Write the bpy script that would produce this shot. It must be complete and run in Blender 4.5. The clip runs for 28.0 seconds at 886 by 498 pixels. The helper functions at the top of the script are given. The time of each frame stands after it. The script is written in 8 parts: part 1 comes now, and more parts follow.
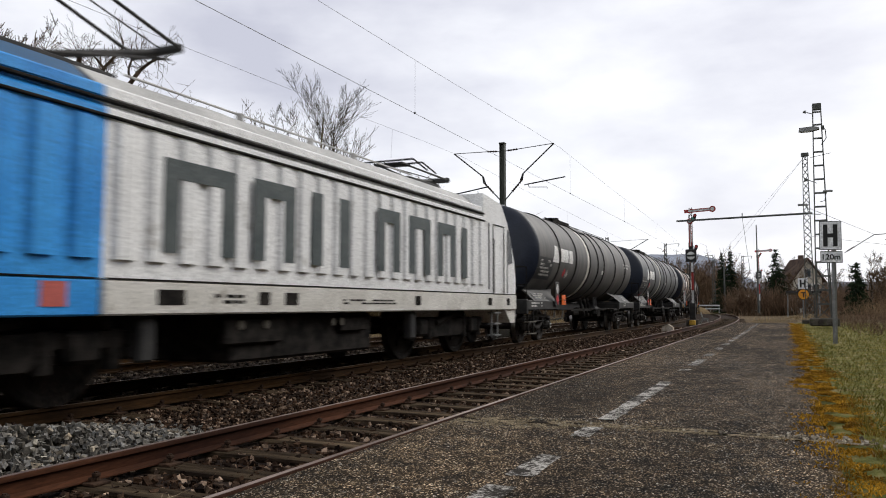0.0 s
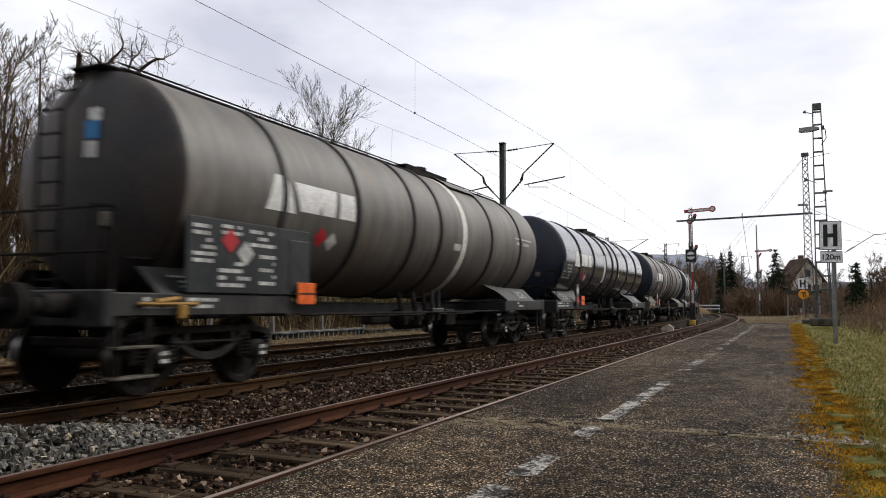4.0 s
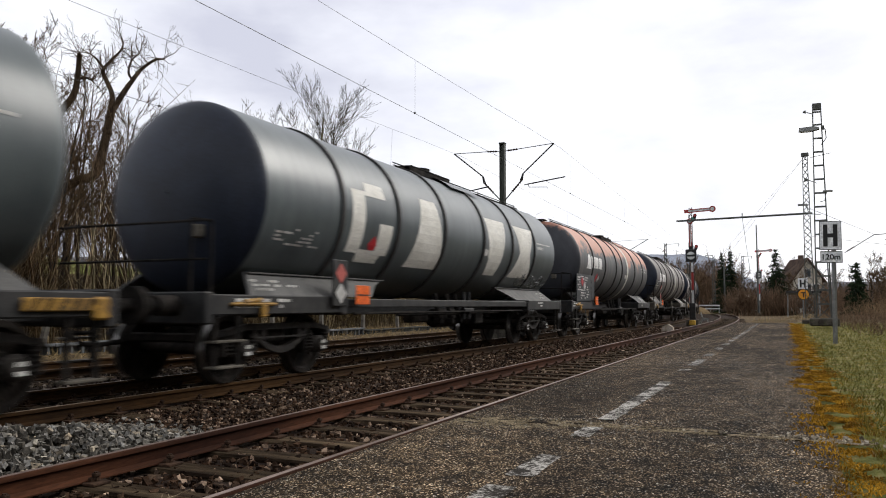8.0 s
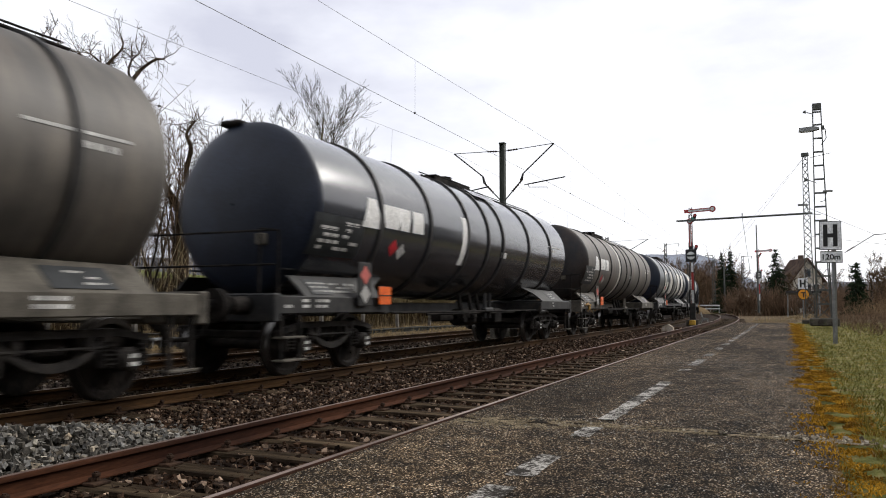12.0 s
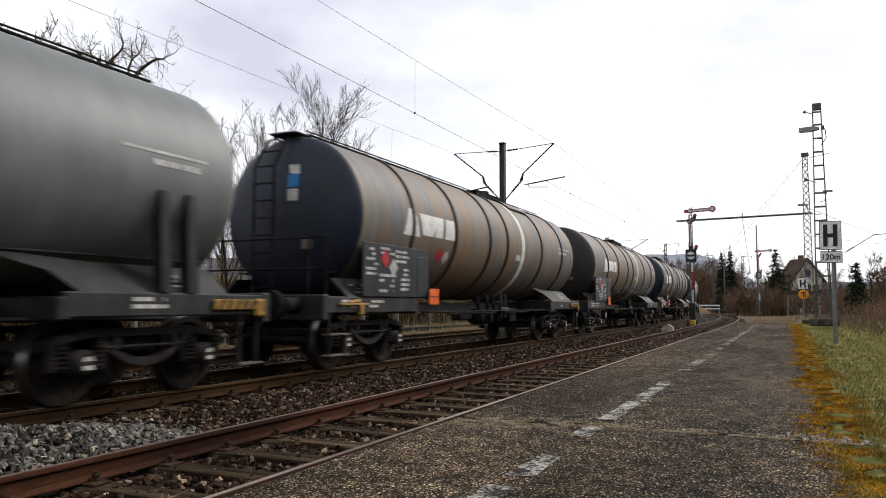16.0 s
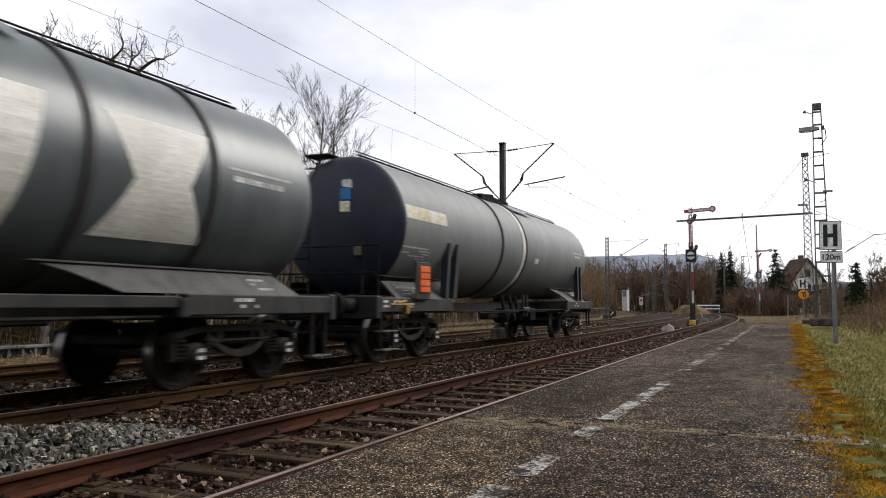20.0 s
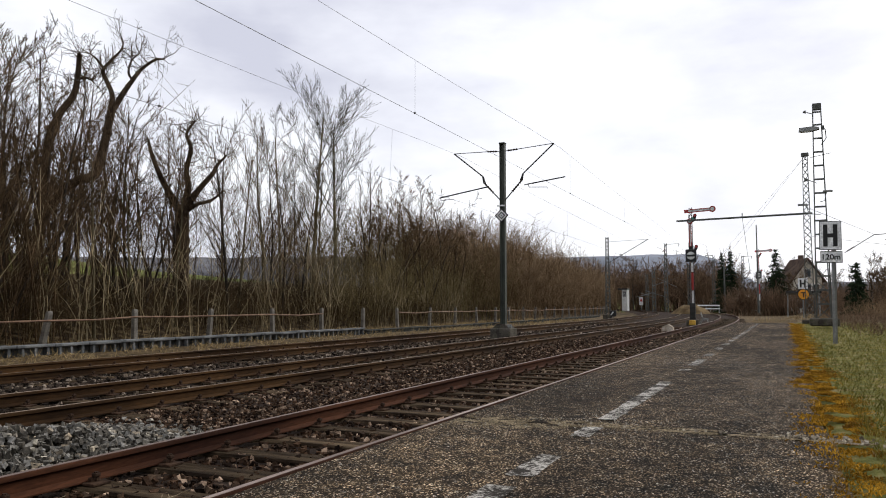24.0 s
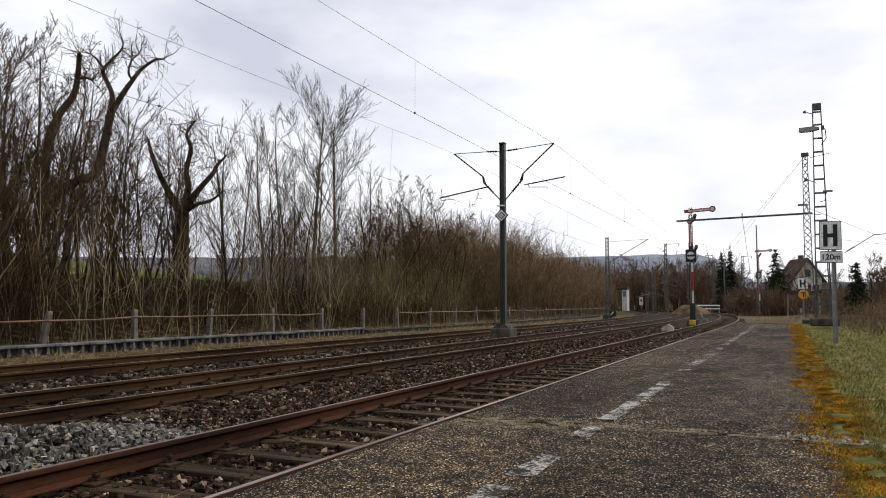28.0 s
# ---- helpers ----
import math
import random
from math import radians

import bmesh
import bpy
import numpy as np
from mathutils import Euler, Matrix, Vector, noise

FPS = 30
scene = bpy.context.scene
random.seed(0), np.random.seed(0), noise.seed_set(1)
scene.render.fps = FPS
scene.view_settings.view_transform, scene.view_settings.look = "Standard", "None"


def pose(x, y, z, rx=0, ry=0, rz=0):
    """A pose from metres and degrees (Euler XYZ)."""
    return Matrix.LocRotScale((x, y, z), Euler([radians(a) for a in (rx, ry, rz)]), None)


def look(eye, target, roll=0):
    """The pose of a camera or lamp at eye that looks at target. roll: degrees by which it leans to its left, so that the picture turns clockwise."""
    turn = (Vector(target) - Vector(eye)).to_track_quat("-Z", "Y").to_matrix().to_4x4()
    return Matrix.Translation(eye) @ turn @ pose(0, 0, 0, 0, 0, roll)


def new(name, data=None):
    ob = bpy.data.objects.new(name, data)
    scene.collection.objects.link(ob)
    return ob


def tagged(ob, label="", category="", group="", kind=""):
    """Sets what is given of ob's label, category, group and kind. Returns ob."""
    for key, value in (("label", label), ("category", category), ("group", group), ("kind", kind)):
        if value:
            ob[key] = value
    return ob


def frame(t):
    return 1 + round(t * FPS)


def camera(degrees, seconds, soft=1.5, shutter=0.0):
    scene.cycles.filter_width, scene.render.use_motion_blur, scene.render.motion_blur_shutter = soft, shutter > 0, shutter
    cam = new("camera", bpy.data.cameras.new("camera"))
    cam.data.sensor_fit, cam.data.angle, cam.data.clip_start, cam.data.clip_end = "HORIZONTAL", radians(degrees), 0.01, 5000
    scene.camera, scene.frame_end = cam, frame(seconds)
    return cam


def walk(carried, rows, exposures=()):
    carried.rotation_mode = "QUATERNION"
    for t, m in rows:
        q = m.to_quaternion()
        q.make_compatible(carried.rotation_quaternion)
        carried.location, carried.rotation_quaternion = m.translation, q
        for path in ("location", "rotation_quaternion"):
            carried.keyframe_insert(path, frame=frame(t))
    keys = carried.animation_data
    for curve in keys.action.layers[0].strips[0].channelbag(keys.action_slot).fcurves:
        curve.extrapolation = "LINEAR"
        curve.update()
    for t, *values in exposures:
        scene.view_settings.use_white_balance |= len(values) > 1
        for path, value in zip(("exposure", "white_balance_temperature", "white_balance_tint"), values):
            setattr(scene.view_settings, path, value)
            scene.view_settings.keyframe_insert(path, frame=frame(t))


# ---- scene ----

# ---- camera and walk ----
cam = camera(60.66, 28.0, soft=1.0, shutter=0.22)
EYE = (0.0, 0.0, 1.05)
VIEW = pose(EYE[0], EYE[1], EYE[2], 94.268, 0, 24.381)
walk(cam, [(0.0, VIEW), (28.0, VIEW)], [(0.0, -0.04), (1.0, -0.12), (3.5, 0.02), (6.0, 0.09), (12.0, 0.14), (21.0, 0.18), (24.0, 0.07), (28.0, 0.04)])

# ---- world and sun ----
SUN_ELEV, SUN_AZ = radians(38), radians(34)      # azimuth from +y towards +x
world = bpy.data.worlds.new("overcast_sky")
scene.world = world
world.use_nodes = True


def build_world():
    nt = world.node_tree
    n, l = nt.nodes, nt.links
    n.clear()
    out = n.new("ShaderNodeOutputWorld")
    bg = n.new("ShaderNodeBackground")
    sky = n.new("ShaderNodeTexSky")
    sky.sky_type, sky.sun_disc = "NISHITA", False
    sky.sun_elevation, sky.sun_rotation = SUN_ELEV, SUN_AZ
    sky.dust_density = 3.0
    dim = n.new("ShaderNodeVectorMath")
    dim.operation = "SCALE"
    dim.inputs["Scale"].default_value = 0.10
    l.new(sky.outputs[0], dim.inputs[0])
    co = n.new("ShaderNodeTexCoord")
    mp = n.new("ShaderNodeMapping")
    mp.inputs["Scale"].default_value = (1.0, 1.0, 2.6)
    mp.inputs["Rotation"].default_value = (0.1, 0.25, 0.6)
    l.new(co.outputs["Generated"], mp.inputs[0])
    big = n.new("ShaderNodeTexNoise")
    big.inputs["Scale"].default_value = 2.1
    big.inputs["Detail"].default_value = 7
    big.inputs["Roughness"].default_value = 0.52
    l.new(mp.outputs[0], big.inputs[0])
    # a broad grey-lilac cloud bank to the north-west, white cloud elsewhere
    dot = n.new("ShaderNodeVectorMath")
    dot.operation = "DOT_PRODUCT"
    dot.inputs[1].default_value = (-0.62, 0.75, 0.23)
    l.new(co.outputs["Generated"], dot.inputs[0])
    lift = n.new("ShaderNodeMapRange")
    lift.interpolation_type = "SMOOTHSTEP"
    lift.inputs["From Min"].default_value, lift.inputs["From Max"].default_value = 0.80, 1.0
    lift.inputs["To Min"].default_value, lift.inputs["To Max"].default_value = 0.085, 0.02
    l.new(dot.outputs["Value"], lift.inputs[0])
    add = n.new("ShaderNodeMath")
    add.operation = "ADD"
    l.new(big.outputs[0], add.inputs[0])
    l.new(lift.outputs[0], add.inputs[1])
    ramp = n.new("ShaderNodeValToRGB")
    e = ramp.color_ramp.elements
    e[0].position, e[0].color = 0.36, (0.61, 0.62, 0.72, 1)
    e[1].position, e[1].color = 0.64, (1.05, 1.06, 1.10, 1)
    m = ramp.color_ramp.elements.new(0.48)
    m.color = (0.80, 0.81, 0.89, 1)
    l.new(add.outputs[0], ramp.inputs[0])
    # the cloud is thicker and greyer overhead
    sep = n.new("ShaderNodeSeparateXYZ")
    l.new(co.outputs["Generated"], sep.inputs[0])
    high = n.new("ShaderNodeMapRange")
    high.interpolation_type = "SMOOTHSTEP"
    high.inputs["From Min"].default_value, high.inputs["From Max"].default_value = 0.42, 0.95
    high.inputs["To Min"].default_value, high.inputs["To Max"].default_value = 1.0, 0.55
    l.new(sep.outputs[2], high.inputs[0])
    thick = n.new("ShaderNodeVectorMath")
    thick.operation = "SCALE"
    l.new(ramp.outputs[0], thick.inputs[0])
    l.new(high.outputs[0], thick.inputs["Scale"])
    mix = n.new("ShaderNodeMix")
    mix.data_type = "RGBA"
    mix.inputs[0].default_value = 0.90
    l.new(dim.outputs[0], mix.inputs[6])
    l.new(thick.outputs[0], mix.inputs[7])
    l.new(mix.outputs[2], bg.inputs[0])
    bg.inputs[1].default_value = 1.10
    l.new(bg.outputs[0], out.inputs[0])


build_world()
sun_data = bpy.data.lights.new("sun", "SUN")
sun_data.energy, sun_data.angle, sun_data.color = 2.1, radians(30), (1.0, 0.965, 0.91)
sun = new("sun", sun_data)
sun.matrix_world = look((60 * math.sin(SUN_AZ), 60 * math.cos(SUN_AZ), 60 * math.tan(SUN_ELEV)), (0, 0, 0))

# ---- materials ----
MATS = {}


def nodes_of(name):
    m = bpy.data.materials.new(name)
    m.use_nodes = True
    nt = m.node_tree
    return m, nt.nodes, nt.links, nt.nodes["Principled BSDF"]


def noise_node(n, l, co, scale, detail=5, rough=0.6, vec=None):
    t = n.new("ShaderNodeTexNoise")
    t.inputs["Scale"].default_value = scale
    t.inputs["Detail"].default_value = detail
    t.inputs["Roughness"].default_value = rough
    src = co
    if vec:
        mp = n.new("ShaderNodeMapping")
        mp.inputs["Scale"].default_value = vec
        l.new(co, mp.inputs[0])
        src = mp.outputs[0]
    l.new(src, t.inputs["Vector"])
    return t.outputs[0]


def ramp_node(n, l, fac, stops):
    r = n.new("ShaderNodeValToRGB")
    e = r.color_ramp.elements
    while len(e) < len(stops):
        e.new(0.5)
    for k, (p, c) in enumerate(stops):
        e[k].position = p
        e[k].color = (*c, 1) if len(c) == 3 else c
    l.new(fac, r.inputs[0])
    return r.outputs[0]


def mix_node(n, l, fac, a, b, blend="MIX"):
    x = n.new("ShaderNodeMix")
    x.data_type, x.blend_type = "RGBA", blend
    if isinstance(fac, (int, float)):
        x.inputs[0].default_value = fac
    else:
        l.new(fac, x.inputs[0])
    for k, s in ((6, a), (7, b)):
        if isinstance(s, tuple):
            x.inputs[k].default_value = (*s, 1)
        else:
            l.new(s, x.inputs[k])
    return x.outputs[2]


def math_node(n, l, op, a, b):
    x = n.new("ShaderNodeMath")
    x.operation = op
    for k, s in ((0, a), (1, b)):
        if isinstance(s, (int, float)):
            x.inputs[k].default_value = s
        else:
            l.new(s, x.inputs[k])
    return x.outputs[0]


def bump_node(n, l, height, bsdf, strength=0.3, dist=0.01):
    b = n.new("ShaderNodeBump")
    b.inputs["Strength"].default_value, b.inputs["Distance"].default_value = strength, dist
    l.new(height, b.inputs["Height"])
    l.new(b.outputs[0], bsdf.inputs["Normal"])


def surface(name, a, b, scale=3.0, rough=0.7, metal=0.0, c=None, fine=40.0, bump=0.2, dist=0.004, stretch=None,
            lo=0.40, hi=0.60, island=0.0, obj=0.0, wear=None, wear_at=(0.6, 0.68), wear_scale=6.0, spec=None, kinds=None):
    """A two-scale surface: large blotches between a and b, fine grain, optional third colour as wear."""
    if name in MATS:
        return MATS[name]
    m, n, l, p = nodes_of(name)
    tc = n.new("ShaderNodeTexCoord")
    co = tc.outputs["Object"]
    big = noise_node(n, l, co, scale, 6, 0.62, stretch)
    col = ramp_node(n, l, big, [(lo, a), (hi, b)])
    grain = noise_node(n, l, co, fine, 4, 0.7, stretch)
    col = mix_node(n, l, 0.45, col, ramp_node(n, l, grain, [(0.36, (0.30, 0.30, 0.30)), (0.64, (1.6, 1.6, 1.6))]), "MULTIPLY")
    if wear:
        w = noise_node(n, l, co, wear_scale, 8, 0.7, stretch)
        col = mix_node(n, l, ramp_node(n, l, w, [(wear_at[0], (0, 0, 0)), (wear_at[1], (1, 1, 1))]), col, wear)
    if island:
        g = n.new("ShaderNodeNewGeometry")
        col = mix_node(n, l, 1.0, col, ramp_node(n, l, g.outputs["Random Per Island"],
                       [(0.0, (1 - island,) * 3), (0.6, (1.0, 1.0, 1.0)), (1.0, (1 + island, 1 + island, 1 + island * 0.95))]), "MULTIPLY")
    if kinds:
        g = n.new("ShaderNodeNewGeometry")
        col = mix_node(n, l, 1.0, col, ramp_node(n, l, g.outputs["Random Per Island"], kinds), "MULTIPLY")
    if obj:
        g = n.new("ShaderNodeObjectInfo")
        col = mix_node(n, l, 1.0, col, ramp_node(n, l, g.outputs["Random"],
                       [(0.0, (1 - obj,) * 3), (1.0, (1 + obj,) * 3)]), "MULTIPLY")
    l.new(col, p.inputs["Base Color"])
    p.inputs["Metallic"].default_value = metal
    p.inputs["Specular IOR Level"].default_value = spec if spec is not None else (0.04 if rough > 0.78 else 0.30)
    r = n.new("ShaderNodeMapRange")
    r.inputs["To Min"].default_value, r.inputs["To Max"].default_value = max(rough - 0.12, 0.03), min(rough + 0.12, 1)
    l.new(grain, r.inputs[0])
    l.new(r.outputs[0], p.inputs["Roughness"])
    if bump:
        bump_node(n, l, grain, p, bump, dist)
    MATS[name] = m
    return m


def plain(name, col, rough=0.5, metal=0.0):
    return surface(name, tuple(0.88 * v for v in col), tuple(1.08 * v for v in col), 2.0, rough, metal, fine=60, bump=0.05, dist=0.002)


# ---- mesh tools ----
class Shape:
    """Vertices and faces gathered in plain lists, then turned into one mesh."""

    def __init__(self):
        self.v, self.f = [], []

    def add(self, verts, faces):
        o = len(self.v)
        self.v.extend(verts)
        self.f.extend(tuple(i + o for i in f) for f in faces)
        return self

    def box(self, c, s, m=None, cut=0.0):
        hx, hy, hz = s[0] / 2, s[1] / 2, s[2] / 2
        if cut <= 0:
            vs = [(sx * hx, sy * hy, sz * hz) for sz in (-1, 1) for sy in (-1, 1) for sx in (-1, 1)]
            fs = [(0, 2, 3, 1), (4, 5, 7, 6), (0, 1, 5, 4), (2, 6, 7, 3), (0, 4, 6, 2), (1, 3, 7, 5)]
        else:
            k = min(cut, hx * 0.9, hy * 0.9, hz * 0.9)
            vs, idx = [], {}
            for sx in (-1, 1):
                for sy in (-1, 1):
                    for sz in (-1, 1):
                        for ax in range(3):
                            q = [sx * (hx - k), sy * (hy - k), sz * (hz - k)]
                            q[ax] = (sx * hx, sy * hy, sz * hz)[ax]
                            idx[sx, sy, sz, ax] = len(vs)
                            vs.append(tuple(q))
            fs = []
            for s1 in (-1, 1):
                fs.append([idx[s1, a, b, 0] for a, b in ((-1, -1), (1, -1), (1, 1), (-1, 1))])
                fs.append([idx[a, s1, b, 1] for a, b in ((-1, -1), (-1, 1), (1, 1), (1, -1))])
                fs.append([idx[a, b, s1, 2] for a, b in ((-1, -1), (1, -1), (1, 1), (-1, 1))])
                for s2 in (-1, 1):
                    fs.append([idx[s1, s2, -1, 0], idx[s1, s2, 1, 0], idx[s1, s2, 1, 1], idx[s1, s2, -1, 1]])
                    fs.append([idx[s1, -1, s2, 0], idx[s1, 1, s2, 0], idx[s1, 1, s2, 2], idx[s1, -1, s2, 2]])
                    fs.append([idx[-1, s1, s2, 1], idx[1, s1, s2, 1], idx[1, s1, s2, 2], idx[-1, s1, s2, 2]])
                    for s3 in (-1, 1):
                        fs.append([idx[s1, s2, s3, 0], idx[s1, s2, s3, 1], idx[s1, s2, s3, 2]])
        if m is not None:
            vs = [tuple(m @ Vector(q)) for q in vs]
        return self.add([(q[0] + c[0], q[1] + c[1], q[2] + c[2]) for q in vs], fs)

    def rod(self, p0, p1, r0, r1=None, seg=8, caps=True):
        r1 = r0 if r1 is None else r1
        a, b = Vector(p0), Vector(p1)
        d = (b - a).normalized()
        u = d.orthogonal().normalized()
        w = d.cross(u)
        vs = []
        for q, r in ((a, r0), (b, r1)):
            for k in range(seg):
                t = 2 * math.pi * k / seg
                vs.append(tuple(q + (u * math.cos(t) + w * math.sin(t)) * r))
        fs = [(k, (k + 1) % seg, seg + (k + 1) % seg, seg + k) for k in range(seg)]
        if caps:
            fs += [tuple(range(seg))[::-1], tuple(range(seg, 2 * seg))]
        return self.add(vs, fs)

    def tube(self, pts, r, seg=6):
        for a, b in zip(pts[:-1], pts[1:]):
            self.rod(a, b, r, r, seg)
        return self

    def lathe(self, prof, seg=32, axis="y", c=(0, 0, 0)):
        """prof: (along, radius) pairs; turned about the axis through c."""
        vs = []
        for a, r in prof:
            for k in range(seg):
                t = 2 * math.pi * k / seg
                q = (r * math.cos(t), r * math.sin(t))
                p = {"y": (q[0], a, q[1]), "x": (a, q[0], q[1]), "z": (q[0], q[1], a)}[axis]
                vs.append((p[0] + c[0], p[1] + c[1], p[2] + c[2]))
        fs = []
        for i in range(len(prof) - 1):
            for k in range(seg):
                k2 = (k + 1) % seg
                fs.append((i * seg + k, i * seg + k2, (i + 1) * seg + k2, (i + 1) * seg + k))
        return self.add(vs, fs)

    def prism(self, poly, axis, a0, a1):
        """A polygon in the plane across the axis, pushed from a0 to a1 along it."""
        def put(q, a):
            return {"x": (a, q[0], q[1]), "y": (q[0], a, q[1]), "z": (q[0], q[1], a)}[axis]
        k = len(poly)
        vs = [put(q, a0) for q in poly] + [put(q, a1) for q in poly]
        fs = [tuple(range(k))[::-1], tuple(range(k, 2 * k))] + [(i, (i + 1) % k, k + (i + 1) % k, k + i) for i in range(k)]
        return self.add(vs, fs)

    def sweep(self, poly, path, closed=True):
        """A cross-section (offset across, height) swept along a path of (x, y, z, heading)."""
        k = len(poly)
        vs, fs = [], []
        for x, y, z, h in path:
            cx, cy = math.cos(h), math.sin(h)
            vs.extend((x + q[0] * cx, y + q[0] * cy, z + q[1]) for q in poly)
        for i in range(len(path) - 1):
            for j in range(k if closed else k - 1):
                j2 = (j + 1) % k
                fs.append((i * k + j, i * k + j2, (i + 1) * k + j2, (i + 1) * k + j))
        if closed:
            fs += [tuple(range(k)), tuple(range((len(path) - 1) * k, len(path) * k))[::-1]]
        return self.add(vs, fs)

    def mesh(self, name, mat, smooth=None):
        me = bpy.data.meshes.new(name)
        me.from_pydata(self.v, [], self.f)
        me.update()
        if len(self.f) < 60000:
            bm = bmesh.new()
            bm.from_mesh(me)
            bmesh.ops.recalc_face_normals(bm, faces=bm.faces)
            bm.to_mesh(me)
            bm.free()
        if mat is not None:
            me.materials.append(mat)
        if smooth:
            me.shade_smooth()
            me.set_sharp_from_angle(angle=radians(smooth))
        return me


def part(name, shape, mat, parent, label="", smooth=None, at=None):
    """One mesh object under a thing or a part. shape: a Shape, or a ready mesh to share."""
    me = shape.mesh(name, mat, smooth) if isinstance(shape, Shape) else shape
    ob = new(name, me)
    ob.parent = parent
    if at is not None:
        ob.matrix_basis = at
    if label:
        ob["label"] = label
    return ob


def thing(name, label, category, group="", kind="", at=None, shape=None, mat=None, smooth=None):
    ob = new(name, shape.mesh(name, mat, smooth) if shape else None)
    if at is not None:
        ob.matrix_basis = at
    return tagged(ob, label, category, group, kind)

# ---- the line of the tracks ----
MAIN_X, SIDING_X, FAR_X = -7.74, -3.68, -11.80
BEND_Y, BEND_R = 42.0, 430.0


def on_track(s, off=0.0, x0=MAIN_X):
    """Place and heading at s metres along the track through x0, off metres to its right."""
    if s < BEND_Y:
        return x0 + off, s, 0.0
    r = BEND_R + (x0 - MAIN_X)
    a = (s - BEND_Y) / r
    return MAIN_X - BEND_R + (r + off) * math.cos(a), BEND_Y + (r + off) * math.sin(a), a


def track_path(x0, off, s0, s1, z=0.0, bend_step=4.0):
    ss = [s0] + ([BEND_Y] if s0 < BEND_Y < s1 else [])
    s = max(s0, BEND_Y)
    while s < s1:
        s += bend_step
        ss.append(min(s, s1))
    rows = []
    for s in ss:
        x, y, h = on_track(s, off, x0)
        rows.append((x, y, z, h))
    return rows


def smooth01(a, b, x):
    t = min(max((x - a) / (b - a), 0.0), 1.0)
    return t * t * (3 - 2 * t)


def ground_z(x, y):
    """Height of the ground: track bed level, a wooded bank and a rising meadow to the west, flat grass to the east."""
    d = math.hypot(x + 8, y)
    # distance to the west of the tracks, along the bend
    w = -x if y < BEND_Y else (BEND_R + 7.74 - math.hypot(x - (MAIN_X - BEND_R), y - BEND_Y) if x > MAIN_X - BEND_R - 50 else 400.0)
    z = -0.42
    z += 0.28 * smooth01(13.6, 16.5, w)
    z += 2.5 * smooth01(19.6, 27.0, w) + (1.6 * smooth01(27, 60, w) + 6.6 * smooth01(45, 125, w)) * (1 - smooth01(170, 320, y))
    z -= 2.2 * smooth01(19.6, 27.0, w) * smooth01(60, 110, y)
    z += 0.38 * smooth01(-0.6, 0.6, x) * (1 - smooth01(70, 95, y))
    z += 0.5 * smooth01(6, 30, x) + 1.2 * smooth01(60, 160, y) * smooth01(-2, 8, x)
    z += 12 * smooth01(220, 900, d)
    z += 0.05 * noise.noise(Vector((x * 0.6, y * 0.6, 0))) * smooth01(0.5, 2.0, abs(x + 4.8) - 8) if d < 200 else 0
    return z

# ---- ground, platform ----


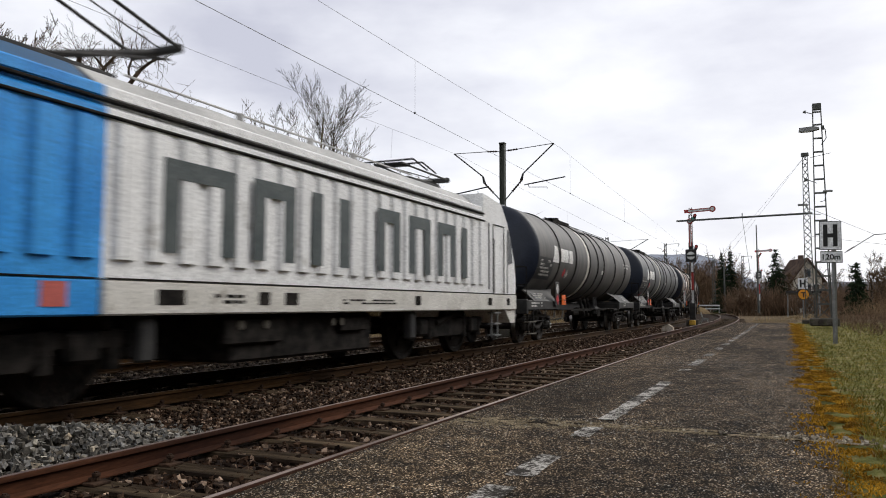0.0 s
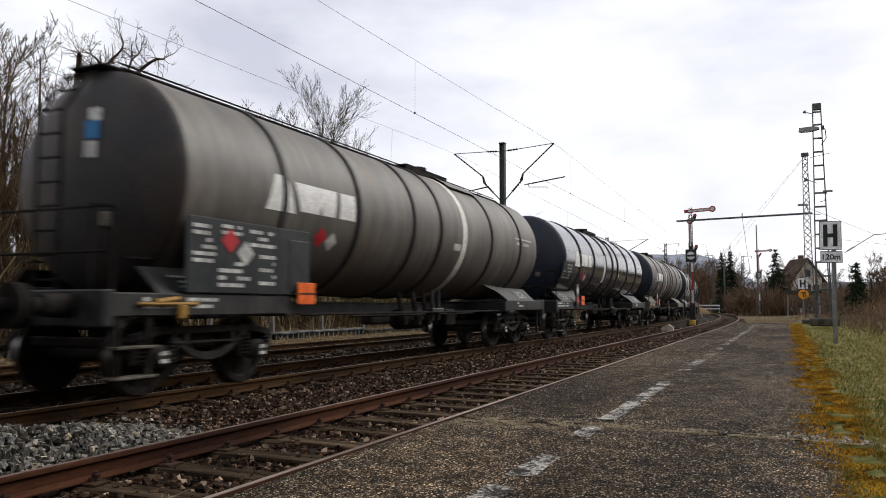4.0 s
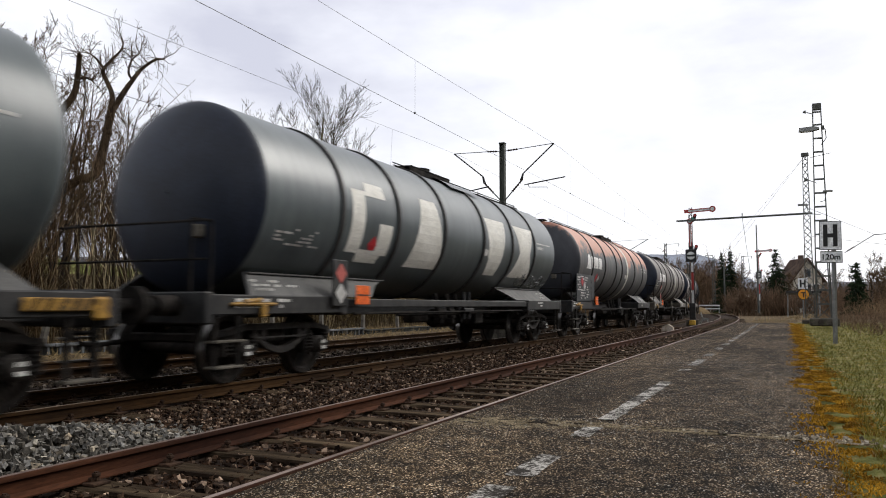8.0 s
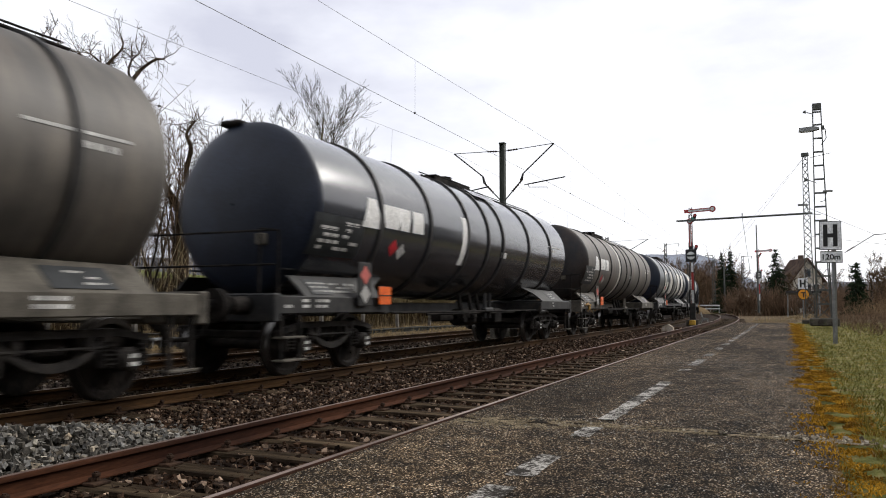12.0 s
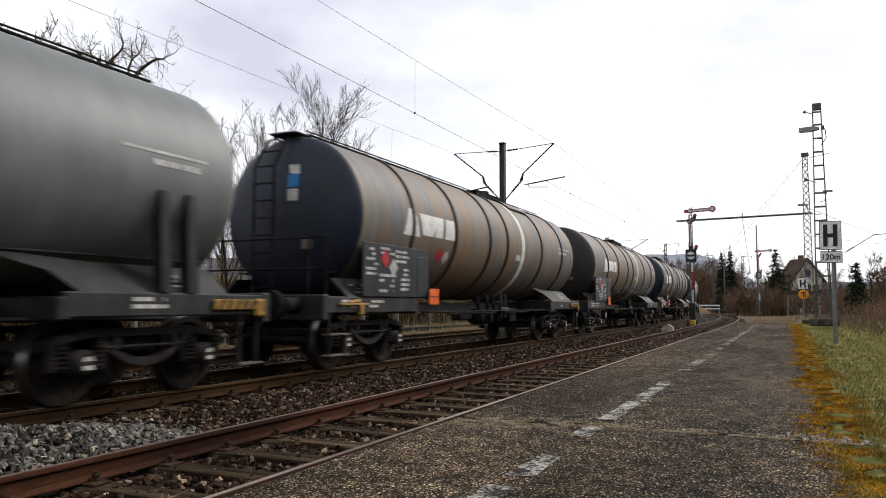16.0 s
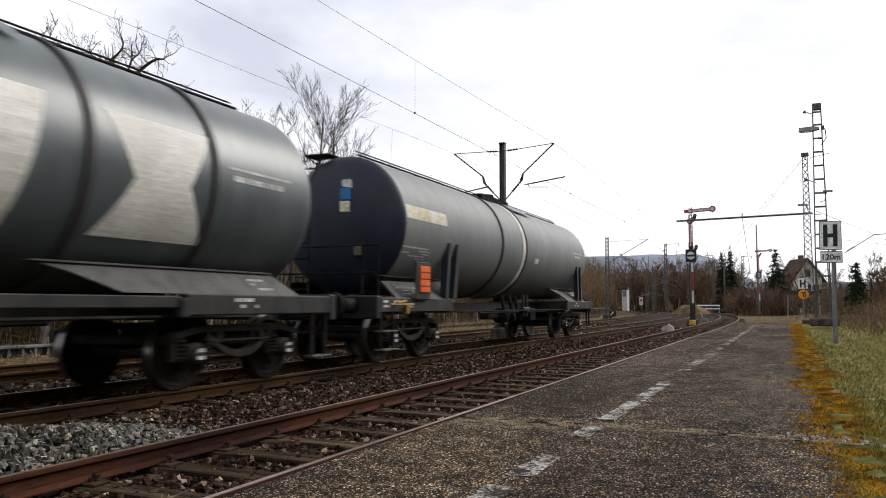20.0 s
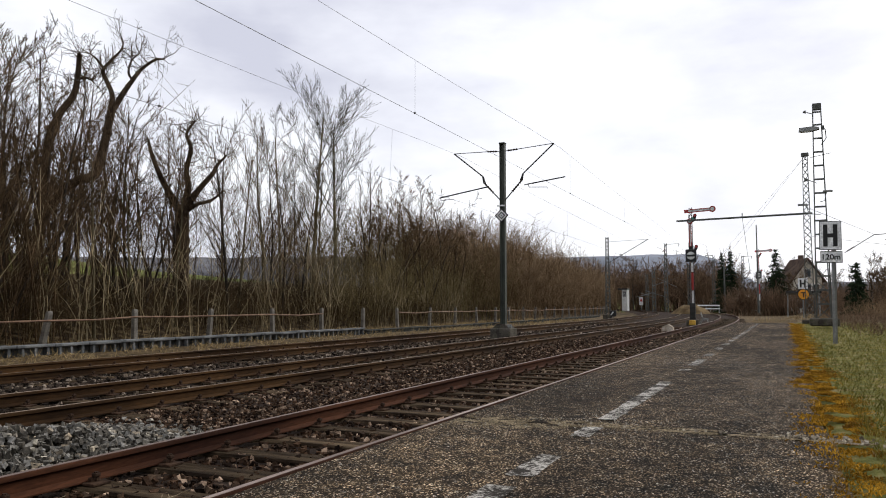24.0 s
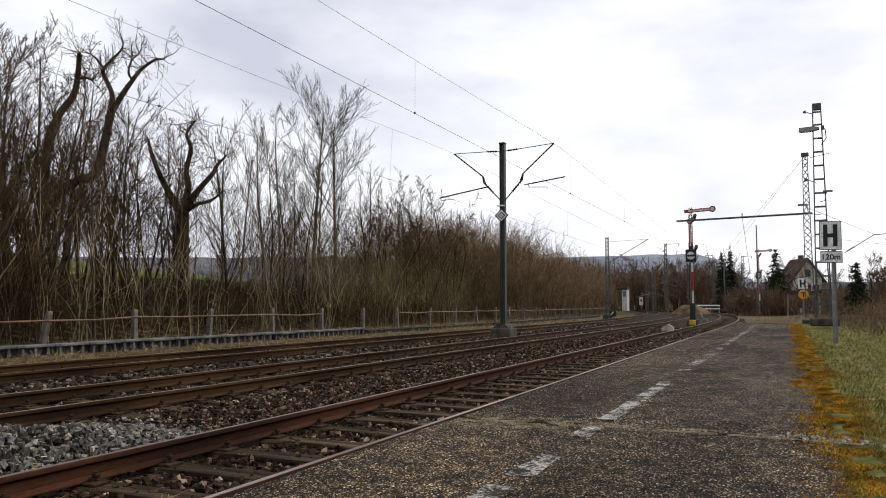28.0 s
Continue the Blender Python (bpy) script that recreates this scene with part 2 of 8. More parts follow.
def ground_material():
    """Grass, leaf litter under the trees and dark bed soil, told apart by place across the line."""
    m, n, l, p = nodes_of("ground_soil")
    tc = n.new("ShaderNodeTexCoord")
    co = tc.outputs["Object"]
    sep = n.new("ShaderNodeSeparateXYZ")
    l.new(co, sep.inputs[0])
    wob = noise_node(n, l, co, 0.8, 5, 0.65)
    xs = math_node(n, l, "ADD", sep.outputs[0], math_node(n, l, "MULTIPLY", wob, 1.6))
    fine = noise_node(n, l, co, 30, 6, 0.7)
    mid = noise_node(n, l, co, 3.0, 6, 0.6)
    grass = ramp_node(n, l, mid, [(0.38, (0.075, 0.080, 0.016)), (0.5, (0.145, 0.140, 0.036)), (0.62, (0.25, 0.19, 0.085))])
    litter = ramp_node(n, l, mid, [(0.40, (0.018, 0.012, 0.007)), (0.5, (0.050, 0.034, 0.018)), (0.60, (0.13, 0.095, 0.05))])
    bed = ramp_node(n, l, mid, [(0.3, (0.016, 0.014, 0.012)), (0.7, (0.045, 0.037, 0.031))])
    meadow = ramp_node(n, l, noise_node(n, l, co, 0.05, 4, 0.5), [(0.42, (0.075, 0.095, 0.018)), (0.58, (0.14, 0.15, 0.035))])
    far = math_node(n, l, "MULTIPLY", math_node(n, l, "MAXIMUM", math_node(n, l, "SUBTRACT", sep.outputs[1], 62.0), 0.0), 0.4)
    f_east = ramp_node(n, l, math_node(n, l, "MULTIPLY_ADD", math_node(n, l, "ADD", xs, far), 0.5), [(0.49, (0, 0, 0)), (0.52, (1, 1, 1))])
    f_west = ramp_node(n, l, math_node(n, l, "MULTIPLY", xs, -0.02), [(0.268, (0, 0, 0)), (0.285, (1, 1, 1))])
    f_mead = ramp_node(n, l, math_node(n, l, "MULTIPLY", xs, -0.02), [(0.54, (0, 0, 0)), (0.60, (1, 1, 1))])
    col = mix_node(n, l, f_east, bed, grass)
    col = mix_node(n, l, f_west, col, litter)
    dry = ramp_node(n, l, noise_node(n, l, co, 6.0, 6, 0.7), [(0.38, (0.036, 0.024, 0.013)), (0.5, (0.085, 0.060, 0.032)), (0.62, (0.21, 0.155, 0.085))])
    f_dry = ramp_node(n, l, math_node(n, l, "MULTIPLY", xs, -0.02), [(0.285, (0, 0, 0)), (0.30, (1, 1, 1)), (0.365, (1, 1, 1)), (0.385, (0, 0, 0))])
    col = mix_node(n, l, f_dry, col, dry)
    col = mix_node(n, l, f_mead, col, meadow)
    weeds = ramp_node(n, l, mid, [(0.40, (0.050, 0.034, 0.018)), (0.5, (0.105, 0.074, 0.040)), (0.60, (0.19, 0.14, 0.075))])
    f_far = ramp_node(n, l, math_node(n, l, "MULTIPLY", math_node(n, l, "ADD", sep.outputs[1], math_node(n, l, "MULTIPLY", xs, -0.6)), 0.01), [(0.50, (0, 0, 0)), (0.55, (1, 1, 1))])
    f_far = math_node(n, l, "MULTIPLY", f_far, ramp_node(n, l, math_node(n, l, "ADD", math_node(n, l, "MULTIPLY", xs, 0.02), 0.5), [(0.30, (0, 0, 0)), (0.34, (1, 1, 1))]))
    col = mix_node(n, l, f_far, col, weeds)
    col = mix_node(n, l, 0.55, col, ramp_node(n, l, fine, [(0.25, (0.45, 0.45, 0.45)), (0.75, (1.4, 1.4, 1.4))]), "MULTIPLY")
    l.new(col, p.inputs["Base Color"])
    p.inputs["Roughness"].default_value = 0.95
    p.inputs["Specular IOR Level"].default_value = 0.08
    bump_node(n, l, fine, p, 0.8, 0.03)
    return m


def build_ground():
    def line(lo, hi, step, far):
        vals = list(np.arange(lo, hi, step))
        d, q = step, hi
        while q < far:
            vals.append(q)
            d *= 1.22
            q += d
        d, q = step, lo
        low = []
        while q > -far:
            d *= 1.22
            q -= d
            low.append(q)
        return low[::-1] + vals
    xs, ys = line(-40, 12, 0.75, 3200), line(0, 90, 1.2, 3200)
    xs = sorted(set(xs) | {float(v) for v in np.arange(-0.9, 3.6, 0.18)})
    ys = sorted(set(ys) | {float(v) for v in np.arange(2.1, 16.0, 0.3)})
    sh = Shape()
    sh.v = [(x, y, ground_z(x, y)) for y in ys for x in xs]
    nx = len(xs)
    sh.f = [(j * nx + i, j * nx + i + 1, (j + 1) * nx + i + 1, (j + 1) * nx + i) for j in range(len(ys) - 1) for i in range(nx - 1)]
    thing("ground", "dull winter ground of soil, leaf litter and rough grass", "ground", kind="structure", shape=sh, mat=ground_material(), smooth=180)


build_ground()


def build_wall_east():
    """Unseen long plain wall, added to close the place behind the camera and block low sky."""
    w = thing("wall_east", "plain dull brown unseen wall added behind the platform", "wall", kind="structure")
    m = surface("dull_brown_wall", (0.060, 0.050, 0.040), (0.12, 0.10, 0.08), 0.6, 0.9, fine=12, bump=0.3, dist=0.01)
    part("wall_field", Shape().box((11.0, 0.0, 3.8), (0.4, 116.0, 8.0), cut=0.03), m, w)
    part("coping", Shape().box((11.0, 0.0, 7.87), (0.6, 116.4, 0.14), cut=0.02), m, w)


build_wall_east()


def asphalt_material():
    m, n, l, p = nodes_of("worn_asphalt")
    tc = n.new("ShaderNodeTexCoord")
    co = tc.outputs["Object"]
    big = noise_node(n, l, co, 0.45, 6, 0.65, (1.0, 0.35, 1.0))
    mid = noise_node(n, l, co, 4.0, 7, 0.7)
    mott = noise_node(n, l, co, 11.0, 6, 0.7)
    col = ramp_node(n, l, mott, [(0.42, (0.007, 0.006, 0.005)), (0.58, (0.026, 0.021, 0.016))])
    vor = n.new("ShaderNodeTexVoronoi")
    vor.inputs["Scale"].default_value = 44
    l.new(co, vor.inputs["Vector"])
    chip = ramp_node(n, l, vor.outputs["Distance"], [(0.26, (1, 1, 1)), (0.36, (0, 0, 0))])
    pick = ramp_node(n, l, vor.outputs["Color"], [(0.52, (0, 0, 0)), (0.56, (1, 1, 1))])
    f = math_node(n, l, "MULTIPLY", chip, pick)
    vor2 = n.new("ShaderNodeTexVoronoi")
    vor2.inputs["Scale"].default_value = 78
    l.new(co, vor2.inputs["Vector"])
    chip2 = ramp_node(n, l, vor2.outputs["Distance"], [(0.34, (1, 1, 1)), (0.44, (0, 0, 0))])
    tone2 = ramp_node(n, l, vor2.outputs["Color"], [(0.30, (0.006, 0.005, 0.004)), (0.5, (0.036, 0.029, 0.022)), (0.70, (0.22, 0.185, 0.145))])
    col = mix_node(n, l, chip2, col, tone2)
    tone = ramp_node(n, l, noise_node(n, l, co, 24, 3), [(0.42, (0.07, 0.062, 0.053)), (0.58, (0.42, 0.39, 0.35))])
    col = mix_node(n, l, f, col, tone)
    col = mix_node(n, l, 1.0, col, ramp_node(n, l, big, [(0.40, (0.95, 0.89, 0.83)), (0.5, (1.66, 1.55, 1.43)), (0.60, (2.5, 2.3, 2.03))]), "MULTIPLY")
    col = mix_node(n, l, 0.9, col, ramp_node(n, l, mid, [(0.38, (0.42, 0.42, 0.42)), (0.62, (1.7, 1.6, 1.44))]), "MULTIPLY")
    moss = noise_node(n, l, co, 5.0, 8, 0.75)
    sep = n.new("ShaderNodeSeparateXYZ")
    l.new(co, sep.inputs[0])
    side = ramp_node(n, l, math_node(n, l, "ADD", math_node(n, l, "MULTIPLY", sep.outputs[0], 0.9), math_node(n, l, "MULTIPLY", moss, 0.7)),
                     [(0.52, (0, 0, 0)), (0.70, (1, 1, 1))])
    col = mix_node(n, l, side, col, ramp_node(n, l, noise_node(n, l, co, 60, 3), [(0.3, (0.05, 0.030, 0.008)), (0.7, (0.20, 0.115, 0.018))]))
    l.new(col, p.inputs["Base Color"])
    rg = n.new("ShaderNodeMapRange")
    rg.inputs["To Min"].default_value, rg.inputs["To Max"].default_value = 0.62, 0.95
    l.new(mid, rg.inputs[0])
    l.new(rg.outputs[0], p.inputs["Roughness"])
    p.inputs["Specular IOR Level"].default_value = 0.03
    h = math_node(n, l, "ADD", math_node(n, l, "MULTIPLY", chip, 0.6), math_node(n, l, "ADD", math_node(n, l, "MULTIPLY", chip2, 0.4), mid))
    bump_node(n, l, h, p, 1.0, 0.016)
    return m


M_ASPHALT = asphalt_material()
PLATFORM_L, PLATFORM_R, PLATFORM_END = -2.885, 0.28, 51.0
JOINT_Y = 6.78


def build_platform():
    """Two asphalt fields, one before and one behind the open joint."""
    top = thing("platform", "worn dark asphalt railway platform with pale chippings", "platform", kind="structure")
    for y0, y1 in ((-30.0, JOINT_Y - 0.03), (JOINT_Y + 0.03, PLATFORM_END)):
        sh = Shape()
        nx, ny = 22, max(6, int((y1 - y0) / 0.5))
        for j in range(ny + 1):
            y = y0 + (y1 - y0) * j / ny
            for i in range(nx + 1):
                x = PLATFORM_L + (PLATFORM_R - PLATFORM_L) * i / nx
                if i == nx:
                    x += 0.10 * noise.noise(Vector((0.7 * y, 3.1, 0)))
                z = -0.012 + 0.012 * noise.noise(Vector((x * 0.8, y * 0.5, 2.0)))
                if 0 < i < nx and j in (0, ny) and abs(y - JOINT_Y) < 0.1:
                    z -= 0.012
                    y_off = 0.05 * noise.noise(Vector((x * 2.3, j * 0.1, 7)))
                else:
                    y_off = 0.0
                sh.v.append((x, y + y_off, z))
        sh.f = [(j * (nx + 1) + i, j * (nx + 1) + i + 1, (j + 1) * (nx + 1) + i + 1, (j + 1) * (nx + 1) + i) for j in range(ny) for i in range(nx)]
        base = len(sh.v)
        rim = [(PLATFORM_L, y0), (PLATFORM_R, y0), (PLATFORM_R, y1), (PLATFORM_L, y1)]
        sh.v += [(x, y, -0.03) for x, y in rim] + [(x, y, -0.45) for x, y in rim]
        sh.f += [(base + k, base + (k + 1) % 4, base + 4 + (k + 1) % 4, base + 4 + k) for k in range(4)]
        part("asphalt_field", sh, M_ASPHALT, top, smooth=50)
    return top


PLATFORM = build_platform()


def paint_material():
    m, n, l, p = nodes_of("flaking_white_paint")
    tc = n.new("ShaderNodeTexCoord")
    co = tc.outputs["Object"]
    w = noise_node(n, l, co, 30, 9, 0.85)
    w2 = noise_node(n, l, co, 4, 3, 0.6)
    s = math_node(n, l, "ADD", w, math_node(n, l, "MULTIPLY", w2, 0.5))
    col = ramp_node(n, l, s, [(0.74, (0.022, 0.018, 0.014)), (0.78, (0.34, 0.32, 0.29)), (0.92, (0.56, 0.54, 0.50))])
    l.new(col, p.inputs["Base Color"])
    p.inputs["Roughness"].default_value = 0.85
    p.inputs["Specular IOR Level"].default_value = 0.1
    bump_node(n, l, w, p, 0.7, 0.006)
    return m


M_PAINT = paint_material()


def build_dashes():
    rows = [(3.95, 0.66), (4.95, 0.74), (6.38, 0.52), (9.05, 3.9), (13.0, 0.35), (14.9, 1.5), (17.3, 0.9), (19.9, 0.8), (22.2, 1.0), (24.6, 1.1)]
    y = 26.5
    while y < 49:
        rows.append((y, 1.1))
        y += 2.1
    for k, (y, n) in enumerate(rows):
        sh = Shape()
        nx, ny = 4, max(3, int(n / 0.1))
        for j in range(ny + 1):
            for i in range(nx + 1):
                e = 0.035 * noise.noise(Vector((i * 1.7, (y + j) * 3.3, k)))
                xx = -1.56 + (i / nx - 0.5) * 0.17 + (e if i in (0, nx) else 0)
                yy = y - n / 2 + n * j / ny + (1.5 * e if j in (0, ny) else 0)
                sh.v.append((xx, yy, 0.0045 - 0.012 + 0.012 * noise.noise(Vector((xx * 0.8, yy * 0.5, 2.0))) + 0.002))
        sh.f = [(j * (nx + 1) + i, j * (nx + 1) + i + 1, (j + 1) * (nx + 1) + i + 1, (j + 1) * (nx + 1) + i) for j in range(ny) for i in range(nx)]
        part("painted_dash", sh, M_PAINT, PLATFORM, "flaking white painted line dash")


build_dashes()

# ---- tracks ----
M_RAIL_RUST = surface("rusty_rail", (0.024, 0.009, 0.005), (0.066, 0.026, 0.013), 2.0, 0.82, spec=0.08, fine=50, bump=0.35, dist=0.003, stretch=(1, 0.15, 1))
M_RAIL_BROWN = surface("brown_rail", (0.020, 0.010, 0.004), (0.060, 0.031, 0.012), 2.0, 0.82, spec=0.08, fine=50, bump=0.3, dist=0.003, stretch=(1, 0.15, 1))
M_RAIL_TOP = surface("worn_rail_head", (0.13, 0.085, 0.05), (0.27, 0.20, 0.145), 3.0, 0.5, 0.4, fine=40, bump=0.1, stretch=(1, 0.1, 1))
M_RAIL_TOP_DULL = surface("dull_rail_head", (0.15, 0.105, 0.085), (0.32, 0.25, 0.22), 3.0, 0.55, 0.3, fine=40, bump=0.1, stretch=(1, 0.1, 1))
M_SLEEPER = surface("old_oak_sleeper", (0.020, 0.013, 0.008), (0.095, 0.068, 0.042), 2.5, 0.9, fine=30, bump=0.8, dist=0.012, stretch=(0.35, 4, 4), obj=0.35)
M_BED = surface("old_brown_ballast", (0.020, 0.014, 0.011), (0.056, 0.040, 0.031), 2.5, 0.95, fine=26, bump=1.0, dist=0.04)
KINDS_BROWN = [(0.0, (0.15, 0.13, 0.12)), (0.30, (0.45, 0.38, 0.33)), (0.52, (0.85, 0.68, 0.56)), (0.68, (1.3, 1.02, 0.80)), (0.79, (1.7, 1.6, 1.45)), (0.88, (3.2, 3.1, 2.9)), (1.0, (7.5, 7.4, 7.0))]
KINDS_DARK = [(0.0, (0.2, 0.19, 0.18)), (0.40, (0.6, 0.56, 0.52)), (0.65, (1.3, 1.15, 1.0)), (0.85, (2.8, 2.7, 2.5)), (1.0, (6.0, 5.9, 5.6))]
KINDS_GREY = [(0.0, (0.15, 0.14, 0.13)), (0.25, (0.50, 0.47, 0.43)), (0.6, (1.0, 0.98, 0.94)), (0.82, (1.15, 1.16, 1.18)), (0.93, (1.35, 1.15, 0.90)), (1.0, (2.2, 2.15, 2.0))]
M_STONE_BROWN = surface("brown_ballast_stone", (0.036, 0.026, 0.020), (0.074, 0.054, 0.041), 9, 0.9, fine=60, bump=0.4, dist=0.006, kinds=KINDS_BROWN)
M_STONE_DARK = surface("dark_ballast_stone", (0.036, 0.030, 0.026), (0.070, 0.058, 0.048), 9, 0.9, fine=60, bump=0.4, dist=0.006, kinds=KINDS_DARK)
M_STONE_GREY = surface("fresh_grey_ballast_stone", (0.135, 0.130, 0.120), (0.27, 0.26, 0.24), 9, 0.9, fine=60, bump=0.4, dist=0.006, kinds=KINDS_GREY)
M_IRON = surface("dark_rusted_iron", (0.030, 0.020, 0.015), (0.070, 0.042, 0.028), 6, 0.8, fine=60, bump=0.3)

RAIL_SECTION = [(-0.062, -0.150), (0.062, -0.150), (0.062, -0.141), (0.012, -0.118), (0.009, -0.045), (0.034, -0.033), (0.0345, -0.008),
                (0.029, -0.001), (-0.029, -0.001), (-0.0345, -0.008), (-0.034, -0.033), (-0.009, -0.045), (-0.012, -0.118), (-0.062, -0.141)]
HEAD_SECTION = [(0.020, 0.0), (-0.020, 0.0), (-0.020, -0.003), (0.020, -0.003)]


def build_track(x0, label, s0, s1, rust, head, sleepers, step, depth=-0.165):
    top = thing("railway_track", label, "railway track", kind="structure")
    for off in (-0.7525, 0.7525):
        sh = Shape().sweep(RAIL_SECTION, track_path(x0, off, s0, s1))
        rail = part("rail", sh, rust, top, smooth=40)
        part("rail_head", Shape().sweep(HEAD_SECTION, track_path(x0, off, s0, s1, 0.001)), head, rail)
    rng = random.Random(int(100 * abs(x0)))
    beams = []
    for k in range(4):
        sh = Shape()
        w = 0.24 + 0.02 * k
        sh.box((0, 0, -0.075), (2.5, w, 0.15), cut=0.018)
        sh.v = [(a + 0.015 * noise.noise(Vector((a * 2, b * 9, k))), b + 0.014 * noise.noise(Vector((a * 2.2, k, b))), c + 0.008 * noise.noise(Vector((a * 3, b * 5, k + 5)))) for a, b, c in sh.v]
        beams.append(sh.mesh("sleeper", M_SLEEPER))
    plate = Shape()
    plate.box((0, 0, 0.010), (0.34, 0.15, 0.02), cut=0.004)
    for s in (-1, 1):
        plate.box((s * 0.085, 0, 0.03), (0.05, 0.07, 0.035), cut=0.008)
        plate.rod((s * 0.105, 0, 0.03), (s * 0.105, 0, 0.085), 0.016, seg=6)
        plate.box((s * 0.105, 0, 0.065), (0.045, 0.045, 0.025), cut=0.005)
    plate_me = plate.mesh("fastening", M_IRON)
    s, n = sleepers[0], 0
    while s < sleepers[1]:
        x, y, h = on_track(s, 0, x0)
        m = Matrix.Translation((x, y, depth)) @ Matrix.Rotation(h + rng.uniform(-0.02, 0.02), 4, "Z")
        ob = part("sleeper", beams[n % 4], None, top, at=m)
        if s < 26:
            for off in (-0.7525, 0.7525):
                part("fastening", plate_me, None, ob, at=Matrix.Translation((off, 0, 0.0)))
        s += step * rng.uniform(0.95, 1.05)
        n += 1


build_track(MAIN_X, "brown weathered main line track with polished rail heads", -460, 420, M_RAIL_BROWN, M_RAIL_TOP, (0.0, 62), 0.63)
build_track(SIDING_X, "rusty unused siding track on rotten wooden sleepers", -60, 150, M_RAIL_RUST, M_RAIL_TOP_DULL, (0.5, 75), 0.66)
build_track(FAR_X, "brown weathered second main line track", -60, 420, M_RAIL_BROWN, M_RAIL_TOP, (2.0, 62), 0.63)


def build_bed():
    """One ballast bed under the three tracks, hollowed between them."""
    sec = [(-6.9, -0.50), (-6.2, -0.32), (-5.6, -0.19), (-2.6, -0.19), (-2.1, -0.25), (-1.5, -0.19), (1.3, -0.19), (1.9, -0.24),
           (2.5, -0.205), (4.9, -0.20), (4.9, -0.6), (-6.9, -0.6)]
    sh = Shape().sweep(sec, track_path(MAIN_X, 0, -460, 420))
    thing("ballast_bed", "old brown stone ballast bed under the tracks", "ballast", kind="structure", shape=sh, mat=M_BED)


build_bed()


def bed_z(x):
    d = x - MAIN_X
    pts = [(-6.9, -0.50), (-6.2, -0.32), (-5.6, -0.19), (-2.6, -0.19), (-2.1, -0.25), (-1.5, -0.19), (1.3, -0.19), (1.9, -0.24), (2.5, -0.205), (4.9, -0.20)]
    return float(np.interp(d, [p[0] for p in pts], [p[1] for p in pts]))


CUBE_V = np.array([(x, y, z) for z in (-1, 1) for y in (-1, 1) for x in (-1, 1)], float) / 1.45
CUBE_F = [(0, 2, 3), (0, 3, 1), (4, 5, 7), (4, 7, 6), (0, 1, 5), (0, 5, 4), (2, 6, 7), (2, 7, 3), (0, 4, 6), (0, 6, 2), (1, 3, 7), (1, 7, 5)]


def stones(spots, rng, jitter=0.34):
    """Broken stones at (x, y, z, radius), each a crushed block with its own uneven shape."""
    q = np.array(spots, float)
    n = len(q)
    v = (CUBE_V[None] + rng.uniform(-jitter, jitter, (n, 8, 3))) * (q[:, 3, None, None] * rng.uniform(0.55, 1.30, (n, 1, 3)))
    a, b = rng.uniform(0, 6.28, (2, n, 1))
    y, z = v[..., 1] * np.cos(b) - v[..., 2] * np.sin(b), v[..., 1] * np.sin(b) + v[..., 2] * np.cos(b)
    x, y = v[..., 0] * np.cos(a) - y * np.sin(a), v[..., 0] * np.sin(a) + y * np.cos(a)
    v = np.stack((x, y, z), -1) + q[:, None, :3]
    f = (np.array(CUBE_F)[None] + 8 * np.arange(n)[:, None, None]).reshape(-1, 3)
    sh = Shape()
    sh.v, sh.f = v.reshape(-1, 3).tolist(), f.tolist()
    return sh


def on_rail(x, pad=0.07):
    return any(abs(x - c - o) < pad for c in (MAIN_X, SIDING_X, FAR_X) for o in (-0.7525, 0.7525))


def build_stones():
    rng = np.random.default_rng(5)
    spots = []

    def strip(x0, x1, y0, y1, n, r0, r1, grow=1.0):
        for _ in range(n):
            u = rng.random()
            y = y0 + (y1 - y0) * u ** 1.8
            x = rng.uniform(x0, x1)
            if on_rail(x):
                continue
            r = rng.uniform(r0, r1) * (1 + grow * max(0, y - 12) / 40)
            x2 = on_track(y, x - MAIN_X)[0]
            spots.append((x2, y, bed_z(x) + r * rng.uniform(0.05, 0.5), r))
    strip(-6.9, -4.5, 2.5, 45, 30000, 0.010, 0.027)
    strip(-4.4, -2.9, 2.2, 40, 9000, 0.012, 0.034)
    thing("ballast_stones", "loose old brown ballast stones between the rails", "ballast", kind="stuff", shape=stones(spots, rng), mat=M_STONE_BROWN)
    spots.clear()
    strip(-8.5, -7.0, 3.0, 40, 3000, 0.016, 0.036)
    strip(-11.0, -8.5, 4.0, 50, 9000, 0.016, 0.040)
    strip(-14.2, -11.0, 5.0, 50, 8000, 0.016, 0.040)
    thing("ballast_stones", "dark grey-brown ballast stones between the main tracks", "ballast", kind="stuff", shape=stones(spots, rng), mat=M_STONE_DARK)
    heap = []
    for _ in range(8200):
        y = 2.0 + 4.3 * rng.random()
        x = -5.75 + 0.46 * rng.normal()
        h = 0.31 * math.exp(-((x + 5.8) / 0.62) ** 2) * smooth01(6.3, 4.4, y) * (0.8 + 0.3 * noise.noise(Vector((x * 2, y * 2, 1))))
        if x > -4.62 or x < -6.7 or h < 0.03 and rng.random() < 0.9:
            continue
        r = rng.uniform(0.014, 0.034)
        heap.append((x, y, bed_z(x) + h * rng.random() ** 0.5 + r * 0.3, r))
    thing("ballast_heap", "heap of fresh grey ballast stones beside the track", "ballast", kind="stuff", shape=stones(heap, rng), mat=M_STONE_GREY)


build_stones()


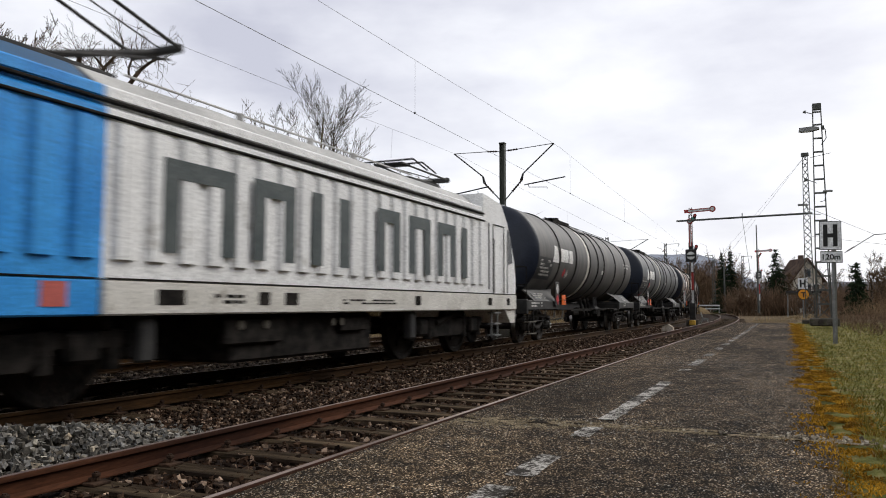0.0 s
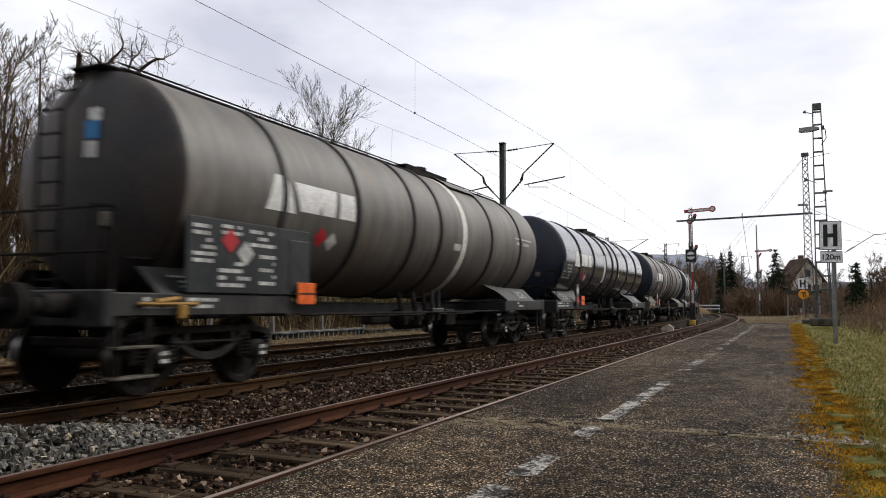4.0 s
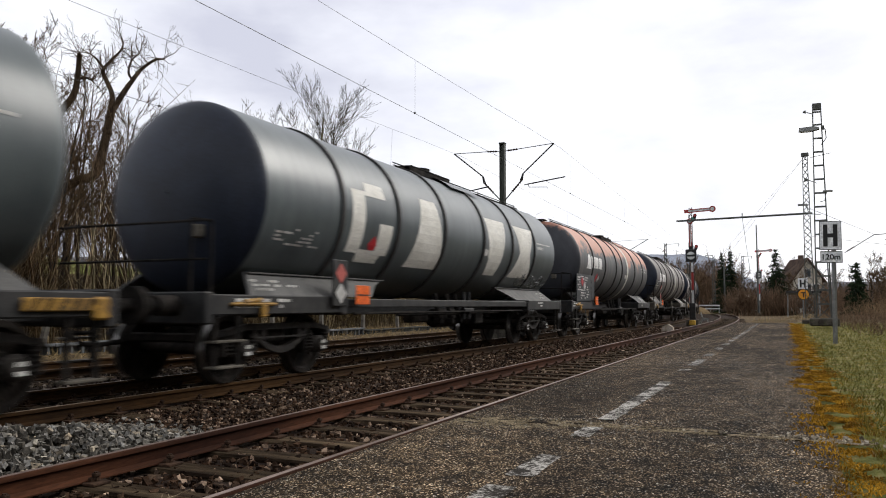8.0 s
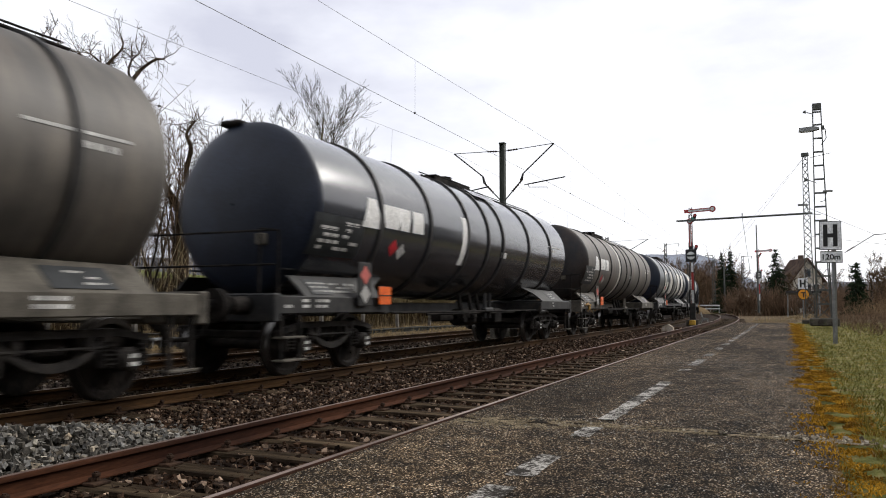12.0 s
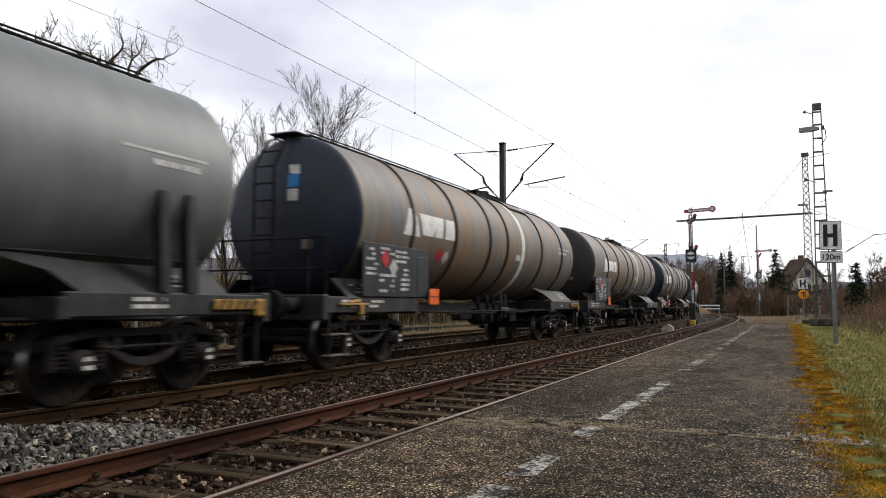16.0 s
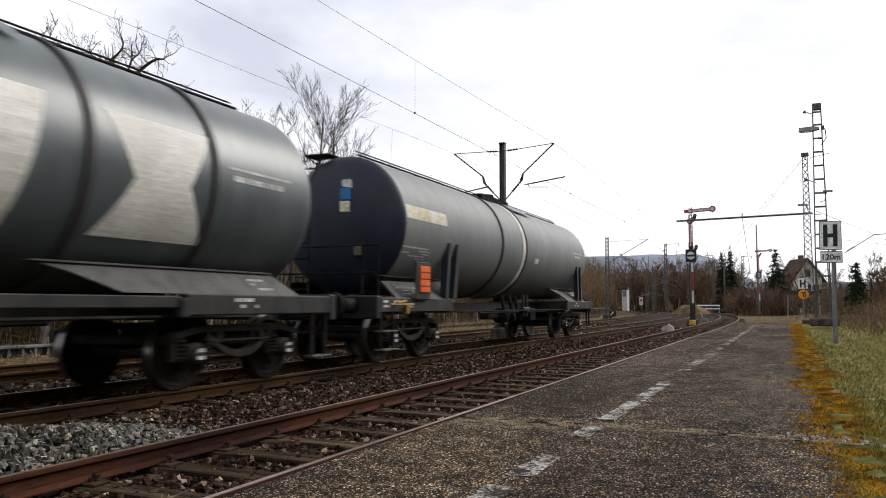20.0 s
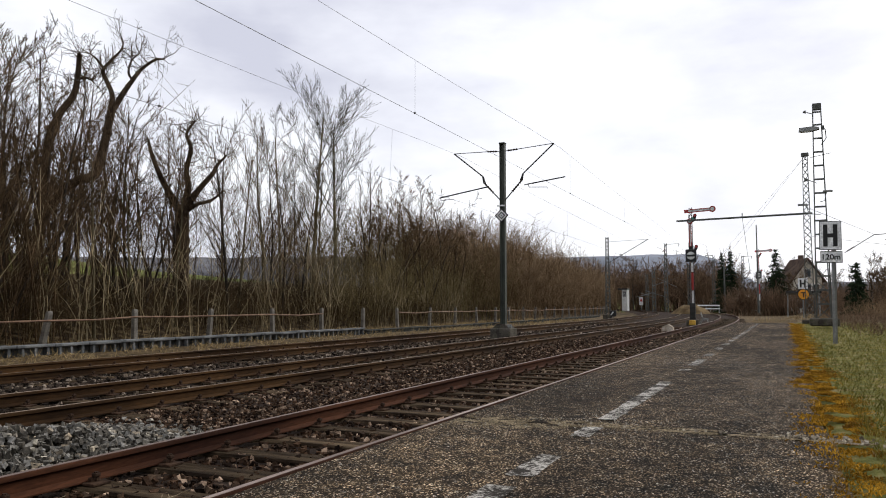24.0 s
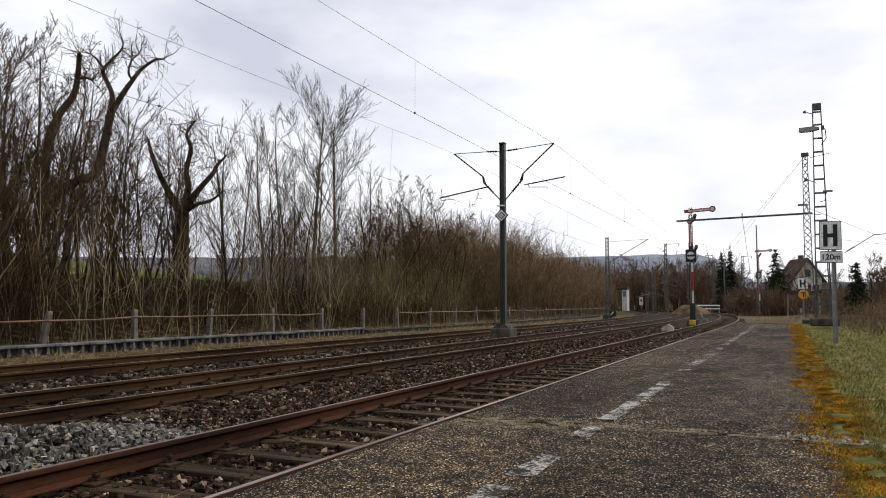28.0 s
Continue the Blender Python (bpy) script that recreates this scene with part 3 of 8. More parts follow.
def build_dead_twigs():
    """Dead weeds and thin dry twigs lying across the siding's sleepers."""
    rng = np.random.default_rng(19)
    for x, y, n, turn in ((-4.05, 2.45, 0.75, 0.9), (-3.85, 2.75, 0.9, 1.2), (-3.6, 2.6, 0.5, 2.2), (-4.2, 3.3, 0.45, 0.4), (-3.45, 3.4, 0.4, 1.7)):
        sh = Shape()
        p = Vector((0, 0, 0))
        a = turn
        for k in range(6):
            a += rng.normal() * 0.25
            q = p + Vector((math.cos(a), math.sin(a), rng.normal() * 0.10)) * n / 6
            sh.rod(p, q, 0.006 - 0.0007 * k, 0.0053 - 0.0007 * k, 5)
            if k > 0:
                b = a + rng.choice((-0.7, 0.7))
                sh.rod(p, p + Vector((math.cos(b), math.sin(b), 0.25)) * n * rng.uniform(0.1, 0.25), 0.0035, 0.002, 4)
            p = q
        thing("dead_twig", "thin dry pale twig lying on the sleepers", "twig", "dead twigs on the track", at=pose(x, y, -0.145), shape=sh,
              mat=surface("dry_twig_bark", (0.17, 0.13, 0.085), (0.36, 0.29, 0.20), 6, 0.9, fine=40, bump=0.2))


build_dead_twigs()


def build_chips():
    """Pale chippings that stand out of the worn asphalt near the joint."""
    rng = np.random.default_rng(31)
    sh = Shape()
    for _ in range(15000):
        y = 2.6 + 15 * rng.random() ** 1.7
        x = rng.uniform(PLATFORM_L + 0.03, PLATFORM_R - 0.25)
        if rng.random() > 0.55 + 1.1 * noise.noise(Vector((x * 1.1, y * 0.5, 11))) or abs(y - JOINT_Y) < 0.07:
            continue
        r = rng.uniform(0.003, 0.0085) * (1 + 0.03 * y)
        a = rng.uniform(0, 6.28)
        z = -0.012 + 0.012 * noise.noise(Vector((x * 0.8, y * 0.5, 2.0)))
        b = len(sh.v)
        for k in range(4):
            q = a + k * 1.571 + rng.uniform(-0.3, 0.3)
            sh.v.append((x + r * math.cos(q), y + r * 1.3 * math.sin(q), z - 0.001))
        sh.v.append((x, y, z + r * rng.uniform(0.4, 0.8)))
        sh.f += [(b, b + 1, b + 4), (b + 1, b + 2, b + 4), (b + 2, b + 3, b + 4), (b + 3, b, b + 4)]
    thing("asphalt_chippings", "pale stone chippings in the worn asphalt", "chippings", kind="stuff", shape=sh,
          mat=surface("pale_chipping", (0.14, 0.128, 0.112), (0.36, 0.335, 0.30), 9, 0.9, fine=60, bump=0, island=0.5))


build_chips()

# ---- catenary, signals, signs ----
M_GALV = surface("galvanised_steel", (0.16, 0.165, 0.16), (0.27, 0.275, 0.27), 3, 0.5, 0.4, fine=40, bump=0.1)
M_MAST_GREEN = surface("weathered_green_steel", (0.028, 0.034, 0.027), (0.060, 0.066, 0.052), 2, 0.6, fine=40, bump=0.15, stretch=(1, 1, 0.3))
M_CONCRETE = surface("mossy_concrete", (0.050, 0.045, 0.038), (0.12, 0.108, 0.09), 3, 0.9, fine=30, bump=0.5, dist=0.01, wear=(0.045, 0.05, 0.02), wear_at=(0.55, 0.7))
M_CONCRETE_PALE = surface("grey_concrete_post", (0.11, 0.10, 0.088), (0.21, 0.195, 0.17), 3, 0.9, fine=30, bump=0.5, dist=0.006)
M_WIRE = plain("dark_copper_wire", (0.035, 0.035, 0.033), 0.5, 0.6)
M_INSUL = plain("brown_insulator", (0.03, 0.018, 0.014), 0.25)
M_BLACK = plain("signal_black", (0.012, 0.012, 0.012), 0.5)
M_SIGWHITE = surface("dirty_signal_white", (0.42, 0.42, 0.41), (0.60, 0.60, 0.59), 4, 0.5, fine=30, bump=0.05)
M_SIGRED = plain("faded_signal_red", (0.32, 0.035, 0.03), 0.5)
M_SIGNGREY = surface("sign_pale_grey", (0.68, 0.69, 0.70), (0.80, 0.81, 0.82), 2, 0.45, fine=20, bump=0.03)
M_STEEL_BLACK = surface("blackened_steel", (0.018, 0.018, 0.018), (0.04, 0.038, 0.036), 4, 0.6, 0.3, fine=40, bump=0.1)
M_SIGNORANGE = plain("sign_orange", (0.72, 0.30, 0.02), 0.45)


def wire(x0, z_of, s0, s1, r, name, label):
    sh = Shape()
    pts, s = [], s0
    while s <= s1 + 0.01:
        x, y, _ = on_track(s, 0.0, x0)
        pts.append((x, y, z_of(s)))
        s += 4.0
    sh.tube(pts, r, 5)
    return thing(name, label, "overhead wire", "overhead wires", shape=sh, mat=M_WIRE)


def carrier_z(s):
    return 6.54 + 0.00057 * ((s + 4.5 + 31.7) % 63.4 - 31.7) ** 2


for x_w, z_c, dz in ((MAIN_X, 5.50, 0.0), (FAR_X, 5.19, -0.03)):
    wire(x_w, lambda s: z_c, -68, 260, 0.0052, "contact_wire", "thin dark contact wire over the track")
    wire(x_w, lambda s: carrier_z(s) + dz, -68, 260, 0.0042, "carrier_wire", "thin sagging carrier wire over the track")
    drops = [-18, -7, 4.3, 15.5, 29.4, 40.5, 52, 64, 76, 90] if x_w == MAIN_X else [-20, -9, 1.4, 11.7, 21.8, 33, 44, 56, 68, 80]
    for s in drops:
        x, y, _ = on_track(s, 0, x_w)
        sh = Shape().rod((x, y, z_c), (x, y + (0.15 if x_w == FAR_X else 0), carrier_z(s) + dz), 0.0026, seg=4)
        sh.box((x, y, z_c + 0.01), (0.03, 0.06, 0.04))
        thing("dropper", "thin dropper hanging between the overhead wires", "dropper", "droppers", shape=sh, mat=M_WIRE)


def insulator(sh, a, b, r=0.055):
    a, b = Vector(a), Vector(b)
    n = 6
    sh.rod(a, b, r * 0.5, seg=8)
    for k in range(n):
        p, q = a.lerp(b, (k + 0.15) / n), a.lerp(b, (k + 0.6) / n)
        sh.rod(p, q, r, r * 0.55, 10)
    return sh


def build_centre_mast():
    x, y = -9.77, 27.1
    m = thing("catenary_mast", "dark green steel catenary mast with two bracket arms", "catenary mast", at=pose(x, y, 0))
    sh = Shape()
    for sx in (-1, 1):
        sh.box((sx * 0.085, 0, 3.72), (0.035, 0.20, 7.05), cut=0.008)
    sh.box((0, 0, 3.72), (0.17, 0.02, 7.05))
    part("mast", sh, M_MAST_GREEN, m, "dark green rolled steel post")
    part("mast_cap", Shape().box((0, 0, 7.26), (0.24, 0.24, 0.05), cut=0.015), M_MAST_GREEN, m)
    b = Shape().box((0, 0, -0.05), (0.80, 0.80, 0.50), cut=0.03)
    b.prism([(-0.34, 0.20), (0.34, 0.20), (0.16, 0.36), (-0.16, 0.36)], "y", -0.3, 0.3)
    part("foundation", b, M_CONCRETE, m, "mossy concrete foundation block")
    part("base_box", Shape().box((0.33, -0.25, 0.27), (0.16, 0.10, 0.12), cut=0.015), M_GALV, m)
    for tx, tz, steady in ((2.03, 7.09, 1), (-2.03, 7.02, -1)):
        s = 1 if tx > 0 else -1
        ar = Shape()
        ar.rod((s * 0.80, 0, 6.0 + 0.02), (tx, 0, tz), 0.026, seg=8)
        part("bracket_tube", ar, M_STEEL_BLACK, m)
        part("bracket_foot", Shape().rod((s * 0.08, 0, 5.05), (s * 0.38, 0, 5.37), 0.024, seg=8), M_STEEL_BLACK, m)
        part("insulator", insulator(Shape(), (s * 0.38, 0, 5.37), (s * 0.80, 0, 6.0 + 0.02 - 0.20)), M_INSUL, m)
        link = Shape().rod((s * 0.78, 0, 5.80), (s * 0.82, 0, 6.03), 0.03, seg=6)
        link.rod((s * 0.70, 0, 5.75), (s * 0.80, 0, 6.02), 0.026, seg=6)
        part("clamp", link, M_STEEL_BLACK, m)
        st = Shape().rod((s * 0.62, 0, 6.99), (tx, 0, tz), 0.014, seg=6)
        st.rod((s * 0.08, 0, 6.95), (s * 0.22, 0, 6.97), 0.014, seg=6)
        part("stay", st, M_STEEL_BLACK, m)
        part("insulator", insulator(Shape(), (s * 0.22, 0, 6.97), (s * 0.62, 0, 6.99), 0.045), M_INSUL, m)
    sa = Shape().rod((0.86, 0, 5.60), (2.45, 0, 5.80), 0.024, seg=8)
    sa.tube([(1.02, 0, 5.62), (1.05, 0, 5.50), (1.75, 0, 5.46), (1.76, 0, 5.40)], 0.012)
    part("steady_arm", sa, M_STEEL_BLACK, m)
    sb = Shape().rod((-0.60, 0, 5.62), (-2.66, 0, 5.30), 0.026, seg=8)
    sb.tube([(-2.62, 0, 5.31), (-2.6, 0, 5.20), (-2.05, 0, 5.22), (-2.03, 0, 5.17)], 0.012)
    part("steady_arm", sb, M_STEEL_BLACK, m)
    part("mast_number", Shape().box((-0.03, -0.13, 4.84), (0.32, 0.012, 0.06), cut=0.01), M_SIGNGREY, m)
    sg = None
    for k, (r, mt) in enumerate(((0.275, M_BLACK), (0.215, M_SIGNGREY), (0.155, M_BLACK), (0.095, M_SIGNGREY), (0.035, M_BLACK))):
        q = Shape().prism([(-r, 4.46), (0, 4.46 - r), (r, 4.46), (0, 4.46 + r)], "y", -0.16 - 0.004 * k, -0.15 - 0.004 * k)
        if sg is None:
            sg = part("diamond_sign", q, mt, m, "dark and white nested diamond sign")
        else:
            part("diamond_field", q, mt, sg)



build_centre_mast()


def lattice(sh, x, y, z0, z1, w0, w1, step, r, zig=True):
    """Four corner angles and diagonal lacing, tapering from w0 to w1."""
    for sx in (-1, 1):
        for sy in (-1, 1):
            sh.rod((x + sx * w0 / 2, y + sy * w0 / 2, z0), (x + sx * w1 / 2, y + sy * w1 / 2, z1), r, seg=4)
    z, k = z0, 1
    while z < z1 - step * 0.5:
        za, zb = z, min(z + step, z1)
        wa, wb = w0 + (w1 - w0) * (za - z0) / (z1 - z0), w0 + (w1 - w0) * (zb - z0) / (z1 - z0)
        for sy in (-1, 1):
            if zig:
                sh.rod((x - k * wa / 2, y + sy * wa / 2, za), (x + k * wb / 2, y + sy * wb / 2, zb), r * 0.6, seg=4)
                sh.rod((x + k * wa / 2, y + sy * wa / 2, za), (x - k * wb / 2, y + sy * wb / 2, zb), r * 0.6, seg=4)
        for sx in (-1, 1):
            sh.rod((x + sx * wa / 2, y - k * wa / 2, za), (x + sx * wb / 2, y + k * wb / 2, zb), r * 0.6, seg=4)
        z, k = z + step, -k
    return sh


def build_lamp_mast():
    m = thing("lamp_mast", "tall green-grey steel ladder mast with platform lamp", "lamp mast", at=pose(1.58, 40.0, 0.12))
    f = Shape().box((0, 0, 0.15), (1.25, 1.1, 0.36), cut=0.04)
    part("foundation", f, M_CONCRETE, m, "mossy concrete foundation block")
    sh = Shape()
    for sx in (-1, 1):
        sh.rod((sx * 0.33, 0, 0.3), (sx * 0.17, 0, 10.6), 0.042, 0.036, 4)
    part("mast", sh, M_MAST_GREY, m)
    for k in range(16):
        z = 1.0 + 0.66 * k if k < 14 else 10.2 + 0.2 * (k - 14)
        w = 0.66 - 0.032 * z
        part("rung", Shape().box((0, 0, z), (w, 0.05, 0.085), cut=0.01), M_MAST_GREY, m)
    leg = lattice(Shape(), 0, 0.25, 0.3, 3.0, 0.62, 0.45, 0.6, 0.022)
    part("foot_lattice", leg, M_MAST_GREY, m)
    part("mast_cap", Shape().box((0, 0, 10.45), (0.40, 0.14, 0.34), cut=0.03), M_MAST_GREY, m)
    lamp = Shape().prism([(-0.82, 9.30), (-0.79, 9.46), (-0.2, 9.50), (0.08, 9.44), (0.08, 9.34), (-0.25, 9.28)], "y", -0.14, 0.14)
    lp = part("lamp_head", lamp, M_GALV, m, "long grey lamp head")
    part("lamp_glass", Shape().box((-0.52, 0, 9.275), (0.45, 0.22, 0.03), cut=0.01), M_SIGNGREY, lp)
    cab = Shape().tube([(0.20, 0, 9.5), (0.34, 0, 9.3), (0.36, 0, 8.9), (0.15, 0, 8.6)], 0.022)
    cab.box((0.22, 0, 9.42), (0.14, 0.14, 0.20), cut=0.02)
    part("cable_box", cab, M_MAST_GREY, m)
    horn = Shape().lathe([(-0.06, 0.03), (0.08, 0.09)], 10, "x", (-0.55, 0, 10.25))
    horn.rod((-0.5, 0, 10.25), (-0.16, 0, 10.1), 0.02, seg=6)
    part("loudspeaker", horn, M_MAST_GREY, m)
    part("loudspeaker", Shape().lathe([(-0.10, 0.10), (0.10, 0.03)], 10, "x", (-0.55, 0, 6.95)).rod((-0.5, 0, 6.95), (-0.1, 0, 6.75), 0.02, seg=6), M_MAST_GREY, m)
    for z in (5.75, 6.35):
        part("side_lamp", Shape().box((0.35 if z > 6 else -0.75, 0, z), (0.42, 0.14, 0.09), cut=0.02).tube([(0.3 if z > 6 else -0.6, 0, z), (0.2 if z > 6 else -0.5, 0, z - 0.45), (0, 0, z - 0.5)], 0.016), M_GALV, m)


M_MAST_GREY = surface("grey_green_steel", (0.050, 0.054, 0.048), (0.10, 0.105, 0.095), 2, 0.6, fine=40, bump=0.15)
build_lamp_mast()


def build_boom_mast():
    m = thing("catenary_mast", "green lattice catenary mast with a long boom", "catenary mast", at=pose(1.24, 50.0, 0.0))
    part("mast", lattice(Shape(), 0, 0, 0.0, 10.15, 0.50, 0.26, 0.42, 0.026), M_MAST_GREY, m)
    part("mast_cap", Shape().box((0, 0, 10.1), (0.42, 0.36, 0.20), cut=0.02), M_MAST_GREY, m)
    part("boom", Shape().rod((0.30, 0, 6.55), (-7.52, 0, 6.42), 0.062, seg=10), M_MAST_GREY, m, "long tubular boom across the siding")
    st = Shape().rod((-3.6, 0, 6.5), (-3.6, 0, 6.75), 0.03, seg=6)
    st.rod((-3.6, 0, 6.45), (-3.25, 0.1, 3.2), 0.012, seg=5)
    part("hanger", st, M_MAST_GREY, m)
    part("foundation", Shape().box((0, 0, 0.0), (0.9, 0.9, 0.4), cut=0.03), M_CONCRETE, m)
    t2 = Shape().rod((0.3, 0, 9.9), (1.4, 0, 10.1), 0.016, seg=5)
    part("stay", t2, M_MAST_GREY, m)
    w = Shape()
    for x1, y1, z1 in ((-9, 105, 6.4), (-12, 120, 6.2), (-5.5, 51, 6.6)):
        w.rod((0.0, 0, 10.0 if y1 > 60 else 6.6), (x1, y1 - 50, z1), 0.008, seg=4)
    part("span_wire", w, M_WIRE, m)


build_boom_mast()


def build_signal(x, y, z, k, label, detail=True):
    m = thing("semaphore_signal", label, "railway signal", "semaphore signals", at=pose(x, y, z) @ Matrix.Diagonal((k, k, k, 1)))
    part("mast", lattice(Shape(), 0, 0, 0.1, 7.5, 0.26, 0.16, 0.34, 0.017), M_SIGMAST, m, "red and white lattice signal mast")
    part("mast_plate", Shape().box((0.05, -0.16, 2.75), (0.13, 0.02, 1.1)), M_SIGRED, m)
    part("mast_plate", Shape().box((0.05, -0.16, 1.75), (0.13, 0.02, 0.8)), M_SIGWHITE, m)
    part("mast_plate", Shape().box((0.05, -0.16, 3.62), (0.13, 0.02, 0.55)), M_SIGWHITE, m)
    arm = Shape().prism([(-0.36, 7.12), (-0.36, 7.34), (1.22, 7.42), (1.22, 7.20)], "y", -0.22, -0.20)
    a = part("arm", arm, M_SIGRED, m, "red-edged white semaphore arm set level")
    part("arm_field", Shape().prism([(-0.12, 7.19), (-0.12, 7.30), (1.20, 7.365), (1.20, 7.255)], "y", -0.228, -0.222), M_SIGWHITE, a)
    part("arm_disc", Shape().lathe([(-0.20, 0.20), (-0.22, 0.20)], 24, "y", (1.36, 0, 7.32)).add([(1.36 + 0.2 * math.cos(2 * math.pi * i / 24), -0.22, 7.32 + 0.2 * math.sin(2 * math.pi * i / 24)) for i in range(24)], [tuple(range(24))]), M_SIGRED, a)
    part("arm_disc_field", Shape().add([(1.36 + 0.12 * math.cos(2 * math.pi * i / 24), -0.226, 7.32 + 0.12 * math.sin(2 * math.pi * i / 24)) for i in range(24)], [tuple(range(24))]), M_SIGWHITE, a)
    b = part("lower_arm", Shape().box((-0.02, -0.21, 5.75), (0.16, 0.02, 1.55)), M_SIGRED, m, "lower semaphore arm hanging along the mast")
    part("arm_field", Shape().box((-0.02, -0.224, 5.7), (0.07, 0.004, 1.4)), M_SIGWHITE, b)
    part("arm_disc", Shape().rod((-0.03, -0.225, 6.60), (-0.03, -0.20, 6.60), 0.19, seg=24), M_SIGRED, b)
    part("arm_disc_field", Shape().rod((-0.03, -0.232, 6.60), (-0.03, -0.226, 6.60), 0.12, seg=24), M_SIGWHITE, b)
    for lx, lz, c in ((0.30, 6.95, M_SIGRED), (0.16, 6.75, M_SIGGREEN), (0.34, 4.95, M_SIGRED)):
        s = Shape().rod((lx, -0.30, lz), (lx, -0.24, lz), 0.11, 0.11, 16)
        s.rod((lx - 0.06, -0.2, lz - 0.1), (lx - 0.06, 0.1, lz - 0.1), 0.10, seg=12)
        part("signal_lamp", s, M_BLACK, m)
        part("lens", Shape().rod((lx, -0.31, lz), (lx, -0.302, lz), 0.085, seg=16), c, m)
    bk = part("signal_box_board", Shape().box((0.0, -0.24, 4.38), (0.66, 0.18, 0.80), cut=0.02), M_BLACK, m, "black box signal with white barred disc")
    disc = [(0.25 * math.cos(2 * math.pi * i / 28), 4.38 + 0.25 * math.sin(2 * math.pi * i / 28)) for i in range(28)]
    part("disc", Shape().add([(p, -0.334, q) for p, q in disc], [tuple(range(28))]), M_SIGWHITE, bk)
    part("bar", Shape().box((0, -0.337, 4.38), (0.52, 0.004, 0.13)), M_BLACK, bk)
    cas = Shape().box((-0.02, -0.05, 5.02), (0.26, 0.3, 0.42), cut=0.03)
    part("gear_case", cas, M_BLACK, m)
    wires = Shape().rod((-0.16, -0.05, 0.3), (-0.12, -0.05, 7.0), 0.012, seg=5)
    wires.rod((0.17, -0.05, 0.3), (0.14, -0.05, 5.0), 0.012, seg=5)
    part("pull_rod", wires, M_STEEL_BLACK, m)
    if detail:
        part("foundation", Shape().box((0, 0, 0.05), (0.75, 0.75, 0.5), cut=0.04), M_CONCRETE, m)
        part("yellow_box", Shape().box((0.02, -0.55, 0.12), (0.38, 0.30, 0.30), cut=0.03), M_YELLOW, m, "yellow painted ground box")
        lev = Shape().tube([(0.45, -0.2, 0.0), (0.62, -0.35, 0.45), (0.50, -0.2, 0.75)], 0.035)
        lev.tube([(0.3, 0, 0.1), (0.85, -0.1, 0.35), (0.95, -0.3, 0.15)], 0.03)
        lev.box((0.75, 0.1, 0.35), (0.4, 0.08, 0.10), cut=0.01)
        part("lever_gear", lev, M_GALV, m)
        part("mast_sleeve", Shape().box((0, 0, 0.85), (0.34, 0.34, 1.0), cut=0.02), M_STEEL_BLACK, m)


M_SIGMAST = surface("sooty_signal_mast", (0.055, 0.045, 0.042), (0.12, 0.10, 0.095), 3, 0.6, fine=40, bump=0.1)
M_SIGGREEN = plain("green_lens", (0.02, 0.16, 0.12), 0.2)
M_YELLOW = surface("yellow_painted_steel", (0.42, 0.24, 0.03), (0.62, 0.38, 0.05), 4, 0.55, fine=40, bump=0.1)
build_signal(-5.50, 50.8, -0.15, 1.0, "semaphore signal with red-edged arm beside the siding")
build_signal(-3.35, 110.0, 0.2, 1.12, "distant semaphore signal beside the tracks", False)


def text_mesh(body, size, depth=0.004):
    cu = bpy.data.curves.new("text", "FONT")
    cu.body, cu.size, cu.extrude, cu.align_x, cu.align_y = body, size, depth, "CENTER", "CENTER"
    cu.offset = 0.022
    ob = bpy.data.objects.new("text", cu)
    scene.collection.objects.link(ob)
    me = bpy.data.meshes.new_from_object(ob.evaluated_get(bpy.context.evaluated_depsgraph_get()))
    bpy.data.objects.remove(ob)
    bpy.data.curves.remove(cu)
    return me


def written(name, body, width, height, mat, parent, at):
    """Letters stretched to a width and height, upright and facing -y."""
    me = text_mesh(body, 1.0)
    v = np.array([q.co for q in me.vertices])
    lo, hi = v.min(0), v.max(0)
    s = (width / (hi[0] - lo[0]), height / (hi[1] - lo[1]))
    c = (lo + hi) / 2
    for q in me.vertices:
        q.co = ((q.co[0] - c[0]) * s[0], -q.co[2], (q.co[1] - c[1]) * s[1])
    me.materials.clear()
    me.materials.append(mat)
    return part(name, me, mat, parent, at=at)


def block_h(w, h, t):
    sh = Shape()
    sh.box((-w / 2 + t / 2, 0, 0), (t, 0.006, h))
    sh.box((w / 2 - t / 2, 0, 0), (t, 0.006, h))
    sh.box((0, 0, 0), (w - 2 * t, 0.006, t))
    return sh


def build_stop_sign():
    m = thing("stop_board", "pale stop board with black H on a grey pole", "railway sign", at=pose(1.15, 24.5, 0.0, 0, 0.9, -2))
    part("pole", Shape().rod((0.08, 0.05, -0.1), (0.08, 0.05, 3.4), 0.062, 0.062, 14), M_GALV, m, smooth=40)
    bd = part("board", Shape().box((0, 0, 3.07), (0.58, 0.035, 0.84), cut=0.012), M_STEEL_BLACK, m, "pale grey board with dark edge")
    part("board_face", Shape().box((0, -0.021, 3.07), (0.54, 0.006, 0.80)), M_SIGNGREY, bd)
    part("letter", block_h(0.37, 0.64, 0.115), M_BLACK, bd, "black letter H", at=pose(0, -0.028, 3.07))
    b2 = part("plate", Shape().box((0.02, 0, 2.45), (0.57, 0.03, 0.34), cut=0.012), M_STEEL_BLACK, m)
    part("plate_face", Shape().box((0.02, -0.018, 2.45), (0.53, 0.006, 0.30)), M_SIGNGREY, b2)
    written("distance_writing", "120m", 0.46, 0.16, M_BLACK, b2, pose(0.02, -0.026, 2.45))


build_stop_sign()


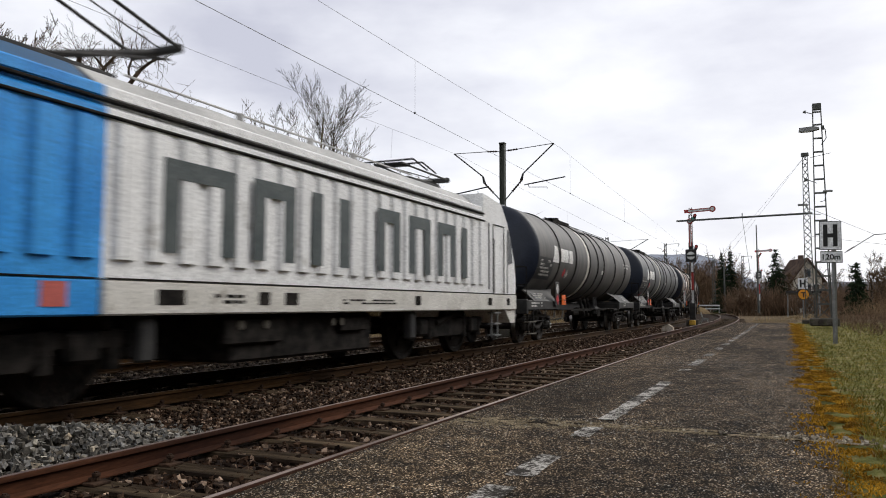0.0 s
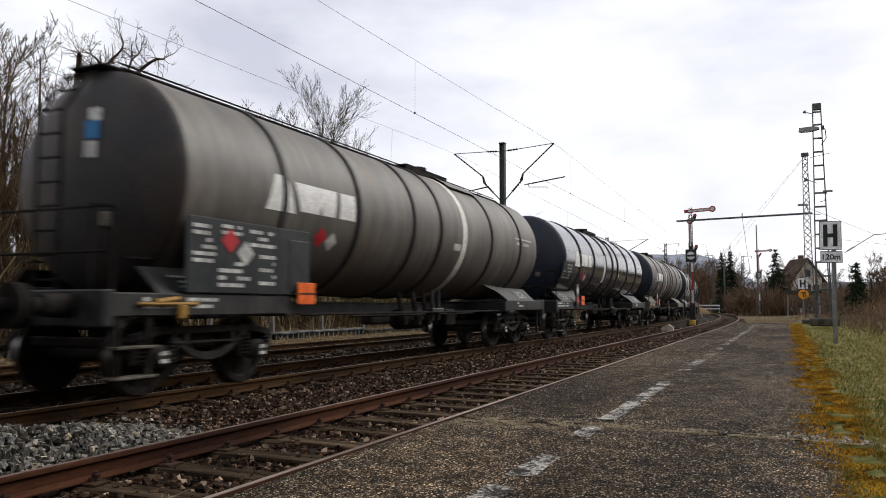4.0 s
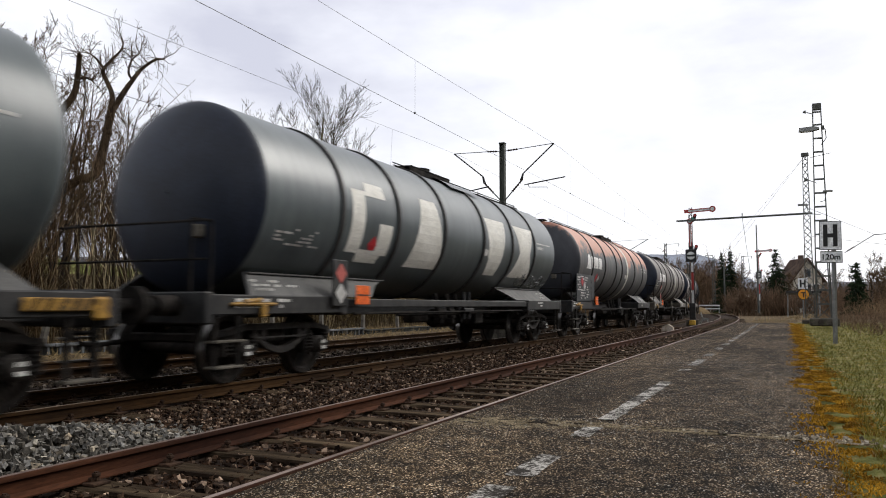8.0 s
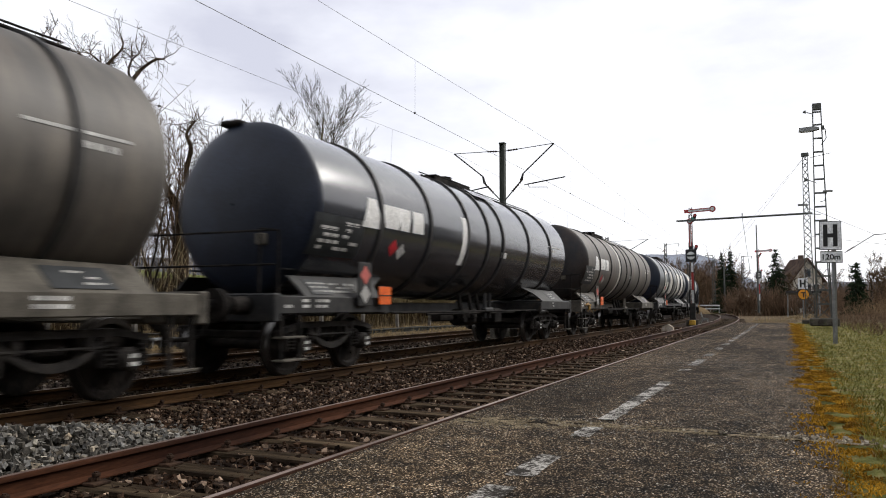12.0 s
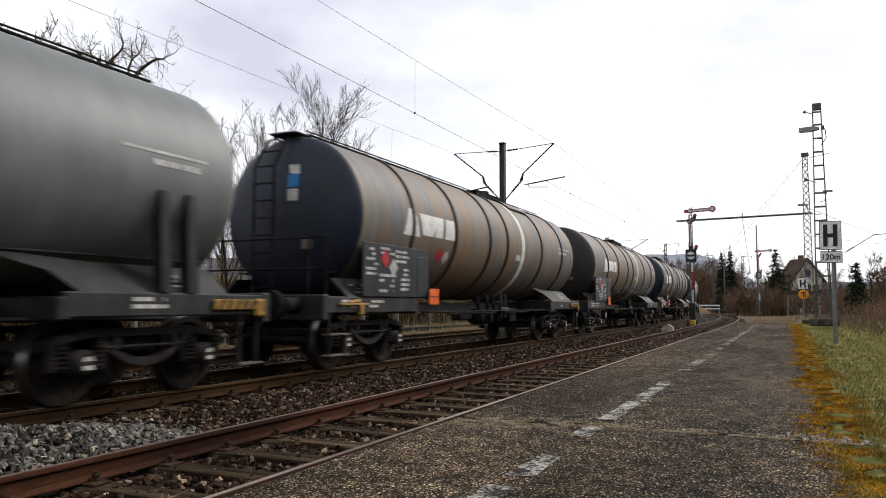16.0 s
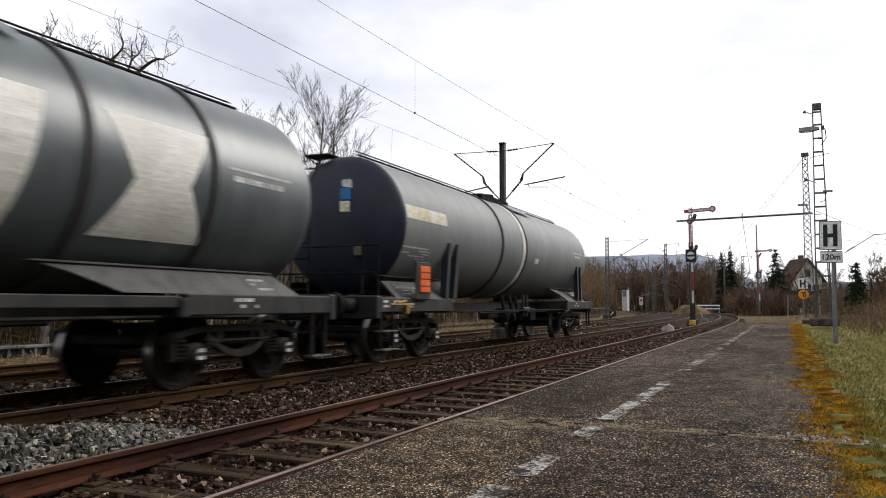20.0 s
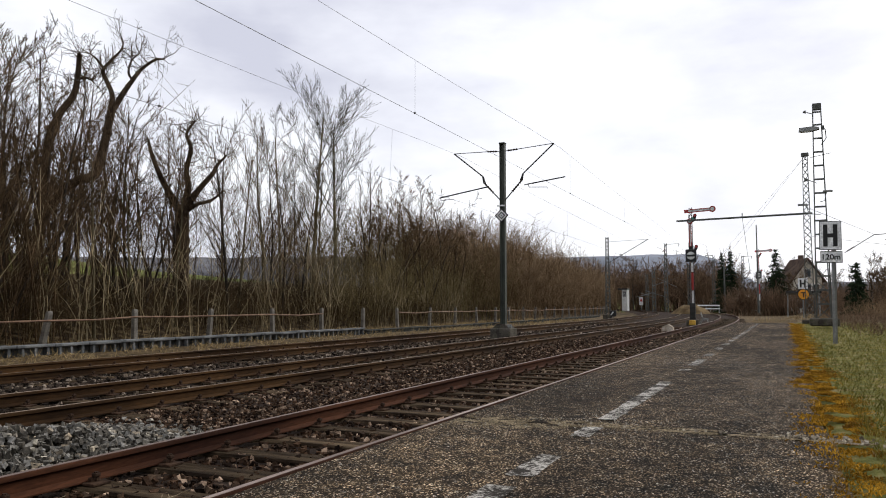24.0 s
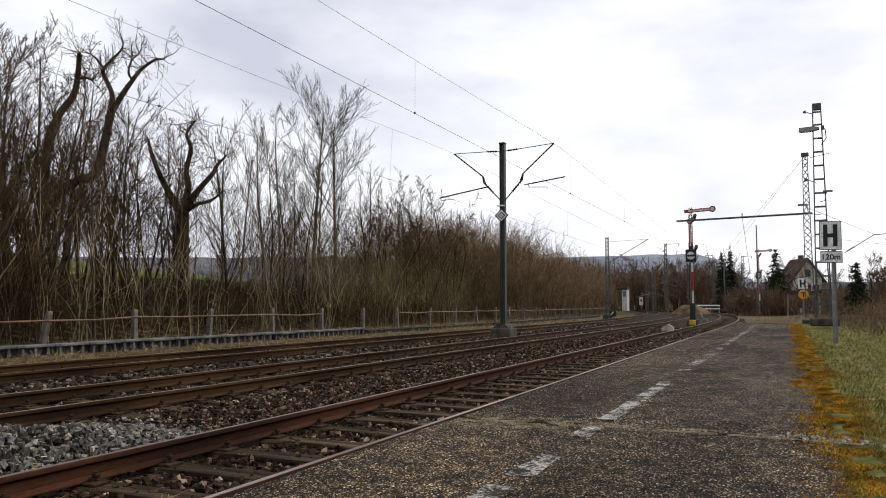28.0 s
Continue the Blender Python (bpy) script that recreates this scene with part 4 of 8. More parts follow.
def build_small_sign():
    m = thing("stop_board", "distant white H board above a round orange sign", "railway sign", at=pose(1.10, 62.0, 0.25))
    part("pole", Shape().rod((0, 0.04, -0.1), (0, 0.04, 2.8), 0.05, seg=10), M_GALV, m)
    bd = part("board", Shape().box((0, 0, 2.42), (0.66, 0.03, 0.80), cut=0.01), M_SIGNGREY, m)
    part("letter", block_h(0.40, 0.58, 0.12), M_BLACK, bd, "black letter H", at=pose(0, -0.022, 2.42))
    d = part("round_sign", Shape().rod((0.03, -0.02, 1.62), (0.03, 0.02, 1.62), 0.40, seg=28), M_BLACK, m, "round orange sign with a black T")
    part("round_face", Shape().rod((0.03, -0.028, 1.62), (0.03, -0.021, 1.62), 0.36, seg=28), M_SIGNORANGE, d)
    part("letter", Shape().box((0.03, -0.034, 1.74), (0.34, 0.004, 0.09)).box((0.03, -0.034, 1.55), (0.09, 0.004, 0.30)), M_BLACK, d)


build_small_sign()


def build_far_masts():
    m = thing("catenary_mast", "grey lattice catenary mast with one bracket arm", "catenary mast", "far catenary masts", at=pose(-16.1, 75.0, -0.1))
    part("mast", lattice(Shape(), 0, 0, 0, 7.9, 0.42, 0.24, 0.4, 0.028), M_MAST_GREY, m)
    part("foundation", Shape().box((0, 0, 0), (0.9, 0.9, 0.5), cut=0.04), M_CONCRETE, m)
    a = Shape().rod((0.1, 0, 5.35), (4.0, 0, 7.58), 0.035, seg=6)
    a.rod((0.1, 0, 7.45), (4.0, 0, 7.58), 0.015, seg=6)
    part("bracket_arm", a, M_MAST_GREY, m)
    part("insulator", insulator(Shape(), (0.5, 0, 5.58), (1.1, 0, 5.92), 0.07), M_INSUL, m)
    for x, y, h, aw in ((-15.4, 110, 9.7, 1.9), (-13.2, 118, 7.0, 0.0), (-17.4, 112, 6.2, 1.2), (-20.5, 125, 6.0, 0.8), (-10.7, 130, 9.2, -1.2), (-6.2, 128, 8.8, 1.4)):
        q = thing("catenary_mast", "distant grey lattice catenary mast", "catenary mast", "far catenary masts", at=pose(x, y, 0.1))
        part("mast", lattice(Shape(), 0, 0, 0, h, 0.45, 0.3, 0.6, 0.035), M_MAST_GREY, q)
        if aw:
            s = Shape().rod((0, 0, h - 0.15), (aw, 0, h - 0.1), 0.035, seg=5)
            s.rod((aw, 0, h - 0.1), (aw * 0.9, 0, h - 0.5), 0.05, seg=5)
            part("bracket_arm", s, M_MAST_GREY, q)
            if x < -13:
                s2 = Shape().rod((0, 0, h * 0.45), (-1.9, 0, h * 0.38), 0.03, seg=5)
                s2.rod((-1.2, 0, h * 0.50), (1.5, 0, h * 0.36), 0.03, seg=5)
                part("steady_arm", s2, M_GALV, q)
    e = thing("catenary_mast", "lattice mast with a bracket arm beside the field", "catenary mast", "far catenary masts", at=pose(7.6, 60.0, 0.3))
    part("mast", lattice(Shape(), 0, 0, 0, 6.9, 0.42, 0.26, 0.5, 0.03), M_MAST_GREY, e)
    part("bracket_arm", Shape().rod((-0.1, 0, 5.75), (-1.95, 0, 5.65), 0.03, seg=6).rod((-1.95, 0, 5.65), (-3.8, 0, 4.45), 0.028, seg=6).rod((-1.3, 0, 5.3), (-0.1, 0, 5.3), 0.03, seg=6), M_MAST_GREY, e)
    part("insulator", insulator(Shape(), (-3.2, 0, 4.85), (-3.65, 0, 4.55), 0.07), M_INSUL, e)
    part("span_wire", Shape().rod((-1.95, 0, 5.68), (-6.3, -9.9, 6.6), 0.012, seg=4).rod((-0.1, 0, 4.75), (-6.3, -9.9, 4.9), 0.012, seg=4), M_WIRE, e)
    p = thing("telegraph_pole", "tall slim pole beside the distant signal", "pole", at=pose(-3.0, 95, 0.2))
    part("pole", Shape().rod((0, 0, 0), (0, 0, 10.2), 0.11, 0.06, 8), M_MAST_GREY, p)
    p = thing("telegraph_pole", "slim dark pole beside the far tracks", "pole", at=pose(-8.4, 120, 0.2))
    part("pole", Shape().rod((0, 0, 0), (0, 0, 7.2), 0.13, 0.10, 8), M_MAST_GREY, p)
    part("foundation", Shape().box((0, 0, 0.1), (1.2, 1.0, 0.4), cut=0.05), M_CONCRETE, p)
    # lineside odds: point signal, pale block, triangle board, gate
    d = thing("point_lantern", "low dark point lantern with white arrow plate", "point lantern", at=pose(-13.6, 64.5, -0.25))
    part("post", Shape().rod((0, 0, 0), (0, 0, 0.6), 0.06, seg=8).box((0.1, 0, 0.1), (1.0, 0.3, 0.2), cut=0.03), M_BLACK, d)
    part("lantern", Shape().box((0.15, 0, 0.62), (0.50, 0.40, 0.50), Matrix.Rotation(0.6, 3, "Z"), 0.04), M_BLACK, d)
    part("plate", Shape().prism([(0.0, 0.50), (0.10, 0.50), (0.30, 0.74), (0.16, 0.78)], "y", -0.30, -0.285), M_SIGWHITE, d)
    thing("stone_block", "pale limestone block lying beside the track", "stone", at=pose(-5.3, 38.0, -0.2),
          shape=Shape().prism([(-0.28, 0), (0.30, 0.0), (0.26, 0.22), (0.05, 0.34), (-0.2, 0.24)], "y", -0.2, 0.2), mat=surface("pale_limestone", (0.34, 0.29, 0.23), (0.48, 0.43, 0.36), 5, 0.9, fine=30, bump=0.4))
    s = thing("warning_board", "white board with a dark triangle on a post", "railway sign", at=pose(-18.9, 110, 0.3) @ Matrix.Diagonal((0.6, 0.6, 0.8, 1.0)))
    part("post", Shape().rod((0, 0.05, 0), (0, 0.05, 2.4), 0.05, seg=6), M_GALV, s)
    b = part("board", Shape().box((0, 0, 1.7), (0.9, 0.04, 1.4), cut=0.02), M_SIGWHITE, s)
    part("triangle", Shape().prism([(-0.36, 1.65), (0.36, 1.65), (0, 2.28)], "y", -0.03, -0.024), M_SIGRED, b)
    g = thing("barrier", "low grey barrier rail across a path", "barrier", at=pose(-9.2, 100, 0.2))
    part("rail", Shape().box((0, 0, 0.85), (3.2, 0.08, 0.16), cut=0.02).box((0, 0, 0.45), (3.2, 0.06, 0.12), cut=0.02), M_SIGNGREY, g)
    for x in (-1.5, 0, 1.5):
        part("post", Shape().box((x, 0.06, 0.4), (0.12, 0.1, 1.0), cut=0.01), M_GALV, g)
    c = thing("cabin", "narrow white railway cabin with flat dark roof", "cabin", at=pose(-23.2, 120, 0.2) @ Matrix.Diagonal((0.68, 0.68, 0.95, 1.0)))
    part("wall", Shape().box((0.3, 0, 1.75), (1.2, 2.4, 3.5)), M_SIGWHITE, c)
    part("roof", Shape().box((-0.1, 0, 3.58), (2.3, 3.0, 0.22), cut=0.03), M_STEEL_BLACK, c)
    for x in (0.05, 0.45):
        wd = part("window", Shape().box((x, -1.21, 2.75), (0.32, 0.04, 0.9)), M_BLACK, c)
        part("frame", Shape().box((x, -1.235, 2.75), (0.05, 0.02, 0.9)), M_SIGWHITE, wd)
    mo = Shape()
    n = 22
    for j in range(n + 1):
        for i in range(n + 1):
            a, b2 = (i / n - 0.5) * 2, (j / n - 0.5) * 2
            h = max(0, 1 - a * a - b2 * b2) ** 0.9
            mo.v.append((a * 2.3, b2 * 2.2, 1.15 * h + 0.22 * noise.noise(Vector((a * 3, b2 * 3, 0))) * h - 0.15))
    mo.f = [(j * (n + 1) + i, j * (n + 1) + i + 1, (j + 1) * (n + 1) + i + 1, (j + 1) * (n + 1) + i) for j in range(n) for i in range(n)]
    thing("earth_mound", "tan mound of earth and dry grass", "mound", at=pose(-10.6, 96, 0.2), shape=mo, smooth=180,
          mat=surface("tan_earth", (0.09, 0.062, 0.033), (0.18, 0.13, 0.07), 1.0, 0.95, fine=12, bump=0.9, dist=0.05))


build_far_masts()

# ---- fence and cable trough ----
M_PIPE = surface("rusty_fence_pipe", (0.10, 0.052, 0.028), (0.20, 0.12, 0.075), 3, 0.7, fine=40, bump=0.2)
M_TROUGH = surface("blue_grey_concrete_trough", (0.085, 0.090, 0.093), (0.165, 0.170, 0.172), 2.5, 0.8, fine=30, bump=0.3, obj=0.12, wear=(0.09, 0.08, 0.06), wear_at=(0.58, 0.72))
M_TROUGH_DARK = surface("dark_mossy_trough", (0.030, 0.031, 0.028), (0.065, 0.064, 0.055), 2.5, 0.85, fine=30, bump=0.3, obj=0.15)
FENCE_W = 10.56


def build_fence():
    f = thing("fence", "old concrete post fence with a rusty pipe rail", "fence")
    ys = [7.5, 10.8, 14.2, 17.4, 20.7, 24.3, 27.7, 31.2, 34.7, 38.5, 42.1, 45.8, 49.4, 52.6, 56.2, 59.6, 63, 66.5, 70, 73.5, 77, 80.5, 84, 87.5, 91, 95, 99, 103, 107, 111, 115]
    rng = random.Random(3)
    tops = []
    for k, s in enumerate(ys):
        x, y, h = on_track(s, -FENCE_W)
        ly = 16 if k == 2 else rng.uniform(-3, 5)
        sh = Shape()
        sh.prism([(-0.075, 0), (0.075, 0), (0.06, 1.03), (0.03, 1.10), (-0.03, 1.10), (-0.06, 1.03)], "y", -0.065, 0.065)
        m = Matrix.Translation((x, y, -0.16)) @ Matrix.Rotation(h, 4, "Z") @ pose(0, 0, 0, rng.uniform(-2, 2), ly, 0)
        part("post", sh, M_CONCRETE_PALE, f, at=m)
        tops.append(m @ Vector((0.08, 0, 0.86)))
    for k, (a, b) in enumerate(zip(tops[:-1], tops[1:])):
        if k in (6, 7):
            continue
        mid = (a + b) / 2 - Vector((0, 0, rng.uniform(0, 0.06)))
        part("pipe_rail", Shape().tube([a, mid, b], 0.028, 7), M_PIPE, f)
    return f


build_fence()


def build_trough():
    f = thing("cable_trough", "ribbed blue-grey concrete cable trough beside the track", "cable trough")
    u = Shape()
    u.box((-0.02, 0.5, 0.03), (0.06, 0.985, 0.30), cut=0.006)
    u.box((0.0, 0.5, 0.20), (0.40, 0.985, 0.05), cut=0.01)
    u.box((0.04, 0.5, -0.10), (0.22, 0.985, 0.05), cut=0.008)
    for k in range(3):
        u.box((0.08, 0.167 + 0.333 * k, 0.04), (0.18, 0.07, 0.30), cut=0.008)
    me = u.mesh("trough_unit", M_TROUGH)
    rng = random.Random(8)
    for k in range(24):
        part("trough_unit", me, None, f, at=pose(-16.45 + rng.uniform(-0.02, 0.02), 4.0 + k, -0.20 + rng.uniform(-0.015, 0.015), 0, rng.uniform(-2, 2), rng.uniform(-0.6, 0.6)) @ Matrix.Diagonal((1.0, 1.0, 1.4, 1.0)))
    g = thing("cable_trough", "dark mossy concrete cable trough beside the track", "cable trough")
    d = Shape().box((0, 1.0, 0.0), (0.45, 1.98, 0.32), cut=0.02)
    d.box((0.0, 1.0, 0.18), (0.52, 1.96, 0.06), cut=0.015)
    me2 = d.mesh("trough_unit", M_TROUGH_DARK)
    for k in range(26):
        x, y, h = on_track(28.0 + 2 * k, -8.75)
        part("trough_unit", me2, None, g, at=Matrix.Translation((x, y, -0.20 + rng.uniform(-0.02, 0.02))) @ Matrix.Rotation(h, 4, "Z"))


build_trough()

# ---- trees and scrub ----
M_BARK = surface("dark_bark", (0.030, 0.024, 0.019), (0.075, 0.062, 0.050), 3, 0.95, fine=25, bump=0.9, dist=0.02, stretch=(1, 1, 0.25))
M_BARK_OLIVE = surface("olive_brown_bark", (0.075, 0.062, 0.036), (0.16, 0.135, 0.085), 3, 0.92, fine=25, bump=0.6, dist=0.01, stretch=(1, 1, 0.3))
M_BARK_BROWN = surface("brown_fruit_tree_bark", (0.030, 0.021, 0.014), (0.085, 0.060, 0.040), 4, 0.95, fine=25, bump=0.9, dist=0.02, stretch=(1, 1, 0.25))
M_TWIG_DARK = surface("blackish_brown_twigs", (0.032, 0.022, 0.013), (0.092, 0.063, 0.038), 1.0, 0.95, fine=10, bump=0.0, island=0.35)
M_TWIG_OLIVE = surface("olive_grey_twigs", (0.030, 0.026, 0.016), (0.070, 0.060, 0.038), 1.0, 0.95, fine=10, bump=0.0, island=0.35)
M_TWIG = surface("brown_twigs", (0.062, 0.041, 0.023), (0.140, 0.094, 0.054), 1.0, 0.95, fine=10, bump=0.0, island=0.35)
M_TWIG_RED = surface("red_brown_scrub", (0.138, 0.091, 0.052), (0.275, 0.192, 0.114), 0.5, 0.95, fine=6, bump=0.0, island=0.4)
M_TWIG_TAN = surface("olive_tan_scrub", (0.112, 0.086, 0.040), (0.235, 0.183, 0.090), 0.5, 0.95, fine=6, bump=0.0, island=0.4)
M_NEEDLE = surface("dark_spruce_needles", (0.010, 0.017, 0.009), (0.026, 0.038, 0.018), 1.0, 0.9, fine=10, bump=0.0, island=0.5)
M_DRY = surface("dry_tan_grass", (0.20, 0.14, 0.066), (0.38, 0.285, 0.15), 1.0, 0.95, fine=10, bump=0.0, island=0.4)


def twig_mesh(name, segs, mat, sides=3, packed=False):
    """Many thin tapered rods in one mesh: rows of (p0, p1, r0, r1)."""
    if packed:
        a, b, r0, r1 = segs[0]
        r0, r1 = r0[:, None], r1[:, None]
    else:
        a = np.array([s[0] for s in segs], float)
        b = np.array([s[1] for s in segs], float)
        r0 = np.array([s[2] for s in segs], float)[:, None]
        r1 = np.array([s[3] for s in segs], float)[:, None]
    d = b - a
    d /= np.linalg.norm(d, axis=1)[:, None] + 1e-9
    ref = np.where(np.abs(d[:, 2:3]) < 0.9, (0.0, 0.0, 1.0), (1.0, 0.0, 0.0))
    u = np.cross(d, ref)
    u /= np.linalg.norm(u, axis=1)[:, None] + 1e-9
    w = np.cross(d, u)
    rings = []
    for p, r in ((a, r0), (b, r1)):
        for k in range(sides):
            t = 2 * math.pi * k / sides
            rings.append(p + (u * math.cos(t) + w * math.sin(t)) * r)
    v = np.stack(rings, 1).reshape(-1, 3)
    n = len(a)
    base = (np.arange(n) * 2 * sides)[:, None]
    quads = []
    for k in range(sides):
        k2 = (k + 1) % sides
        quads.append(base + np.array([[k, k2, sides + k2, sides + k]]))
    f = np.concatenate(quads, 0)
    me = bpy.data.meshes.new(name)
    me.vertices.add(len(v))
    me.vertices.foreach_set("co", v.ravel())
    me.loops.add(f.size)
    me.loops.foreach_set("vertex_index", f.ravel().astype(np.int32))
    me.polygons.add(len(f))
    me.polygons.foreach_set("loop_start", np.arange(0, f.size, 4, dtype=np.int32))
    me.update(calc_edges=True)
    me.materials.append(mat)
    return me


class Grower:
    """Grows a bare tree as thick segments (trunk and limbs) and thin ones (twigs)."""

    def __init__(self, seed):
        self.r = random.Random(seed)
        self.thick, self.thin = [], []
        self.least = 0.004

    def shoot(self, p, d, n, r, depth, wig=0.12, lift=0.05, kids=3, spread=0.7, shrink=0.6, steps=5, start=0.25, thin_at=0.022, kid_len=0.62):
        R = self.r
        step = n / steps
        p, d = Vector(p), Vector(d).normalized()
        path = []
        for k in range(steps):
            d = (d + Vector((R.gauss(0, wig), R.gauss(0, wig), R.gauss(0, wig) + lift))).normalized()
            q = p + d * step
            ra, rb = r * (1 - 0.75 * k / steps), r * (1 - 0.75 * (k + 1) / steps)
            (self.thick if ra > thin_at else self.thin).append((tuple(p), tuple(q), max(ra, self.least), max(rb, self.least * 0.8)))
            path.append((p.copy(), d.copy(), ra, (k + 0.5) / steps))
            p = q
        if depth > 0:
            for i in range(kids):
                u = start + (1 - start) * (i + R.random()) / kids
                k = min(int(u * steps), steps - 1)
                pp, dd, rr, _ = path[k]
                pp = pp + dd * step * R.random()
                side = dd.orthogonal().normalized()
                side.rotate(Matrix.Rotation(R.uniform(0, 6.283), 3, dd))
                nd = dd * math.cos(spread) + side * math.sin(spread)
                self.shoot(pp, nd, n * kid_len * R.uniform(0.7, 1.15) * (1.15 - 0.5 * u), max(rr * shrink * R.uniform(0.7, 1.0), self.least), depth - 1,
                           wig * 1.1, lift, max(2, kids - 1) if depth > 2 else kids, spread * R.uniform(0.8, 1.2), shrink, max(3, steps - 1), start * 0.7, thin_at, kid_len)


def tree_from(g, name, label, at, bark=None, twig=None):
    t = thing(name, label, "tree", "bare trees", at=at)
    part("trunk", twig_mesh("trunk", g.thick, bark or M_BARK, 7), None, t)
    part("crown", twig_mesh("crown", g.thin, twig or M_TWIG, 3), None, t)
    return t


def place(x, y, dz=-0.1):
    return ground_z(x, y) + dz


def limb_points(pts, n=4):
    """A limb's corner points rounded into a smooth crooked line."""
    q = [Vector(p) for p in pts]
    q = [q[0] * 2 - q[1]] + q + [q[-1] * 2 - q[-2]]
    out = []
    for i in range(1, len(q) - 2):
        for k in range(n):
            t = k / n
            a, b, c, d = q[i - 1], q[i], q[i + 1], q[i + 2]
            out.append(0.5 * (2 * b + (c - a) * t + (2 * a - 5 * b + 4 * c - d) * t * t + (3 * b - a - 3 * c + d) * t ** 3))
    return out + [q[-2]]


def old_tree(seed, label, x, y, limbs, bark=None, spurs=7):
    """An old pollarded fruit tree. limbs: (first radius, last radius, spur share, points (along the line, height)); the lowest is the trunk."""
    g = Grower(seed)
    g.least = 0.0055
    R = g.r
    z0 = place(x, y)
    for r0, r1, share, pts in limbs:
        line = limb_points([(u, R.uniform(-0.3, 0.3) * (i > 0), z - z0) for i, (u, z) in enumerate(pts)])
        n = len(line) - 1
        for i in range(n):
            wob = [Vector([R.gauss(0, 0.25 * r1) for _ in range(3)]) for _ in range(2)]
            ra, rb = r0 + (r1 - r0) * i / n, r0 + (r1 - r0) * (i + 1) / n
            g.thick.append((tuple(line[i]), tuple(line[i + 1]), ra, rb))
            knot = R.random() < 0.4
            if knot:
                g.thick.append((tuple(line[i] - wob[0]), tuple(line[i] + (line[i + 1] - line[i]) * 0.5 + wob[0]), ra * 1.18, ra * 1.05))
            if i / n < 1 - share:
                continue
            for _ in range(spurs if i < n - 1 else spurs * 3):
                d = Vector((R.gauss(0, 1), R.gauss(0, 1), R.gauss(0.45, 0.8))).normalized()
                g.shoot(line[i + 1], d, R.uniform(0.4, 1.3), R.uniform(0.010, 0.024), 2, 0.22, 0.04, 3, 0.7, 0.6, 4, 0.25, 0.03, 0.55)
    turn = math.atan2(-x, y)
    return tree_from(g, "old_fruit_tree", label, pose(x, y, z0) @ Matrix.Rotation(turn, 4, "Z"), bark or M_BARK, M_TWIG_DARK)


def bushy(seed, x, y, top, stems=5, lean=0.20, label="dense bare thicket tree with many crooked twigs", twig=None, kids=7, least=0.0065):
    """A many-stemmed thicket tree with a dense rounded crown of twigs."""
    g = Grower(seed)
    g.least = least
    z0 = place(x, y)
    h = (top - z0) * 0.92
    for i in range(stems):
        a = 6.283 * (i + g.r.random()) / stems
        g.shoot((0.2 * math.cos(a), 0.2 * math.sin(a), -0.3), (lean * math.cos(a), lean * math.sin(a), 1), h * g.r.uniform(0.72, 1.0), 0.055, 3, 0.11, 0.04, kids, 0.62, 0.55, 7, 0.34, 0.03, 0.36)
    return tree_from(g, "thicket_tree", label, pose(x, y, z0), M_BARK, twig or M_TWIG_DARK)


def upright(seed, h, r, kids, label, x, y, spread=0.45, bark=None, depth=3, start=0.2, name="tall_tree", twig=None, kid_len=0.42):
    g = Grower(seed)
    g.least = 0.0080
    g.shoot((0, 0, -0.3), (0, 0, 1), h, r, depth, 0.018, 0.05, kids, spread, 0.5, 9, start, 0.03, kid_len)
    return tree_from(g, name, label, pose(x, y, place(x, y)), bark, twig or M_TWIG_OLIVE)


old_tree(11, "old pollarded fruit tree with crooked spreading limbs", -22.67, 23.98, (
    (0.29, 0.25, 0.0, ((0.0, 0.2), (0.01, 1.5), (-0.02, 3.6), (-0.03, 5.0))),
    (0.17, 0.045, 0.6, ((-0.1, 4.8), (-0.58, 5.7), (-0.97, 6.4), (-1.32, 7.3), (-1.46, 7.9))),
    (0.16, 0.040, 0.75, ((0.0, 4.9), (0.15, 5.9), (0.06, 6.7), (0.22, 7.6), (0.03, 8.25), (0.35, 8.75))),
    (0.15, 0.045, 0.5, ((0.08, 5.0), (0.53, 5.8), (1.08, 6.5), (1.3, 7.0), (1.63, 7.4))),
    (0.11, 0.04, 0.5, ((0.08, 4.95), (0.54, 5.25), (1.04, 5.45), (1.55, 5.9)))), M_BARK_BROWN, 2)
old_tree(12, "tall leaning old tree with a bent trunk and forked limbs", -21.99, 17.34, (
    (0.21, 0.13, 0.3, ((-0.9, 0.3), (-0.8, 1.4), (-0.4, 3.65), (0.39, 5.0), (1.15, 5.4), (1.36, 6.0), (1.66, 7.86))),
    (0.10, 0.022, 0.5, ((1.62, 7.7), (1.66, 8.35), (1.39, 9.0), (1.36, 9.2), (1.61, 9.58), (1.88, 9.9), (1.98, 10.25))),
    (0.05, 0.02, 0.6, ((1.38, 9.15), (1.14, 9.5), (0.93, 9.6))),
    (0.11, 0.03, 0.55, ((1.66, 7.7), (1.95, 8.3), (2.3, 8.9), (2.6, 9.4), (3.02, 9.7), (3.3, 9.8))),
    (0.05, 0.02, 0.7, ((2.3, 8.88), (2.16, 9.16), (2.22, 9.53), (2.46, 9.8)))), M_BARK_BROWN, 1)
old_tree(17, "old leaning tree cut back to a knotted head", -23.77, 18.3, (
    (0.20, 0.085, 0.12, ((-0.3, 0.6), (-0.18, 1.9), (-0.05, 4.2), (0.09, 6.7), (0.41, 7.9), (0.84, 8.65), (0.95, 9.25), (0.98, 10.1))),
    (0.06, 0.02, 0.6, ((0.93, 9.2), (1.2, 9.35), (1.45, 9.3)))), M_BARK_BROWN, 3)
